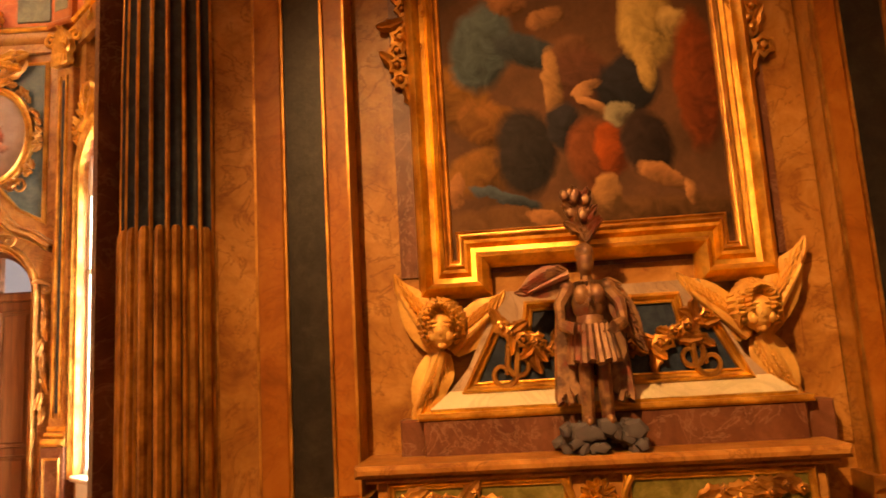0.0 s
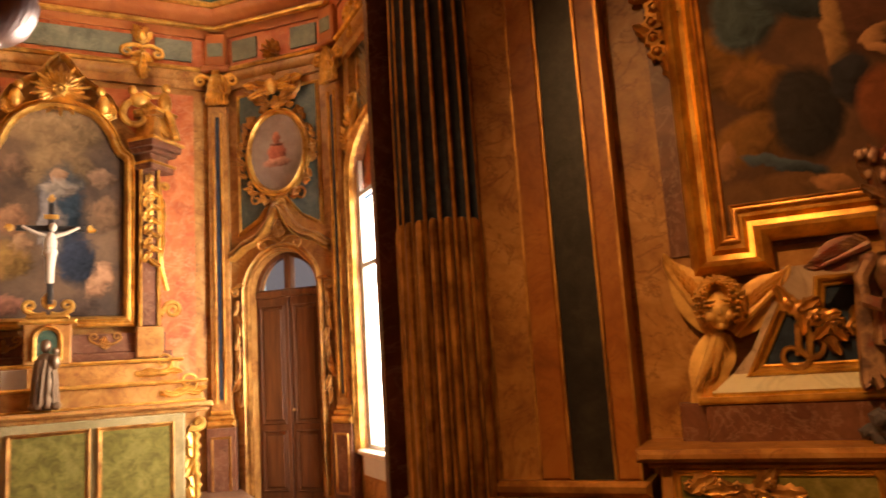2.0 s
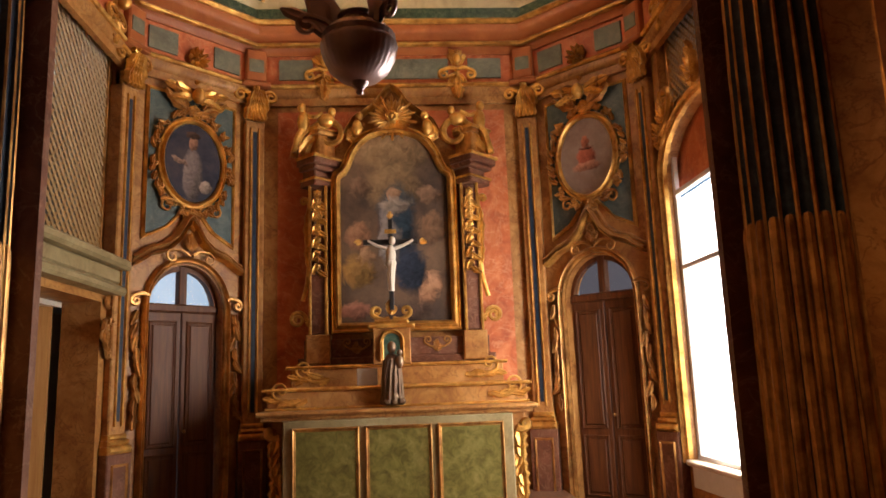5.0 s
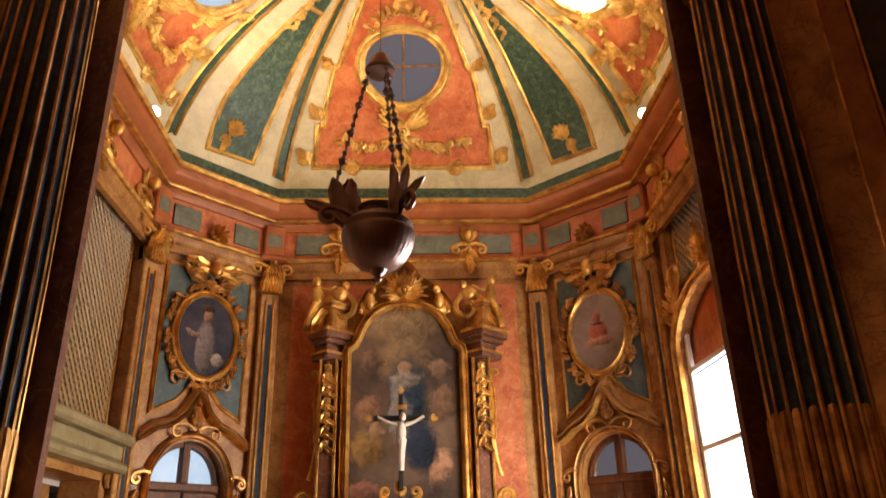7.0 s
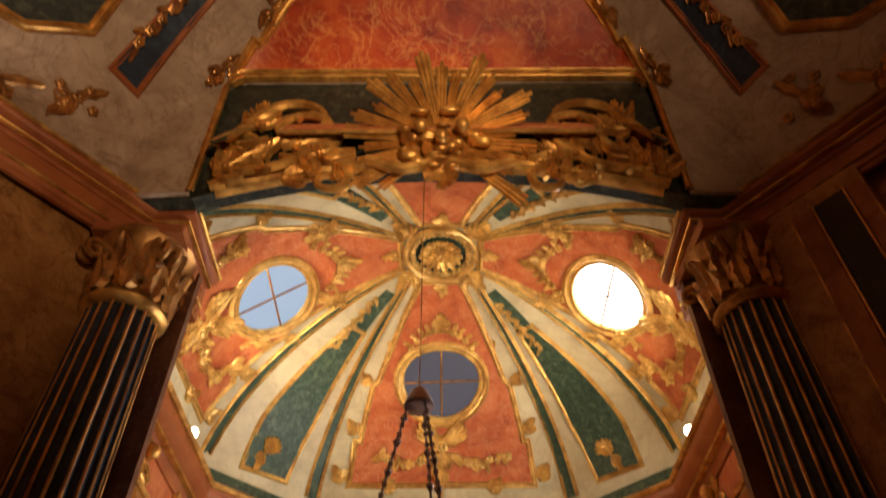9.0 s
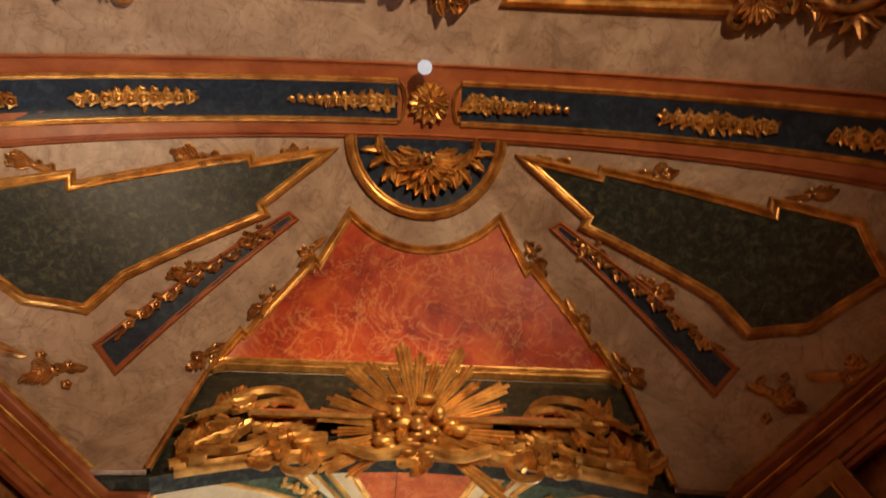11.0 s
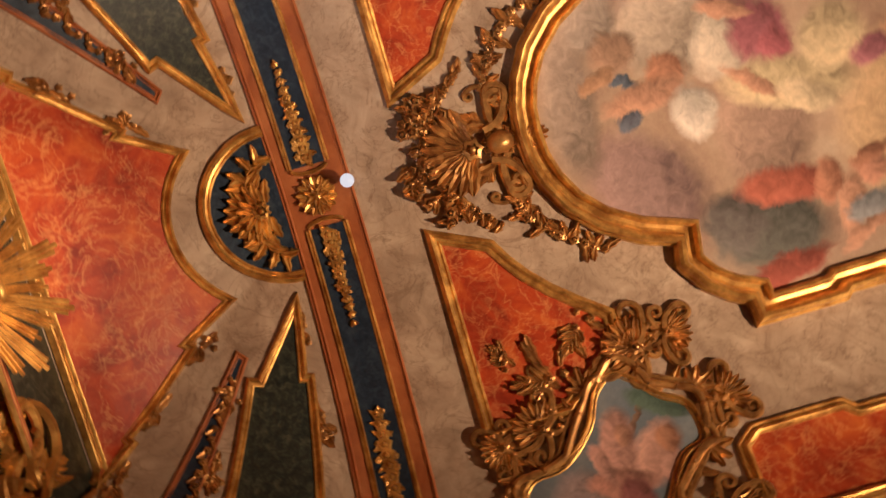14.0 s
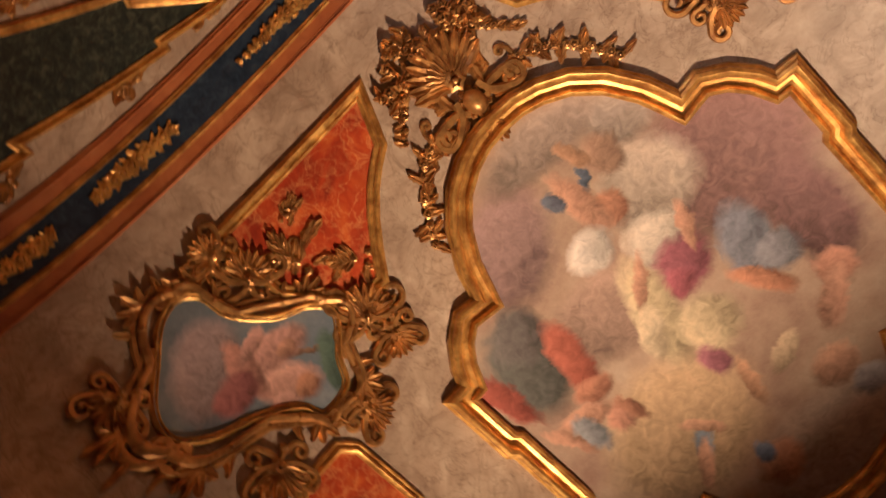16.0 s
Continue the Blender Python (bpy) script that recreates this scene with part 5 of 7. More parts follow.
for s in (-1, 1):
    o = Shape(raised(0.035))
    o.garland([(0.94 + s * (1.06 + RND.uniform(-0.04, 0.04)), 3.1 + 0.085 * i) for i in range(22)], 0.07, 0.06, RND)
    for i in range(18):
        o.leaf(0.94 + s * 1.06, 3.05 + 0.1 * i, RND.uniform(0, 6.28), 0.17, 0.09, 0.06, RND.uniform(-1, 1))
    solo("hanging_garland", o, OLDGOLD, "carved dark gilded hanging garland on the wall", "garland", "altar garlands", at=SIDE)

SIDE_GROUND = [
    (0.83, 2.15, 1.091, 0.141, 0, (0.15, 0.07, 0.03)),
    (0.18, 2.94, 0.217, 0.178, -34, (0.3, 0.13, 0.03)),
    (0.36, 3.23, 0.186, 0.265, -16, (0.1, 0.15, 0.17)),
    (0.64, 3.19, 0.206, 0.095, -19, (0.05, 0.07, 0.085)),
    (0.54, 3.48, 0.109, 0.074, -11, (0.36, 0.16, 0.07)),
    (0.77, 3.38, 0.117, 0.064, 18, (0.4, 0.19, 0.085)),
    (0.39, 2.76, 0.254, 0.134, -25, (0.26, 0.11, 0.03)),
    (0.3, 2.49, 0.221, 0.135, 13, (0.28, 0.125, 0.035)),
    (0.59, 2.59, 0.186, 0.251, 2, (0.03, 0.024, 0.025)),
    (0.44, 2.33, 0.212, 0.04, -17, (0.07, 0.1, 0.13)),
    (0.16, 2.39, 0.046, 0.103, -10, (0.42, 0.19, 0.08))]
SIDE_MEN = [
    (0.67, 2.2, 0.107, 0.045, -15, (0.42, 0.19, 0.08)),
    (0.91, 3.14, 0.129, 0.121, -5, (0.19, 0.08, 0.04)),
    (0.96, 2.98, 0.194, 0.184, -27, (0.13, 0.05, 0.03)),
    (0.78, 2.98, 0.061, 0.208, 2, (0.46, 0.24, 0.1)),
    (1.24, 2.93, 0.183, 0.206, -42, (0.022, 0.022, 0.03)),
    (0.83, 2.72, 0.107, 0.141, 4, (0.03, 0.028, 0.035)),
    (0.99, 2.93, 0.098, 0.04, 20, (0.48, 0.24, 0.11)),
    (1.02, 2.83, 0.11, 0.037, -29, (0.45, 0.22, 0.1)),
    (1.16, 2.77, 0.097, 0.08, 4, (0.32, 0.28, 0.18)),
    (1.01, 2.55, 0.162, 0.207, 10, (0.2, 0.06, 0.025)),
    (1.09, 2.56, 0.087, 0.161, 7, (0.38, 0.075, 0.02))]
SIDE_ROBES = [
    (1.05, 2.32, 0.087, 0.097, -6, (0.42, 0.21, 0.085)),
    (1.31, 2.58, 0.14, 0.2, 20, (0.035, 0.02, 0.018)),
    (1.37, 3.27, 0.168, 0.241, 4, (0.62, 0.42, 0.15)),
    (1.53, 3.28, 0.104, 0.086, -37, (0.6, 0.42, 0.17)),
    (1.35, 3.02, 0.071, 0.141, 4, (0.55, 0.36, 0.13)),
    (1.64, 2.92, 0.136, 0.402, 0, (0.24, 0.055, 0.02)),
    (1.39, 2.39, 0.165, 0.058, -27, (0.42, 0.19, 0.08)),
    (1.53, 2.29, 0.042, 0.076, 13, (0.44, 0.21, 0.09)),
    (1.68, 2.14, 0.19, 0.012, -5, (0.03, 0.02, 0.015))]
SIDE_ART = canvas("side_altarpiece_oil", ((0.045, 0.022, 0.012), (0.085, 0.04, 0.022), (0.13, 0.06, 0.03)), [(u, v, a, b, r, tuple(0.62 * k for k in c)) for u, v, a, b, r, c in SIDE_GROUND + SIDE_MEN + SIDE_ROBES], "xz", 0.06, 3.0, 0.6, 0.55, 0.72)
outline = [(-0.015, 5.0), (-0.015, 1.87), (0.245, 1.87), (0.245, 2.03), (1.59, 2.03), (1.59, 1.87), (1.875, 1.87), (1.875, 5.0)]
art = thing("altarpiece", "dark oil altarpiece in a stepped gilded frame", "painting", SIDE)
part("canvas", wall_panel(outline, -0.06, -0.02), SIDE_ART, art, "dark oil painting of robed shapes", smooth=False)
part("frame", wall_moulding(outline[::-1], 0.085, 0.13, True, 0.03), GOLD, art)
part("inner_frame", wall_moulding([(0.085, 4.9), (0.085, 1.97), (0.16, 1.97), (0.16, 2.13), (1.68, 2.13), (1.68, 1.97), (1.775, 1.97), (1.775, 4.9)][::-1], 0.03, 0.05, True, 0.055), OLDGOLD, art)

base = thing("altar_predella", "stepped marbled base of the side altar with a garlanded dark panel", "altar base", SIDE)
slab = [(-0.06, 1.17), (1.92, 1.17), (1.70, 1.40), (1.58, 1.62), (1.5, 1.80), (0.36, 1.80), (0.28, 1.62), (0.16, 1.40)]
part("slab", wall_panel(slab, -0.12, 0.0), STONE, base, smooth=False)
dark = [(0.17, 1.30), (1.69, 1.30), (1.53, 1.60), (1.37, 1.60), (1.35, 1.71), (0.53, 1.71), (0.51, 1.60), (0.34, 1.60)]
part("panel", wall_panel(dark, -0.135, -0.11), BLUE, base, "dark blue-green marbled panel", smooth=False)
part("panel_frame", wall_moulding(dark[::-1], 0.03, 0.04, True, 0.13), GOLD, base)
for s in (-1, 1):
    o = Shape(raised(0.14))
    o.garland([(0.93 + s * (0.56 - 0.045 * i), 1.60 - 0.028 * i + 0.0016 * i * i) for i in range(10)], 0.05, 0.06, RND)
    for i in range(5):
        o.leaf(0.93 + s * (0.56 - 0.08 * i), 1.57 - 0.035 * i, RND.uniform(0, 6.28), 0.15, 0.08, 0.05, 1)
    o.scroll(0.93 + s * 0.55, 1.58, -math.pi / 2 - s * 0.3, 0.2, 1.1, s, 0.02)
    o.scroll(0.93 + s * 0.45, 1.6, -math.pi / 2 + s * 0.5, 0.18, 1.1, -s, 0.02)
    part("garland", o, OLDGOLD, base, "carved gilded garland")
part("gilt_step", Shape().bevel_box(-0.13, 2.0, -0.24, 0, 1.145, 1.18, 0.012).bevel_box(-0.06, 1.93, -0.20, 0, 1.17, 1.205, 0.01), GOLD, base)
part("sloped_step", Shape().grid([[(-0.06, -0.20, 1.20), (1.93, -0.20, 1.20)], [(0.05, -0.135, 1.285), (1.82, -0.135, 1.285)], [(0.05, -0.05, 1.285), (1.82, -0.05, 1.285)], [(-0.06, -0.05, 1.20), (1.93, -0.05, 1.20)]], False, False), CREAM, base, "cream-gold sloping step", smooth=False)
part("plinth", Shape().bevel_box(-0.10, 1.96, -0.22, 0, 0.93, 1.15, 0.012).bevel_box(-0.24, -0.08, -0.17, 0, 0.93, 1.15, 0.01).bevel_box(1.94, 2.12, -0.17, 0, 0.93, 1.15, 0.01), BROWNRED, base, "brown-red marbled plinth", smooth=False)

mensa = thing("side_altar", "ochre side altar table with a gilded carved frieze", "altar", SIDE @ Matrix.Translation((0.80, 0, 0)))
part("top", Shape().bevel_box(-1.24, 1.24, -0.50, 0, 0.905, 0.965, 0.02).bevel_box(-1.19, 1.19, -0.46, 0, 0.875, 0.905, 0.015), OCHRE, mensa)
part("body", Shape().bevel_box(-1.14, 1.14, -0.40, 0, -0.08, 0.876, 0.01), OCHRE, mensa, smooth=False)
for s in (-1, 1):
    x0, x1 = sorted((s * 0.15, s * 1.06))
    part("panel", Shape().box(x0, x1, -0.41, -0.38, 0.67, 0.855), OLIVE, mensa, "olive marbled panel", smooth=False)
    part("panel_frame", wall_moulding([(x0, 0.67), (x0, 0.855), (x1, 0.855), (x1, 0.67)], 0.022, 0.03, True, 0.405), GOLD, mensa)
    o = Shape(raised(0.412))
    for i in range(6):
        o.leaf(s * (1.0 - 0.075 * i), 0.765, (math.pi if s > 0 else 0) + RND.uniform(-0.7, 0.7), 0.15, 0.09, 0.035, RND.uniform(-1, 1))
        o.flower(s * (1.0 - 0.075 * i), 0.765 + RND.uniform(-0.04, 0.04), 0.035, 0.04)
    o.scroll(s * 0.95, 0.77, math.pi if s > 0 else 0, 0.16, 1.2, s, 0.016)
    part("frieze_carving", o, OLDGOLD, mensa, "carved gilded scrolls")
o = Shape(raised(0.405))
o.rosette(0, 0.765, 0.10, 0.04, 12)
part("rosette", o, GOLD, mensa, "gilded rosette")
for s in (-1, 1):
    curve = [(s * (0.175 - 0.045 * math.sin(math.pi * i / 10)), 0.66 + 0.02 * i) for i in range(11)]
    part("rosette_frame", Shape(raised(0.412)).tube([(x, z, 0.012) for x, z in curve], 0.018, 8), GOLD, mensa)


def wing(o, u, v, a, L, W, h, hand):
    """Overlapping rows of smooth feathers along a spine that starts at (u, v)."""
    o.leaf(u, v, a - hand * 0.10, L * 0.98, W * 0.85, h * 0.5, 0, 0.0)
    for row, (k, n, f) in enumerate(((1.0, 10, 0.36), (0.9, 10, 0.27), (0.8, 10, 0.19), (0.7, 9, 0.13))):
        for i in range(n):
            t = i / (n - 1)
            su, sv = u + math.cos(a) * L * 0.76 * t * k, v + math.sin(a) * L * 0.76 * t * k
            o.leaf(su, sv, a - hand * (0.75 - 0.6 * t), L * f * (0.8 + 0.3 * t), W * 0.26, h * (0.65 + 0.28 * row), -0.4 * hand, 0.0)
    o.tube([(u + math.cos(a) * L * 0.85 * i / 5, v + math.sin(a) * L * 0.85 * i / 5, h * 0.9) for i in range(6)], W * 0.15, 8, 0.35)


def cherub(head, tips, name_label):
    o = Shape(raised(0.10))
    o.egg((head[0], head[1] - 0.01, 0.10), (0.078, 0.10, 0.095), 14, 10)
    o.egg((head[0], head[1] - 0.09, 0.14), (0.03, 0.022, 0.03), 8, 5)
    o.egg((head[0], head[1] - 0.055, 0.172), (0.022, 0.012, 0.014), 8, 4)
    o.egg((head[0], head[1] - 0.02, 0.185), (0.018, 0.025, 0.02), 6, 4)
    for s in (-1, 1):
        o.egg((head[0] + s * 0.045, head[1] - 0.04, 0.155), (0.035, 0.035, 0.03), 8, 6)
    for s in (-1, 1):
        o.egg((head[0] + s * 0.032, head[1] + 0.012, 0.182), (0.02, 0.008, 0.012), 8, 4)
        o.egg((head[0] + s * 0.034, head[1] + 0.034, 0.178), (0.026, 0.008, 0.016), 8, 4)
    for i in range(15):
        a = radians(-35 + 250 * i / 14)
        o.flower(head[0] + 0.10 * math.cos(a), head[1] + 0.02 + 0.11 * math.sin(a), 0.05, 0.15 + RND.uniform(0, 0.04), 5)
        o.flower(head[0] + 0.065 * math.cos(a), head[1] + 0.05 + 0.075 * math.sin(a), 0.045, 0.205, 5)
    for tip, hand in tips:
        du, dv = tip[0] - head[0], tip[1] - head[1]
        start = (head[0] + du * 0.12, head[1] - 0.12)
        du, dv = tip[0] - start[0], tip[1] - start[1]
        wing(o, *start, math.atan2(dv, du), math.hypot(du, dv) * 1.0, 0.23, 0.05, hand)
    solo("cherub_head", o, MATGOLD, name_label, "carving", "winged heads", at=SIDE)


cherub((0.03, 1.62), (((-0.24, 1.86), 1), ((0.38, 1.74), -1), ((-0.17, 1.17), -1), ((-0.06, 1.24), 1)), "gilded winged cherub head at the altar base")
cherub((1.77, 1.61), (((1.40, 1.77), 1), ((2.10, 1.90), -1), ((1.98, 1.17), 1), ((1.88, 1.24), -1)), "gilded winged cherub head at the altar base")

o = Shape(lambda u, v, h: Vector((0.845 + u, -0.36 - h, v)))
for i in range(46):
    o.egg((RND.uniform(-0.23, 0.21), RND.uniform(0.99, 1.09), RND.uniform(-0.10, 0.10)), (RND.uniform(0.03, 0.075), RND.uniform(0.025, 0.06), 0.05), 5, 4, Matrix.Rotation(RND.uniform(-0.8, 0.8), 3, "Z"))
solo("rock_base", o, ROCK, "rough grey carved rock under the statue", "statue base", at=SIDE)
o = Shape(lambda u, v, h: Vector((0.845 + 0.8 * u, -0.36 - h, v)))
for s in (-1, 1):
    o.tube([(s * 0.065, 1.10, 0.0), (s * 0.06, 1.24, 0.01), (s * 0.055, 1.40, 0.02), (s * 0.05, 1.52, 0.0)], 0.042, 10, 1.35)
    o.egg((s * 0.07, 1.12, 0.04), (0.035, 0.03, 0.07), 8, 5)
    o.tube([(s * 0.12, 1.78, 0), (s * 0.2, 1.68, 0.05), (s * 0.19, 1.58, 0.12), (s * 0.12, 1.56, 0.17)], 0.045, 8, 0.7)
    wing(o, s * 0.12, 1.80 if s > 0 else 1.84, radians(-62 if s > 0 else 196), 0.38 if s > 0 else 0.33, 0.17, 0.03, -s)
    for i in range(5):
        o.tube([(s * (0.1 + 0.02 * i), 1.72, -0.07), (s * (0.13 + 0.02 * i), 1.5, -0.08), (s * (0.12 + 0.03 * i), 1.3 - 0.02 * i, -0.06), (s * (0.09 + 0.035 * i), 1.2 + 0.04 * (i % 2), -0.05)], 0.035, 6, 0.8)
for i in range(18):
    a = 2 * math.pi * i / 18
    o.tube([(0.115 * math.cos(a), 1.58, 0.09 * math.sin(a)), (0.14 * math.cos(a), 1.47, 0.12 * math.sin(a)), (0.155 * math.cos(a), 1.39 + 0.015 * (i % 2), 0.15 * math.sin(a))], 0.024, 6, 1.2)
o.egg((0, 1.70, 0), (0.118, 0.12, 0.085), 14, 10)
o.egg((0, 1.59, 0), (0.098, 0.09, 0.08), 14, 8)
for s in (-1, 1):
    o.egg((s * 0.05, 1.73, 0.06), (0.055, 0.055, 0.035), 10, 6)
    o.egg((s * 0.135, 1.775, 0), (0.055, 0.04, 0.055), 10, 6)
for i in range(9):
    o.leaf(-0.09 + 0.0225 * i, 1.60, -math.pi / 2, 0.11, 0.045, 0.1, 0)
    o.leaf(-0.08 + 0.02 * i, 1.80, -math.pi / 2, 0.08, 0.04, 0.095, 0)
for i in range(7):
    o.flower(-0.1 + 0.033 * i, 1.55, 0.03, 0.115, 6)
o.flower(0, 1.7, 0.06, 0.12, 8)
o.tube([(0, 1.78, 0), (0, 1.85, 0)], 0.04, 8)
o.egg((0, 1.895, 0.015), (0.058, 0.075, 0.065), 12, 8)
o.egg((0, 1.945, 0.0), (0.066, 0.055, 0.075), 12, 8)
for i in range(22):
    t = i / 21
    o.leaf(0.01 - 0.02 * t, 2.0 + 0.16 * t, math.pi / 2 + RND.uniform(-1.2, 1.2), 0.14, 0.06, 0.05, RND.uniform(-1, 1))
    o.egg((-0.03 + RND.uniform(-0.075, 0.075), 2.18 + RND.uniform(-0.05, 0.08), RND.uniform(-0.05, 0.05)), (0.035, 0.035, 0.035), 6, 4)
solo("armoured_statue", o, STATUE, "painted wooden winged statue in armour with plumed helmet", "statue", at=SIDE)

# chancel bays: doors, ovals --------------------------------------------------


def pilaster(m, label, w=0.125):
    p = thing("corner_pilaster", label, "pilaster", m, "chancel pilasters")
    part("shaft", Shape().bevel_box(-w, w, -0.09, 0.12, 1.1, 5.0, 0.015), OCHRE, p, smooth=False)
    part("inset", Shape().box(-0.024, 0.024, -0.096, -0.08, 1.25, 4.85), BLUE, p, "blue-black inset strip", smooth=False)
    for s in (-1, 1):
        part("gilt_strip", Shape().bevel_box(s * 0.05 - 0.011, s * 0.05 + 0.011, -0.115, -0.08, 1.2, 4.9, 0.006), GOLD, p)
    part("base", Shape().bevel_box(-w - 0.05, w + 0.05, -0.16, 0.12, 0.92, 1.0, 0.03).bevel_box(-w - 0.03, w + 0.03, -0.135, 0.12, 1.0, 1.06, 0.025).bevel_box(-w - 0.01, w + 0.01, -0.11, 0.12, 1.06, 1.12, 0.02), GOLD, p)
    part("pedestal", Shape().bevel_box(-w - 0.05, w + 0.05, -0.14, 0.12, 0, 0.92, 0.012), BROWNRED, p, smooth=False)
    part("pedestal_inset", wall_moulding([(-w + 0.02, 0.15), (-w + 0.02, 0.8), (w - 0.02, 0.8), (w - 0.02, 0.15)], 0.014, 0.02, True, 0.138), OLDGOLD, p)
    o = Shape(raised(0.09))
    for k in range(2):
        for i in range(5):
            o.leaf((i - 2 + 0.5 * k) * w * 0.45, 5.0 + 0.14 * k, math.pi / 2 + (i - 2) * 0.12, 0.26, 0.13, 0.11, 0)
    for s in (-1, 1):
        o.scroll(0, 5.25, math.pi / 2 - s * 0.75, 0.2, 1.3, -s, 0.032)
    o.flower(0, 5.44, 0.06, 0.12)
    part("capital", o, GOLD, p, "carved gilded capital")
    part("abacus", Shape().bevel_box(-w - 0.06, w + 0.06, -0.2, 0.1, 5.46, 5.53, 0.02).bevel_box(-w - 0.01, w + 0.01, -0.15, 0.1, 5.53, 5.98, 0.02), TERRA, p)
    part("frieze_inset", Shape().box(-w + 0.03, w - 0.03, -0.158, -0.1, 5.66, 5.84), FRIEZE, p, "grey-green inset", smooth=False)
    return p


for x, y, az in ((1.83, 9.24, 22.5), (-1.83, 9.24, -22.5), (3.05, 8.02, 67.5), (-3.05, 8.02, -67.5)):
    pilaster(pose(x, y, 0, 0, 0, -az), "ochre corner pilaster with gilded strips and capital")

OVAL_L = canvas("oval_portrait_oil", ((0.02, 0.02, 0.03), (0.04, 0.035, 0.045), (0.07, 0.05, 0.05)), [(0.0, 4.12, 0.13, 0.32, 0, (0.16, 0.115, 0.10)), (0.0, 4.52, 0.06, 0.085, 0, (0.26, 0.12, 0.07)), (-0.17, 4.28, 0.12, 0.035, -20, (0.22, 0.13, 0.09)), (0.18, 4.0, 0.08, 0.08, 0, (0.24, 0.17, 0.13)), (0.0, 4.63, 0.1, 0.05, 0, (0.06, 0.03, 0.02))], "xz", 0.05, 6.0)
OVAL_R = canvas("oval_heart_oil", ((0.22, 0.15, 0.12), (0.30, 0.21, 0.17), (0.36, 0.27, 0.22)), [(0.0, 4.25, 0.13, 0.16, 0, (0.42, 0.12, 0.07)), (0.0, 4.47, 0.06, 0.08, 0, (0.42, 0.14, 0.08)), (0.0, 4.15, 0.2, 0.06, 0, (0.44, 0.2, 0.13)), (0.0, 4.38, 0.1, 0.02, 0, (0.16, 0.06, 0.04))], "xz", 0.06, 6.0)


def bay(m, oval, dim, door_label, oval_label):
    d = thing("door", door_label, "door", m, "chancel doors")
    z1 = 2.46
    for s in (-1, 1):
        x0, x1 = sorted((0.008 * s, 0.46 * s))
        leaf = part("leaf", Shape().bevel_box(x0, x1, 0.12, 0.18, 0.02, z1, 0.008), DOORWOOD, d)
        for za, zb in ((0.16, 0.80), (0.95, 2.32)):
            xa, xb = x0 + 0.09, x1 - 0.09
            part("panel", Shape().bevel_box(xa, xb, 0.105, 0.13, za, zb, 0.02), DOORWOOD, leaf)
            part("panel_bead", wall_moulding([(xa - 0.02, za - 0.02), (xa - 0.02, zb + 0.02), (xb + 0.02, zb + 0.02), (xb + 0.02, za - 0.02)], 0.018, 0.022, True, -0.12), DOORWOOD, leaf)
    part("handle", Shape().egg((0.05, 0.09, 1.08), (0.02, 0.03, 0.02), 8, 6), OLDGOLD, d, "small brass handle")
    part("transom", Shape().bevel_box(-0.47, 0.47, 0.09, 0.2, z1, z1 + 0.10, 0.02), DOORWOOD, d)
    part("mullion", Shape().bevel_box(-0.05, 0.05, 0.10, 0.2, z1 + 0.1, 3.02, 0.01), DOORWOOD, d)
    for s in (-1, 1):
        ring = [(0.05 * s, z1 + 0.12)] + [(s * 0.43 * math.cos(radians(a)), 2.53 + 0.46 * math.sin(radians(a))) for a in range(4, 85, 8)]
        part("pane", wall_panel(ring, 0.15, 0.156), PANE, d, "clear glass pane").visible_shadow = False
    rim = [(0.47 * math.cos(radians(a)), 2.5 + 0.52 * math.sin(radians(a))) for a in range(0, 181, 12)]
    inner = [(x * 0.90, 2.5 + (z - 2.5) * 0.88) for x, z in rim]
    part("fanlight_frame", wall_panel(rim + inner[::-1], 0.11, 0.19), DOORWOOD, d)
    solo("backdrop_fanlight", wall_panel([(-0.6, 0), (0.6, 0), (0.6, 3.3), (-0.6, 3.3)], 0.55, 0.57), COURTGLOW if dim else SKYGLOW, "plain light behind the fanlight", "backdrop", kind="structure", at=m, smooth=False)
    f = thing("door_surround", "gilded arched door surround under an ogee hood", "door frame", m, "door surrounds")
    path = [(-0.52, 0.1), (-0.52, 2.5)] + [(-0.52 * math.cos(radians(a)), 2.5 + 0.58 * math.sin(radians(a))) for a in range(10, 180, 10)] + [(0.52, 2.5), (0.52, 0.1)]
    part("architrave", wall_moulding(path, 0.042, 0.08), OLDGOLD, f)
    for s in (-1, 1):
        o = Shape(raised(0.03))
        o.scroll(s * 0.5, 2.62, 0 if s > 0 else math.pi, 0.15, 1.3, -s, 0.028)
        for i in range(9):
            o.leaf(s * 0.62, 2.45 - 0.14 * i, -math.pi / 2 + RND.uniform(-0.5, 0.5), 0.19, 0.09, 0.05, RND.uniform(-1, 1))
        part("side_carving", o, OLDGOLD, f, "carved gilded leaf drop")
    for s in (-1, 1):
        hood = [(s * 0.70, 3.02), (s * 0.62, 3.06), (s * 0.48, 3.16), (s * 0.30, 3.22), (s * 0.16, 3.34), (s * 0.06, 3.52), (0, 3.60)]
        part("hood", wall_moulding(hood, 0.055, 0.13), OCHRE, f, "ochre ogee hood")
        part("hood_edge", wall_moulding([(x, z - 0.06) for x, z in hood], 0.018, 0.14), GOLD, f)
    o = Shape(raised(0.05))
    o.acanthus(0, 3.2, math.pi / 2, 0.2, RND)
    o.scroll(0.02, 3.12, 0.3, 0.2, 1.2, -1, 0.02)
    o.scroll(-0.02, 3.12, math.pi - 0.3, 0.2, 1.2, 1, 0.02)
    part("keystone", o, OLDGOLD, f, "carved gilded keystone")
    w = thing("oval_panel", "blue-grey marbled wall panel with a gilded edge", "panel", m, "oval backing panels", "structure")
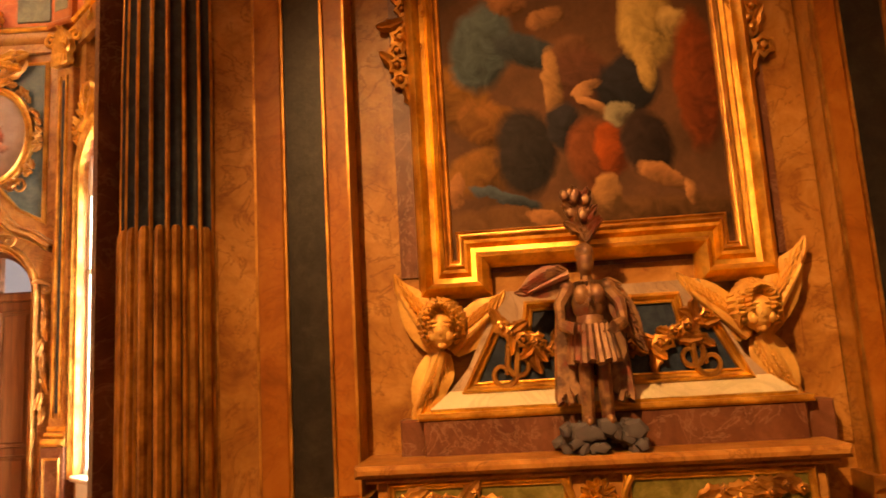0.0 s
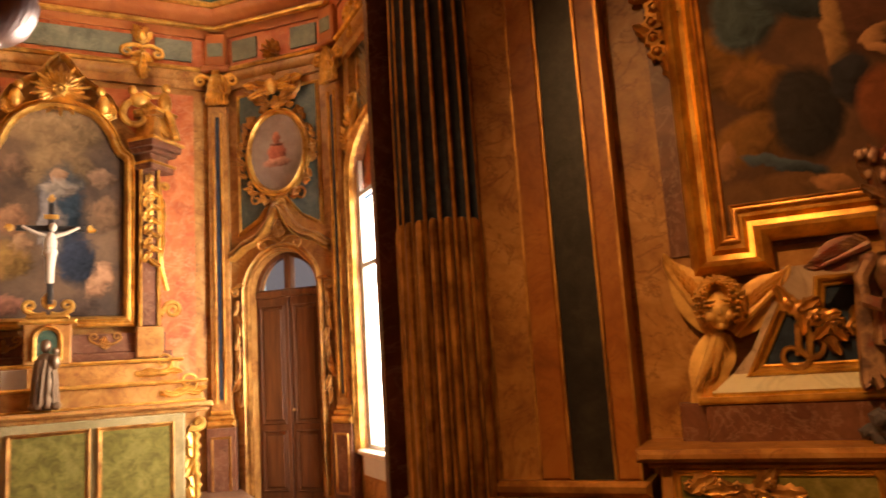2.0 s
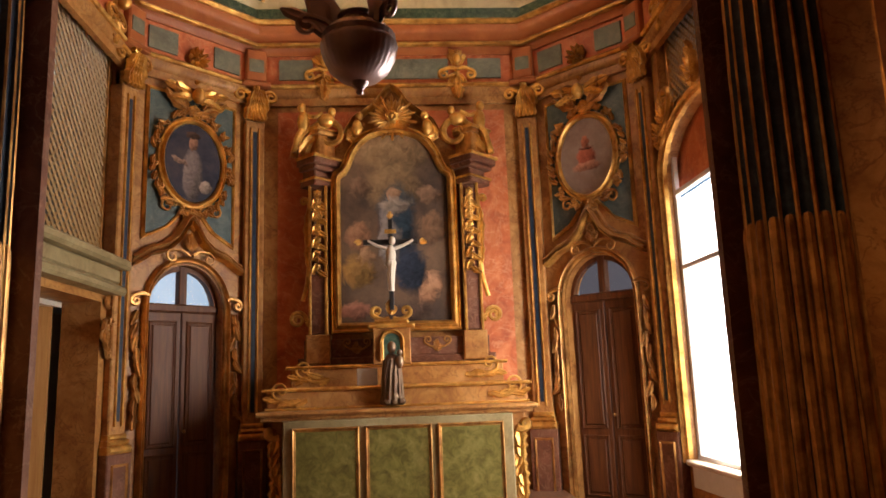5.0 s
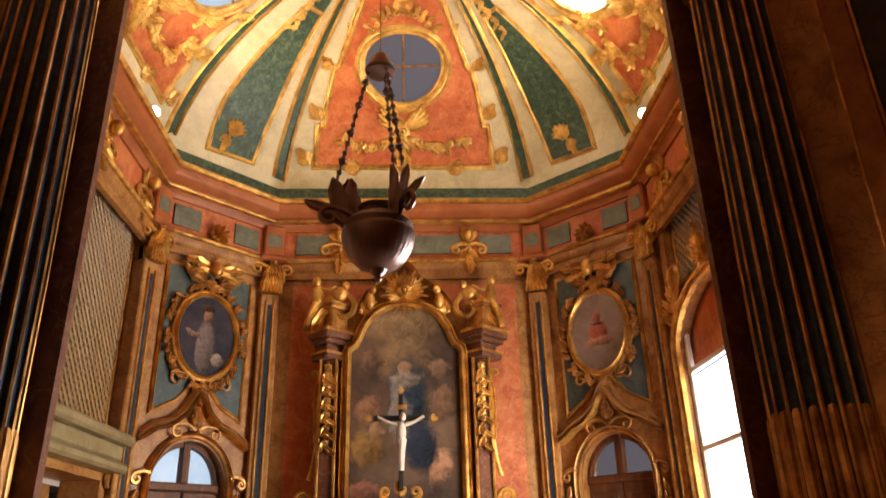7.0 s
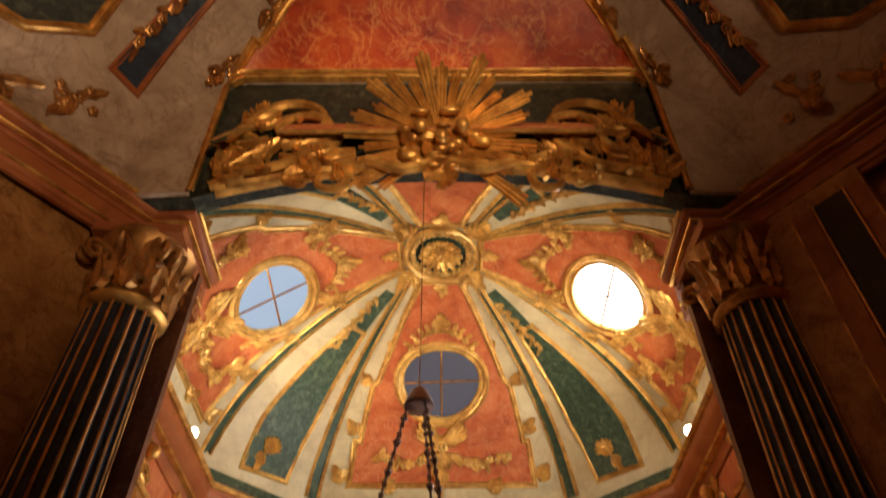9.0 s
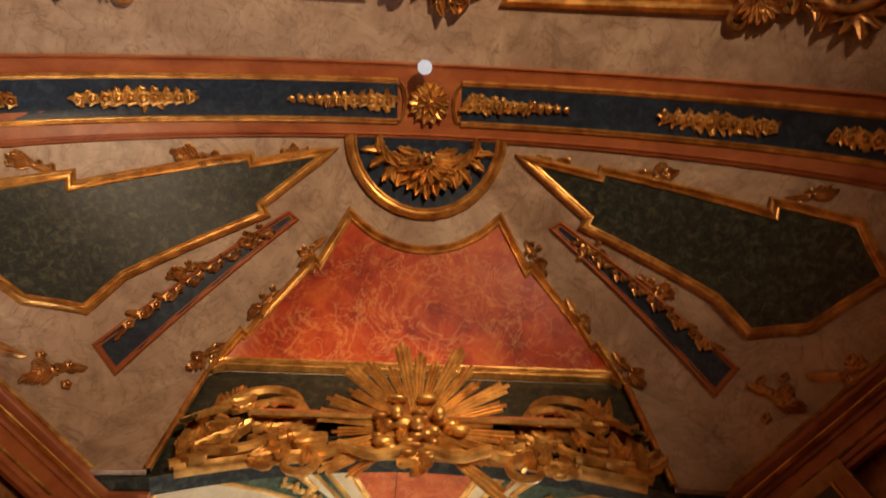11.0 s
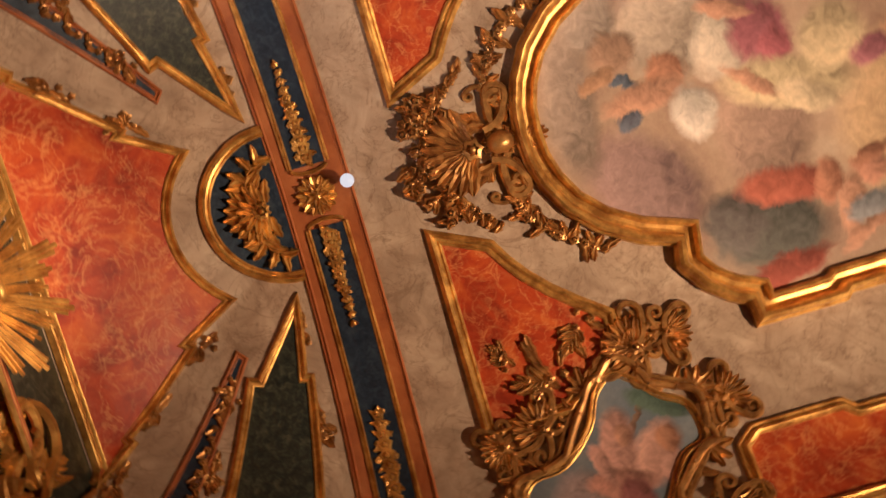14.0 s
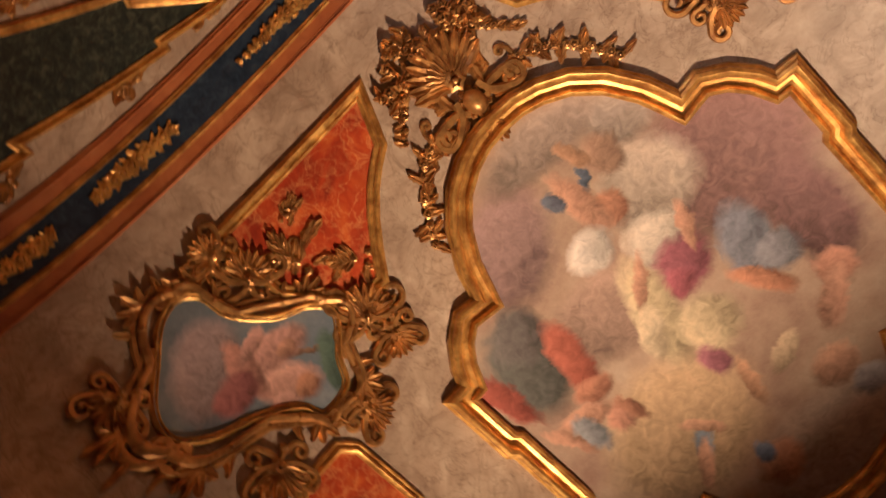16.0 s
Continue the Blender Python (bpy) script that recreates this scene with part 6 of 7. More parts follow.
    pan = [(-0.58, 3.30), (-0.30, 3.45), (0, 3.80), (0.30, 3.45), (0.58, 3.30), (0.58, 5.12), (-0.58, 5.12)]
    part("field", wall_panel(pan, -0.02, 0.02), BLUEGREY, w, smooth=False)
    part("edge", wall_moulding(pan, 0.02, 0.04, True, 0.01), GOLD, w)
    ov = thing("oval_painting", oval_label, "painting", m, "oval paintings")
    e = [(0.42 * math.cos(radians(a)), 4.28 + 0.54 * math.sin(radians(a))) for a in range(0, 360, 10)]
    part("canvas", wall_panel(e, -0.05, -0.02), oval, ov)
    part("frame", wall_moulding(e, 0.045, 0.08, True, 0.03), GOLD, ov)
    o = Shape(raised(0.04))
    for a in range(0, 360, 9):
        u, v = 0.49 * math.cos(radians(a)), 4.28 + 0.61 * math.sin(radians(a))
        o.leaf(u, v, radians(a) + RND.choice((-1, 1)) * 1.0, 0.13, 0.07, 0.06, RND.uniform(-1, 1))
        if a % 27 == 0:
            o.flower(u, v, 0.04, 0.06)
    o.acanthus(0, 3.68, -math.pi / 2, 0.26, RND, n=7)
    for s in (-1, 1):
        o.scroll(s * 0.1, 3.7, (0.4 if s > 0 else math.pi - 0.4), 0.2, 1.2, -s, 0.02)
        o.leaf(s * 0.1, 4.95, (0.25 if s > 0 else math.pi - 0.25), 0.34, 0.14, 0.1, s)
        o.leaf(s * 0.1, 4.98, (0.7 if s > 0 else math.pi - 0.7), 0.3, 0.12, 0.1, s)
    part("wreath", o, OLDGOLD, ov, "carved gilded wreath")
    o = Shape(raised(0.05))
    o.egg((0, 5.12, 0.1), (0.08, 0.11, 0.09), 10, 8)
    o.acanthus(0, 5.0, -math.pi / 2, 0.2, RND)
    for s in (-1, 1):
        o.leaf(s * 0.05, 5.15, (0.4 if s > 0 else math.pi - 0.4), 0.36, 0.16, 0.1, -s)
        o.leaf(s * 0.05, 5.1, (0.0 if s > 0 else math.pi), 0.3, 0.14, 0.1, -s)
    o.rosette(0, 5.62, 0.14, 0.12, 10)
    o.acanthus(0, 5.45, -math.pi / 2, 0.16, RND)
    solo("crest", o, GOLD, "gilded winged crest over the oval painting", "carving", "oval crests", at=m)
    for s in (-1, 1):
        o = Shape(raised(0.05))
        solo("frieze_panel", wall_panel([(s * 0.25, 5.6), (s * 0.62, 5.6), (s * 0.62, 5.88), (s * 0.25, 5.88)], -0.075, -0.04), FRIEZE, "grey-green marbled frieze panel", "panel", "frieze panels", "structure", at=m, smooth=False)


bay(BAYS[0], OVAL_R, True, "closed dark panelled double door with a fanlight", "oval painting with a red heart shape in a gilded wreath")
bay(BAYS[1], OVAL_L, False, "closed dark panelled double door with a bright fanlight", "dark oval portrait in a gilded wreath")

# frieze of the altar wall
solo("frieze_panel", wall_panel([(-0.78, 5.6), (0.78, 5.6), (0.78, 5.88), (-0.78, 5.88)], -0.08, -0.04), FRIEZE, "long grey-green marbled frieze panel", "panel", "frieze panels", "structure", at=ALTAR, smooth=False)
for s in (-1, 1):
    solo("frieze_panel", wall_panel([(s * 1.05, 5.6), (s * 1.5, 5.6), (s * 1.5, 5.88), (s * 1.05, 5.88)], -0.08, -0.04), FRIEZE, "grey-green marbled frieze panel", "panel", "frieze panels", "structure", at=ALTAR, smooth=False)
    o = Shape(raised(0.06))
    o.acanthus(s * 0.9, 5.80, math.pi / 2, 0.30, RND, n=7)
    o.egg((s * 0.9, 5.84, 0.1), (0.06, 0.08, 0.07), 10, 8)
    o.acanthus(s * 0.9, 5.66, -math.pi / 2, 0.30, RND, n=5)
    o.scroll(s * 0.9, 5.72, 0, 0.18, 1.2, -1, 0.03)
    o.scroll(s * 0.9, 5.72, math.pi, 0.18, 1.2, 1, 0.03)
    o.leaf(s * 0.9, 5.58, -math.pi / 2, 0.32, 0.16, 0.14, 0)
    solo("frieze_bracket", o, GOLD, "carved gilded bracket on the frieze", "carving", "frieze brackets", at=ALTAR)
for m, xs in ((WIN, (-7.3, -6.2)), (TRI, (7.6, 6.4))):
    for x in xs:
        o = Shape(raised(0.06))
        o.acanthus(x, 5.80, math.pi / 2, 0.32, RND, n=7)
        o.acanthus(x, 5.66, -math.pi / 2, 0.34, RND, n=5)
        o.egg((x, 5.84, 0.1), (0.07, 0.09, 0.08), 10, 8)
        o.scroll(x, 5.72, 0, 0.18, 1.2, -1, 0.03)
        o.scroll(x, 5.72, math.pi, 0.18, 1.2, 1, 0.03)
        solo("frieze_bracket", o, GOLD, "carved gilded bracket on the frieze", "carving", "frieze brackets", at=m)

# high altar ------------------------------------------------------------------
solo("red_field", wall_panel([(-1.52, 0.3), (1.52, 0.3), (1.52, 5.16), (-1.52, 5.16)], -0.015, 0.02), ROSE, "orange-red marbled field behind the retable", "panel", kind="structure", at=ALTAR, smooth=False)
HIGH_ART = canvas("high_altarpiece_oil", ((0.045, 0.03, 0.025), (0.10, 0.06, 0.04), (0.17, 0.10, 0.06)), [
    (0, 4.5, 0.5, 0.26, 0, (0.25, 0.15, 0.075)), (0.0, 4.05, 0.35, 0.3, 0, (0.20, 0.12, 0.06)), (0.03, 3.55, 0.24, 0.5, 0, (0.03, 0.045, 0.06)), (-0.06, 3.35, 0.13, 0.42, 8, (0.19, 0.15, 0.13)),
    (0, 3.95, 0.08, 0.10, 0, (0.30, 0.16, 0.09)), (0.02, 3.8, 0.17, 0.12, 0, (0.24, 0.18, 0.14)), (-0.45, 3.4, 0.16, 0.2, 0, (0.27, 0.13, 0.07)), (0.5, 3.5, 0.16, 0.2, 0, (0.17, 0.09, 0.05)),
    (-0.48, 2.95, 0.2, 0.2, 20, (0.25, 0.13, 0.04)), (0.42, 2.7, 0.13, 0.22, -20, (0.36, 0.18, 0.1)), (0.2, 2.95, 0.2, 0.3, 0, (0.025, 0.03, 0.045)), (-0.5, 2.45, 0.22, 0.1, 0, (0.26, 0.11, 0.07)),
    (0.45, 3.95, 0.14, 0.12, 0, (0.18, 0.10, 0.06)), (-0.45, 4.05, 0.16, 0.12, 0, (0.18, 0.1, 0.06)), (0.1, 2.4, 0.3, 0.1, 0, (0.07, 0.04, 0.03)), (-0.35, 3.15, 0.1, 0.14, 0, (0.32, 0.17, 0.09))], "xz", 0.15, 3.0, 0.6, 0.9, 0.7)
ret = thing("retable", "gilded baroque retable with arched painting and broken pediment", "retable", ALTAR)
half_o = [(0.755, 2.24), (0.755, 4.16), (0.735, 4.22), (0.66, 4.27), (0.61, 4.36), (0.56, 4.50), (0.47, 4.64), (0.34, 4.75), (0.18, 4.81), (0.0, 4.83)]
loop = half_o + [(-x, z) for x, z in reversed(half_o)][1:]
part("canvas", wall_panel(loop, -0.20, -0.05), HIGH_ART, ret, "dark oil painting of a robed shape among clouds", smooth=False)
part("frame", wall_moulding(loop, 0.065, 0.12, True, 0.18), GOLD, ret)
part("back_board", wall_panel([(-1.0, 1.8), (1.0, 1.8), (1.0, 4.4), (0.62, 4.75), (0.3, 5.15), (0, 5.42), (-0.3, 5.15), (-0.62, 4.75), (-1.0, 4.4)], -0.10, 0.0), OCHRE, ret, smooth=False)
part("base", Shape().bevel_box(-1.22, 1.22, -0.30, 0, 1.78, 1.88, 0.02).bevel_box(-1.15, 1.15, -0.26, 0, 1.88, 2.10, 0.01), BROWNRED, ret, "brown-red marbled base")
for s in (-1, 1):
    cx = s * 0.97
    part("pedestal", Shape().bevel_box(cx - 0.15, cx + 0.15, -0.36, 0, 1.80, 2.16, 0.015), OCHRE, ret)
    part("pilaster", Shape().bevel_box(cx - 0.11, cx + 0.11, -0.28, 0, 2.16, 4.06, 0.02), BROWNRED, ret, "brown marbled pilaster")
    for e in (-0.10, 0.10):
        part("gilt_edge", Shape().bevel_box(cx + e - 0.018, cx + e + 0.018, -0.31, -0.2, 2.16, 4.06, 0.008), GOLD, ret)
    o = Shape(raised(0.29))
    for i in range(12):
        o.flower(cx, 3.95 - 0.085 * i, 0.06 - 0.002 * i, 0.06)
        o.leaf(cx, 3.9 - 0.085 * i, -math.pi / 2 + (0.7 if i % 2 else -0.7), 0.15, 0.08, 0.06, 1)
    o.acanthus(cx, 3.85, -math.pi / 2, 0.22, RND)
    part("garland", o, GOLD, ret, "carved gilded drop of fruit")
    o = Shape(raised(0.2))
    o.tube([(s * (1.09 + 0.0022 * i * i), 3.1 - 0.085 * i, 0.03) for i in range(7)], 0.028, 8)
    o.scroll(s * 1.13, 2.30, math.pi / 2, 0.24, 1.7, -s, 0.034, 0.25)
    o.scroll(s * 1.10, 3.75, math.pi / 2, 0.12, 1.2, -s, 0.03)
    o.leaf(s * 1.10, 3.75, -math.pi / 2, 0.5, 0.12, 0.08, 0)
    o.leaf(s * 1.10, 3.4, -math.pi / 2, 0.4, 0.10, 0.07, 0)
    part("side_scroll", o, GOLD, ret, "carved gilded side volute")
    a, b = sorted((s * 0.72, s * 1.26))
    blk = Shape()
    for i, (e, z0, z1) in enumerate(((0.0, 4.06, 4.14), (-0.06, 4.14, 4.27), (0.03, 4.27, 4.33), (0.08, 4.33, 4.42))):
        blk.bevel_box(a - e, b + e, -0.36 - e, 0, z0, z1, 0.02)
    centre = Matrix.Translation(((a + b) / 2, -0.12, 0))
    turned = centre @ Matrix.Rotation(radians(45), 4, "Z") @ Matrix.Diagonal((0.74, 0.84, 1, 1)) @ centre.inverted()
    part("entablature", blk, BROWNRED, ret, "dark brown marbled entablature block").matrix_local = turned
    part("entablature_gilt", Shape().bevel_box(a - 0.1, b + 0.1, -0.48, 0, 4.405, 4.445, 0.015).bevel_box(a - 0.02, b + 0.02, -0.385, 0, 4.13, 4.16, 0.01), GOLD, ret).matrix_local = turned
    ped = Shape()
    ped.bevel_box(a + 0.1, b - 0.06, -0.34, 0, 4.44, 4.74, 0.02)
    ped.bevel_box(a + 0.04, b - 0.0, -0.40, 0, 4.74, 4.80, 0.02)
    part("attic_block", ped, OLDGOLD, ret).matrix_local = turned
    part("attic_gilt", Shape().bevel_box(a + 0.02, b + 0.02, -0.42, 0, 4.795, 4.83, 0.012), GOLD, ret).matrix_local = turned
    o = Shape(raised(0.2))
    o.scroll(s * 1.28, 4.46, math.pi / 2 + s * 0.6, 0.5, 1.2, s, 0.055)
    o.leaf(s * 1.2, 4.5, math.pi / 2 + s * 0.5, 0.45, 0.2, 0.12, s)
    part("pediment_volute", o, GOLD, ret, "carved gilded pediment volute")
    o = Shape(raised(0.25))
    o.egg((s * 1.15, 4.93, 0), (0.085, 0.16, 0.08), 10, 8)
    o.egg((s * 1.17, 5.12, 0.02), (0.06, 0.07, 0.06), 10, 8)
    o.tube([(s * 1.15, 4.85, 0), (s * 1.22, 4.68, 0.1), (s * 1.26, 4.5, 0.08)], 0.05, 8, 0.7)
    o.tube([(s * 1.12, 5.02, 0), (s * 1.0, 4.98, 0.06), (s * 0.9, 5.04, 0.05)], 0.035, 8, 0.7)
    o.egg((s * 0.86, 4.95, 0), (0.12, 0.1, 0.08), 10, 8)
    o.egg((s * 0.78, 5.06, 0.02), (0.055, 0.065, 0.06), 10, 8)
    solo("gilded_figure", o, GOLD, "small gilded figure seated on the pediment", "statue", "pediment figures", at=ALTAR)
    crest = [(s * 0.62, 4.80), (s * 0.52, 4.98), (s * 0.36, 5.10), (s * 0.20, 5.22), (s * 0.08, 5.40), (0, 5.46)]
    part("crest_moulding", wall_moulding(crest, 0.04, 0.16, False, 0.08), GOLD, ret)
    o = Shape(raised(0.2))
    o.egg((s * 0.46, 4.85, 0.04), (0.07, 0.12, 0.07), 10, 8)
    o.egg((s * 0.43, 5.0, 0.06), (0.055, 0.06, 0.055), 10, 8)
    o.acanthus(s * 0.58, 4.72, math.pi / 2 + s, 0.24, RND)
    part("crest_carving", o, GOLD, ret)
for s in (-1, 1):
    o = Shape(raised(0.262))
    for q in (-1, 1):
        o.scroll(s * 0.5, 1.98, 0.2 if q > 0 else math.pi - 0.2, 0.13, 1.3, q, 0.014)
    o.acanthus(s * 0.5, 1.93, math.pi / 2, 0.14, RND)
    part("base_carving", o, OLDGOLD, ret, "carved gilded spray")
sun = Shape(raised(0.22))
for i in range(28):
    a = 2 * math.pi * i / 28
    sun.leaf(0.0 + 0.06 * math.cos(a), 4.98 + 0.06 * math.sin(a), a, 0.27 if i % 2 else 0.2, 0.05, 0.06, 0)
sun.flower(0, 4.98, 0.11, 0.12, 8)
part("sunburst", sun, GOLD, ret, "gilded sunburst")

grad = thing("gradine", "two stepped ochre shelves with carved gilded ends", "altar shelf", ALTAR)
for z0, z1, hw, y0 in ((1.30, 1.49, 1.46, -1.05), (1.52, 1.74, 1.24, -0.75)):
    part("step", Shape().bevel_box(-hw, hw, y0, 0, z0, z1, 0.012), OCHRE, grad, "ochre marbled step")
    part("step_edge", Shape().bevel_box(-hw - 0.05, hw + 0.05, y0 - 0.05, 0, z1, z1 + 0.035, 0.015), GOLD, grad)
    part("step_edge", Shape().bevel_box(-hw - 0.02, hw + 0.02, y0 - 0.02, 0, z0 - 0.02, z0 + 0.012, 0.012), GOLD, grad)
    for s in (-1, 1):
        o = Shape(raised(-y0))
        o.scroll(s * (hw - 0.42), (z0 + z1) / 2, 0 if s > 0 else math.pi, 0.26, 1.2, s, 0.018)
        for i in range(6):
            o.leaf(s * (hw - 0.45 + 0.07 * i), (z0 + z1) / 2, RND.uniform(-0.6, 0.6) + (0 if s > 0 else math.pi), 0.14, 0.07, 0.03, RND.uniform(-1, 1))
        part("carving", o, GOLD, grad, "carved gilded scroll")
solo("predella", Shape().bevel_box(-2.0, 2.0, -2.1, 0, 0, 0.18, 0.02), FLOORWOOD, "dark wooden altar step", "step", at=ALTAR, smooth=False)
tab = thing("high_altar", "cream altar table with three olive marbled front panels", "altar", ALTAR)
part("body", Shape().box(-1.10, 1.10, -1.42, 0, 0.18, 1.2), FRONTAL, tab, smooth=False)
part("top", Shape().bevel_box(-1.5, 1.5, -1.48, 0, 1.235, 1.285, 0.02).bevel_box(-1.45, 1.45, -1.44, 0, 1.19, 1.235, 0.01), OCHRE, tab)
part("front", Shape().bevel_box(-1.22, 1.22, -1.46, -1.40, 0.18, 1.19, 0.012), FRONTAL, tab, "grey-cream painted frontal frame", smooth=False)
for i in (-1, 0, 1):
    cx = 0.765 * i
    part("panel", Shape().box(cx - 0.32, cx + 0.32, -1.475, -1.44, 0.32, 1.08), OLIVE, tab, "olive marbled panel", smooth=False)
    part("panel_frame", wall_moulding([(cx - 0.33, 0.31), (cx - 0.33, 1.09), (cx + 0.33, 1.09), (cx + 0.33, 0.31)], 0.022, 0.03, True, 1.46), OLDGOLD, tab)
for s in (-1, 1):
    o = Shape(raised(1.22))
    o.scroll(s * 1.28, 1.02, 0 if s > 0 else math.pi, 0.10, 1.3, s, 0.05)
    o.scroll(s * 1.26, 0.42, -math.pi / 2, 0.12, 1.2, -s, 0.045)
    for i in range(8):
        o.leaf(s * 1.31, 1.05 - 0.1 * i, -math.pi / 2, 0.24, 0.16, 0.10, RND.uniform(-1, 1))
    part("console", o, GOLD, tab, "carved gilded corner console")
    part("console_core", Shape().bevel_box(*sorted((s * 1.18, s * 1.38)), -1.26, -0.2, 0.18, 1.19, 0.02), OCHRE, tab)

tb = thing("tabernacle", "small gilded tabernacle with an arched niche", "tabernacle", ALTAR @ Matrix.Translation((-0.06, -0.72, 0)))
part("body", Shape().bevel_box(-0.22, 0.22, -0.14, 0.3, 1.76, 2.18, 0.012), OCHRE, tb)
part("niche", wall_panel([(-0.1, 1.82)] + [(-0.1 * math.cos(radians(a)), 2.02 + 0.1 * math.sin(radians(a))) for a in range(0, 181, 15)] + [(0.1, 1.82)], -0.15, -0.12), GREEN, tb)
part("niche_frame", wall_moulding([(-0.12, 1.8)] + [(-0.12 * math.cos(radians(a)), 2.02 + 0.12 * math.sin(radians(a))) for a in range(0, 181, 15)] + [(0.12, 1.8)], 0.025, 0.04, False, 0.14), GOLD, tb)
part("cornice", Shape().bevel_box(-0.27, 0.27, -0.19, 0.3, 2.18, 2.23, 0.02).bevel_box(-0.2, 0.2, -0.12, 0.3, 2.23, 2.28, 0.02), GOLD, tb)
o = Shape(raised(0.0))
o.acanthus(0, 2.36, math.pi / 2, 0.16, RND)
o.scroll(0.02, 2.30, 0.1, 0.16, 1.2, 1, 0.03)
o.scroll(-0.02, 2.30, math.pi - 0.1, 0.16, 1.2, -1, 0.03)
part("crest", o, GOLD, tb, "carved gilded crest")
cr = thing("crucifix", "black altar crucifix with gilded tips and pale figure", "crucifix", ALTAR @ Matrix.Translation((-0.05, -0.74, 0)))
part("upright", Shape().bevel_box(-0.028, 0.028, -0.02, 0.02, 2.40, 3.50, 0.006), BLACKWOOD, cr)
part("arm", Shape().bevel_box(-0.33, 0.33, -0.022, 0.022, 3.19, 3.25, 0.006), BLACKWOOD, cr)
for u, v, a in ((0.36, 3.22, 0), (-0.36, 3.22, math.pi), (0, 3.52, math.pi / 2)):
    o = Shape(raised(0.0))
    o.acanthus(u, v, a, 0.085, RND, n=5)
    part("tip", o, GOLD, cr, "gilded leaf tip")
part("plaque", Shape().bevel_box(-0.07, 0.07, -0.03, -0.018, 3.32, 3.37, 0.003), GOLD, cr)
o = Shape(raised(0.045))
o.tube([(0, 2.62, 0), (0.0, 2.8, 0.02), (0.01, 2.95, 0.0)], 0.035, 8, 1.5)
o.egg((0, 3.05, 0), (0.062, 0.13, 0.045), 10, 8)
o.egg((0, 2.95, 0.0), (0.07, 0.06, 0.05), 10, 6)
o.egg((0.02, 3.22, 0.03), (0.04, 0.052, 0.045), 10, 8)
for s in (-1, 1):
    o.tube([(0.05 * s, 3.13, 0), (0.16 * s, 3.17, 0), (0.27 * s, 3.235, -0.02)], 0.022, 8, 0.7)
solo("crucifix_figure", o, IVORY, "pale carved figure on the altar crucifix", "statue", at=ALTAR @ Matrix.Translation((-0.05, -0.74, 0)))
o = Shape(lambda u, v, h: Vector((-0.06 + u, -1.12 - h, v)))
o.egg((0, 1.40, 0), (0.12, 0.09, 0.1), 12, 6)
o.egg((0, 1.55, 0), (0.105, 0.16, 0.09), 12, 8)
o.egg((0.0, 1.74, 0), (0.10, 0.14, 0.08), 12, 8)
o.egg((0, 1.94, 0.01), (0.052, 0.07, 0.058), 12, 8)
o.egg((0.085, 1.78, 0.06), (0.05, 0.08, 0.05), 10, 6)
o.egg((0.09, 1.88, 0.07), (0.035, 0.04, 0.04), 8, 6)
for i in range(12):
    a = 2 * math.pi * i / 12
    o.tube([(0.08 * math.cos(a), 1.8, 0.07 * math.sin(a)), (0.105 * math.cos(a + 0.2), 1.6, 0.09 * math.sin(a + 0.2)), (0.12 * math.cos(a + 0.3), 1.36, 0.1 * math.sin(a + 0.3))], 0.02, 5)
for i in range(6):
    o.egg((-0.1 + 0.04 * i, 1.345, 0.04 * (i % 2)), (0.05, 0.045, 0.07), 8, 5)
solo("altar_statuette", o, plain("bronzed_wood", (0.24, 0.15, 0.09), 0.33, 0.55, 12), "dark bronzed statuette standing on the altar", "statue", at=ALTAR)
solo("altar_card", Shape().bevel_box(-0.46, -0.23, -1.0, -0.985, 1.53, 1.72, 0.004), WHITE, "white altar card leaning on the step", "card", at=ALTAR, smooth=False)

# window and tribune ----------------------------------------------------------
w = thing("window_tall", "tall bright window with white glazing bars", "window", WIN, kind="structure")
xs = (-7.69, -5.63)
for x in xs:
    part("window_frame", Shape().bevel_box(x - 0.04, x + 0.04, 0.05, 0.10, 0.62, 4.25, 0.01), WHITE, w)
for z in (0.66, 2.68, 3.52):
    part("glazing_bar", Shape().bevel_box(-7.72, -5.6, 0.045, 0.10, z - 0.03, z + 0.03, 0.01), WHITE, w)
part("apron", Shape().bevel_box(-7.7, -5.62, -0.03, 0.05, 0.36, 0.585, 0.01), WHITE, w, "white painted panel under the sill")
part("window_sill", Shape().bevel_box(-7.75, -5.57, -0.08, 0.12, 0.58, 0.64, 0.015), IVORY, w)
solo("backdrop_window", Shape().box(-8.6, -4.9, 0.26, 0.28, 0.1, 3.55), DAYGLOW, "plain glaring daylight outside the window", "backdrop", kind="structure", at=WIN, smooth=False)
solo("pelmet", Shape().box(-8.2, -5.2, 0.14, 0.16, 3.55, 4.4), ROSE, "orange painted head of the window reveal", "trim", kind="structure", at=WIN, smooth=False)
ws = thing("window_surround", "gilded moulded surround of the tall window", "window frame", WIN)
path = [(-7.77, 0.6), (-7.77, 3.75)] + [(-6.66 - 1.11 * math.cos(radians(a)), 3.75 + 0.6 * math.sin(radians(a))) for a in range(12, 180, 12)] + [(-5.55, 3.75), (-5.55, 0.6)]
part("moulding", wall_moulding(path, 0.05, 0.09), GOLD, ws)
o = Shape(raised(0.04))
o.acanthus(-7.5, 4.3, math.pi / 2, 0.35, RND)
o.acanthus(-7.72, 4.1, math.pi / 2 + 0.4, 0.3, RND)
o.acanthus(-6.66, 4.42, math.pi / 2, 0.42, RND)
o.scroll(-7.6, 4.2, 0.6, 0.35, 1.2, 1, 0.045)
part("carving", o, GOLD, ws, "carved gilded leaves")


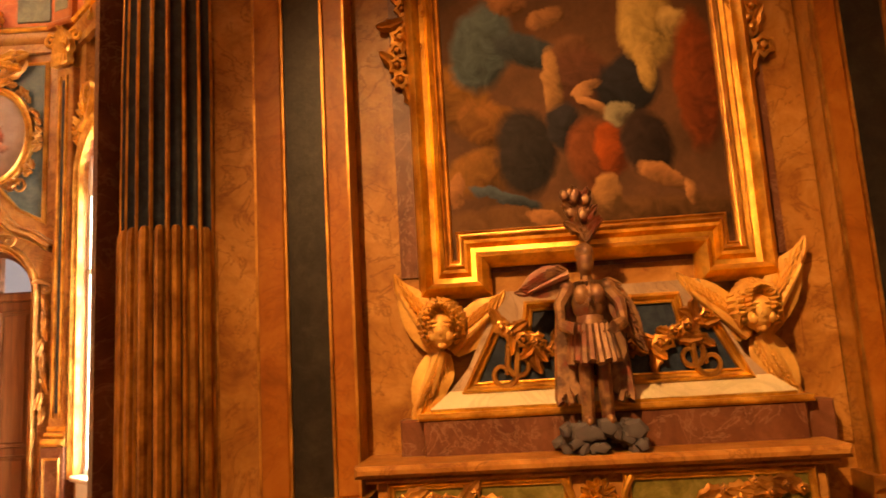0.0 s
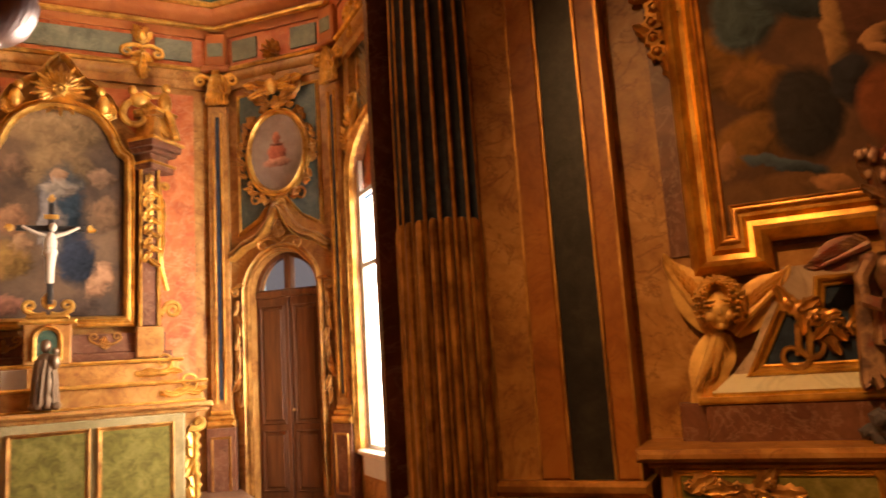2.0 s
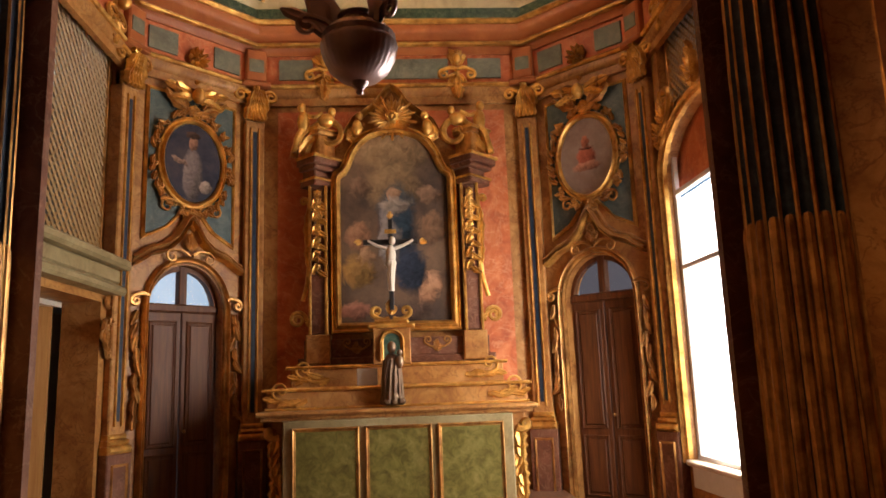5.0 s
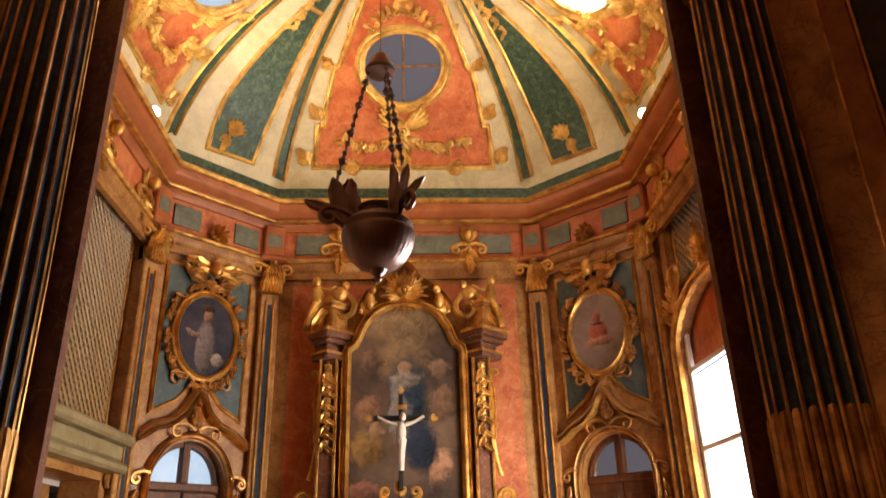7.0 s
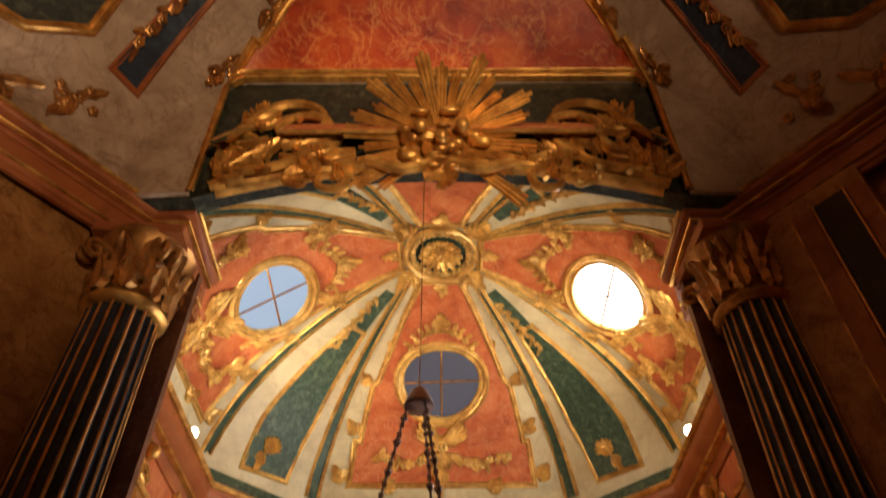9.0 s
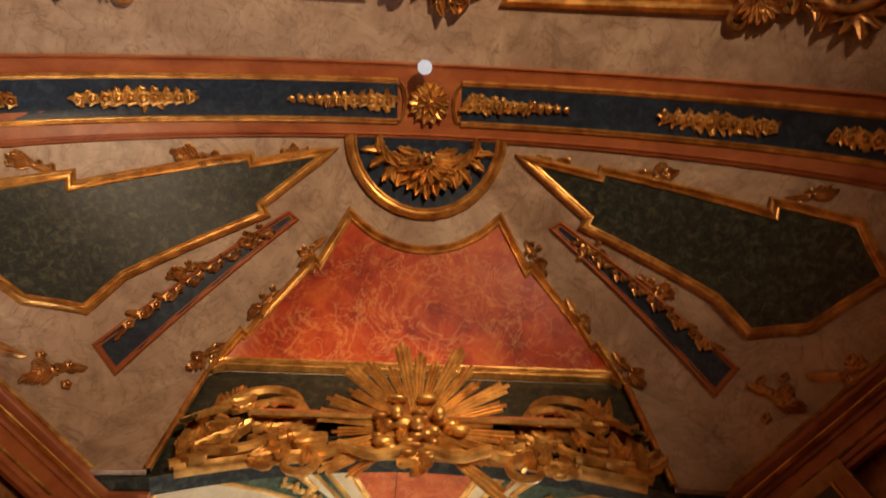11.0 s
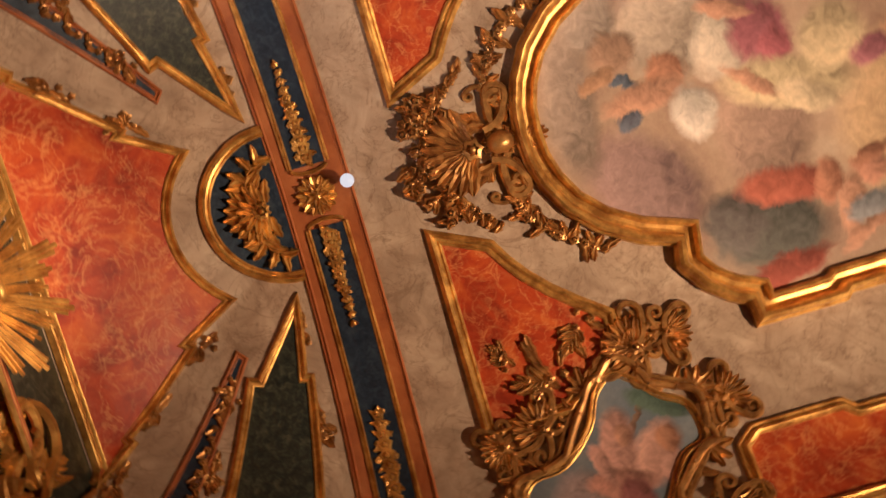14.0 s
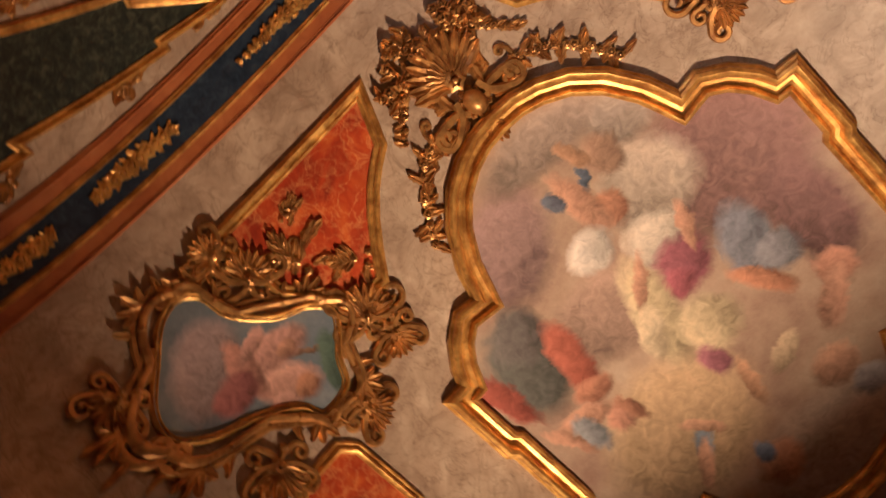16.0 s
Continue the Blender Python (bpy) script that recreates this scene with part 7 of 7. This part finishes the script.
def lattice(m, x0, x1, z0, z1, y, step, label):
    t = thing("lattice_screen", label, "screen", m, "lattice screens")
    s = Shape()
    W, H = x1 - x0, z1 - z0
    n = int((W + H) / step)
    for i in range(1, n):
        d = i * step
        a = (x0 + max(0, d - H), y, z0 + min(d, H))
        b = (x0 + min(d, W), y, z0 + max(0, d - W))
        s.tube([a, b], 0.0145, 4)
        a = (x1 - max(0, d - H), y + 0.012, z0 + min(d, H))
        b = (x1 - min(d, W), y + 0.012, z0 + max(0, d - W))
        s.tube([a, b], 0.0145, 4)
    tagged(part("lattice", s, LATTICE, t, "fine crossed laths"), kind="stuff")
    for a, b, c, d in ((x0 - 0.05, x0 + 0.02, z0, z1), (x1 - 0.02, x1 + 0.05, z0, z1)):
        part("stile", Shape().bevel_box(a, b, y - 0.03, y + 0.03, c, d, 0.008), OLDGOLD, t)
    for c in (z0, z1):
        part("rail", Shape().bevel_box(x0 - 0.05, x1 + 0.05, y - 0.03, y + 0.03, c - 0.035, c + 0.035, 0.008), OLDGOLD, t)
    return t


for a, b in ((5.05, 6.42), (6.54, 7.93)):
    lattice(TRI, a, b, 3.0, 5.38, 0.12, 0.115, "gilded wooden lattice screen of the tribune")
for a, b in ((-7.67, -6.7), (-6.6, -5.62)):
    lattice(WIN, a, b, 4.52, 5.45, 0.12, 0.105, "wooden lattice screen over the window")
solo("tribune_ledge", Shape().bevel_box(4.9, 8.0, -0.22, 0.2, 2.86, 2.97, 0.03).bevel_box(4.9, 8.0, -0.12, 0.2, 2.7, 2.86, 0.02).bevel_box(4.9, 8.0, -0.18, 0.2, 2.58, 2.68, 0.03), FRONTAL, "cream moulded ledge of the tribune", "ledge", at=TRI)
solo("tribune_window", Shape().box(8.36, 8.39, 0.98, 1.34, 5.22, 5.62), DAYGLOW, "small bright window deep in the tribune", "window", kind="structure", at=TRI, smooth=False)
solo("tribune_backdrop", Shape().box(4.2, 5.9, 2.55, 2.59, 3.1, 5.9), SKYGLOW, "dim daylight deep behind the tribune lattice", "backdrop", kind="structure", at=TRI, smooth=False)
solo("gallery_backdrop", Shape().box(-8.0, -5.0, 2.15, 2.2, 4.6, 6.2), SKYGLOW, "pale light behind the upper lattice", "backdrop", kind="structure", at=WIN, smooth=False)
solo("curtain", Shape().grid([[(5.0 + 0.06 * i, 0.5 + 0.05 * math.sin(i * 1.1), z) for i in range(46)] for z in (0, 2.5)]), timber("ochre_curtain", (0.22, 0.09, 0.02), (0.36, 0.17, 0.05), 0.9), "ochre curtain hanging in the passage under the tribune", "curtain", at=TRI)
solo("jamb_carving", Shape(raised(0.02)).acanthus(7.86, 2.3, -math.pi / 2, 0.4, RND).acanthus(7.86, 2.45, math.pi / 2, 0.2, RND), OLDGOLD, "carved gilded bracket under the tribune", "carving", at=TRI)
wj = thing("tribune_surround", "terracotta and gilded strips beside the tribune", "trim", TRI)
for x, mt in ((8.0, GOLD), (4.96, GOLD)):
    part("strip", Shape().bevel_box(x - 0.02, x + 0.02, -0.04, 0.05, 3.0, 5.2, 0.01), mt, wj)

# hanging lamp ----------------------------------------------------------------
lamp = thing("hanging_lamp", "dark silver sanctuary lamp on three chains", "lamp", pose(-0.135, 3.74, 0.065))
prof = [(0.012, 3.06), (0.022, 3.075), (0.018, 3.09), (0.04, 3.11), (0.05, 3.13), (0.11, 3.15), (0.165, 3.20), (0.20, 3.27), (0.215, 3.34), (0.21, 3.36), (0.20, 3.37), (0.205, 3.40), (0.17, 3.44), (0.115, 3.47), (0.10, 3.50), (0.12, 3.52), (0.08, 3.54)]
part("bowl", Shape().lathe(prof, 96, wave=0.012, k=32), SILVER, lamp, "gadrooned dark silver bowl")
part("canopy", Shape().lathe([(0.02, 4.65), (0.05, 4.62), (0.075, 4.57), (0.10, 4.51), (0.09, 4.49), (0.02, 4.48)], 24), SILVER, lamp)
for k in range(3):
    a = radians(185 + 120 * k)
    s = Shape(lambda u, v, h, a=a: Vector(((0.12 + u) * math.cos(a) - h * math.sin(a), (0.12 + u) * math.sin(a) + h * math.cos(a), 3.38 + v)))
    for q in (-1, 1):
        s.leaf(0.02, 0.0, 1.1 - 0.15 * q, 0.34, 0.13, 0.03 * q, 0.9)
    s.leaf(0.04, 0.02, 0.75, 0.30, 0.1, 0.03, -1)
    s.scroll(0.0, 0.02, 0.7, 0.16, 1.2, -1, 0.02)
    part("bracket", s, SILVER, lamp, "leaf-shaped silver bracket")
    ch = Shape()
    p0, p1 = Vector((0.25 * math.cos(a), 0.25 * math.sin(a), 3.70)), Vector((0.07 * math.cos(a), 0.07 * math.sin(a), 4.51))
    for i in range(24):
        c = p0.lerp(p1, (i + 0.5) / 24)
        ch.egg(tuple(c), (0.017, 0.009, 0.022) if i % 2 else (0.009, 0.017, 0.022), 6, 4)
    ch.tube([tuple(p0), tuple(p1)], 0.004, 5)
    for i in (4, 10, 16, 21):
        ch.egg(tuple(p0.lerp(p1, i / 24)), (0.028, 0.028, 0.018), 8, 4)
    part("chain", ch, SILVER, lamp)
part("suspension", Shape().tube([(0, 0, 4.63), (0, 0, dome_z(-0.135, 3.74) - 0.06)], 0.004, 6), OLDGOLD, lamp)

# carvings of the dome --------------------------------------------------------


def dome_relief(x, y, turn=0.0, off=0.01):
    return Shape(on_vault(dome_z, x, y, turn, off))


o = dome_relief(0, YC)
o.rosette(0, 0, 0.28, 0.10, 14)
for i in range(28):
    a = 2 * math.pi * i / 28
    o.flower(0.36 * math.cos(a), 0.36 * math.sin(a), 0.05, 0.07)
o.tube([(0.44 * math.cos(2 * math.pi * i / 40), 0.44 * math.sin(2 * math.pi * i / 40), 0.03) for i in range(41)], 0.04, 8)
for i in range(4):
    a = math.pi / 4 + math.pi / 2 * i
    o.acanthus(0.54 * math.cos(a), 0.54 * math.sin(a), a, 0.28, RND)
    o.shell(0.5 * math.cos(a), 0.5 * math.sin(a), a, 0.2, 7, 140, 0.08)
    o.acanthus(0.52 * math.cos(a - 0.78), 0.52 * math.sin(a - 0.78), a - 0.78, 0.22, RND)
ornament("dome_boss", o, "carved gilded boss at the crown of the dome", LITGOLD)
solo("boss_field", vault_panel(dome_z, [(0.43 * math.cos(radians(a)), YC + 0.43 * math.sin(radians(a))) for a in range(0, 360, 15)], 0.012), GREEN, "dark green round field behind the dome boss", "panel", kind="structure")
for k in range(4):
    th = -math.pi / 2 * k
    rot = lambda x, y: tuple(spin([(x, y)], k)[0])
    base_a = math.pi / 2 + th
    # wings and garland under the oculus
    if k != 2:
        o = dome_relief(*rot(0, 8.90))
        up = base_a + math.pi
        ux, uy = math.cos(up), math.sin(up)
        sx_, sy_ = -uy, ux
        for s in (-1, 1):
            for q in range(4):
                o.leaf(ux * 0.04, uy * 0.04, up + s * (0.85 + 0.22 * q), 0.46 - 0.03 * q, 0.16, 0.09, -s)
            path = [(sx_ * s * (0.10 + 0.075 * i) + ux * (-0.12 - 0.10 * math.sin(math.pi * i / 11)), sy_ * s * (0.10 + 0.075 * i) + uy * (-0.12 - 0.10 * math.sin(math.pi * i / 11))) for i in range(12)]
            o.garland(path, 0.06, 0.08, RND)
        o.flower(0, 0, 0.11, 0.12)
        o.acanthus(-ux * 0.1, -uy * 0.1, base_a, 0.34, RND)
        o.acanthus(-ux * 0.3, -uy * 0.3, base_a, 0.22, RND)
        ornament("dome_garland", o, "gilded wings and garland under the dome window", LITGOLD, group="dome wings")
        o = dome_relief(*rot(0, 7.45))
        o.acanthus(0, 0, base_a + math.pi, 0.26, RND)
        for i in range(11):
            t = (i / 10 - 0.5) * 2
            o.flower(sx_ * 0.42 * t + ux * (-0.28 * t * t - 0.02), sy_ * 0.42 * t + uy * (-0.28 * t * t - 0.02), 0.055, 0.08)
            o.leaf(sx_ * 0.42 * t + ux * (-0.28 * t * t), sy_ * 0.42 * t + uy * (-0.28 * t * t), up + t, 0.13, 0.07, 0.05, 0)
        ornament("dome_crest", o, "carved gilded crest over the dome window", LITGOLD, group="dome crests")
        for s in (-1, 1):
            for x, y, S in ((1.20, 8.78, 0.24), (1.02, 8.24, 0.20), (1.38, 9.14, 0.26), (0.7, 9.2, 0.26), (0.66, 7.75, 0.14)):
                o = dome_relief(*rot(x * s, y))
                o.acanthus(0, 0, up + s * 0.5, S, RND, n=6)
                ornament("dome_leaf", o, "small carved gilded leaf on the dome field", LITGOLD, group="dome leaves")
            if k:
                for x, y, S in ((0.72, 8.55, 0.3), (0.9, 8.85, 0.3), (0.55, 7.6, 0.25)):
                    o = dome_relief(*rot(x * s, y))
                    o.acanthus(0, 0, up + s * 0.9, S, RND, n=7)
                    o.garland([(0.06 * i * ux, 0.06 * i * uy) for i in range(-3, 4)], 0.05, 0.06, RND)
                    ornament("dome_leaf", o, "carved gilded leaf spray beside the dome window", LITGOLD, group="dome leaves")
    # diagonal strips
    for s in (1,):
        o = dome_relief(*rot(2.28, 8.56))
        d = math.atan2(1, 1) + th
        o.acanthus(0, 0, d + math.pi, 0.24, RND)
        o.shell(-0.06 * math.cos(d), -0.06 * math.sin(d), d + math.pi, 0.18, 7, 140, 0.06)
        o.acanthus(0.05 * math.cos(d), 0.05 * math.sin(d), d, 0.2, RND)
        ornament("strip_ornament", o, "carved gilded leaves at the foot of the green strip", LITGOLD, group="strip feet")
        o = dome_relief(*rot(1.05, 7.35))
        for i in range(12):
            t = i / 11 - 0.5
            o.flower(0.85 * t * math.cos(d - 0.05), 0.85 * t * math.sin(d - 0.05) * 1.1, 0.045 - 0.01 * abs(t), 0.05)
            o.leaf(0.85 * t * math.cos(d), 0.85 * t * math.sin(d) * 1.1, d + (0.8 if i % 2 else -0.8), 0.1, 0.05, 0.04)
        ornament("dome_strip_garland", o, "string of gilded blossoms on the green strip", LITGOLD, group="strip garlands")

# small cornice spotlights
for s in (-1, 1):
    sp = thing("spotlight", "small lit spotlight standing on the cornice", "lamp", pose(2.86 * s, 7.07, 6.36), "cornice spotlights")
    part("stand", Shape().lathe([(0.04, 0), (0.04, 0.02), (0.012, 0.03), (0.012, 0.1)], 12), IRON, sp)
    part("bulb", Shape().egg((0, 0, 0.0), (0.06, 0.06, 0.06), 12, 8), BULB, sp, "glowing bulb").location = (-0.05 * s, -0.1, 0.06)
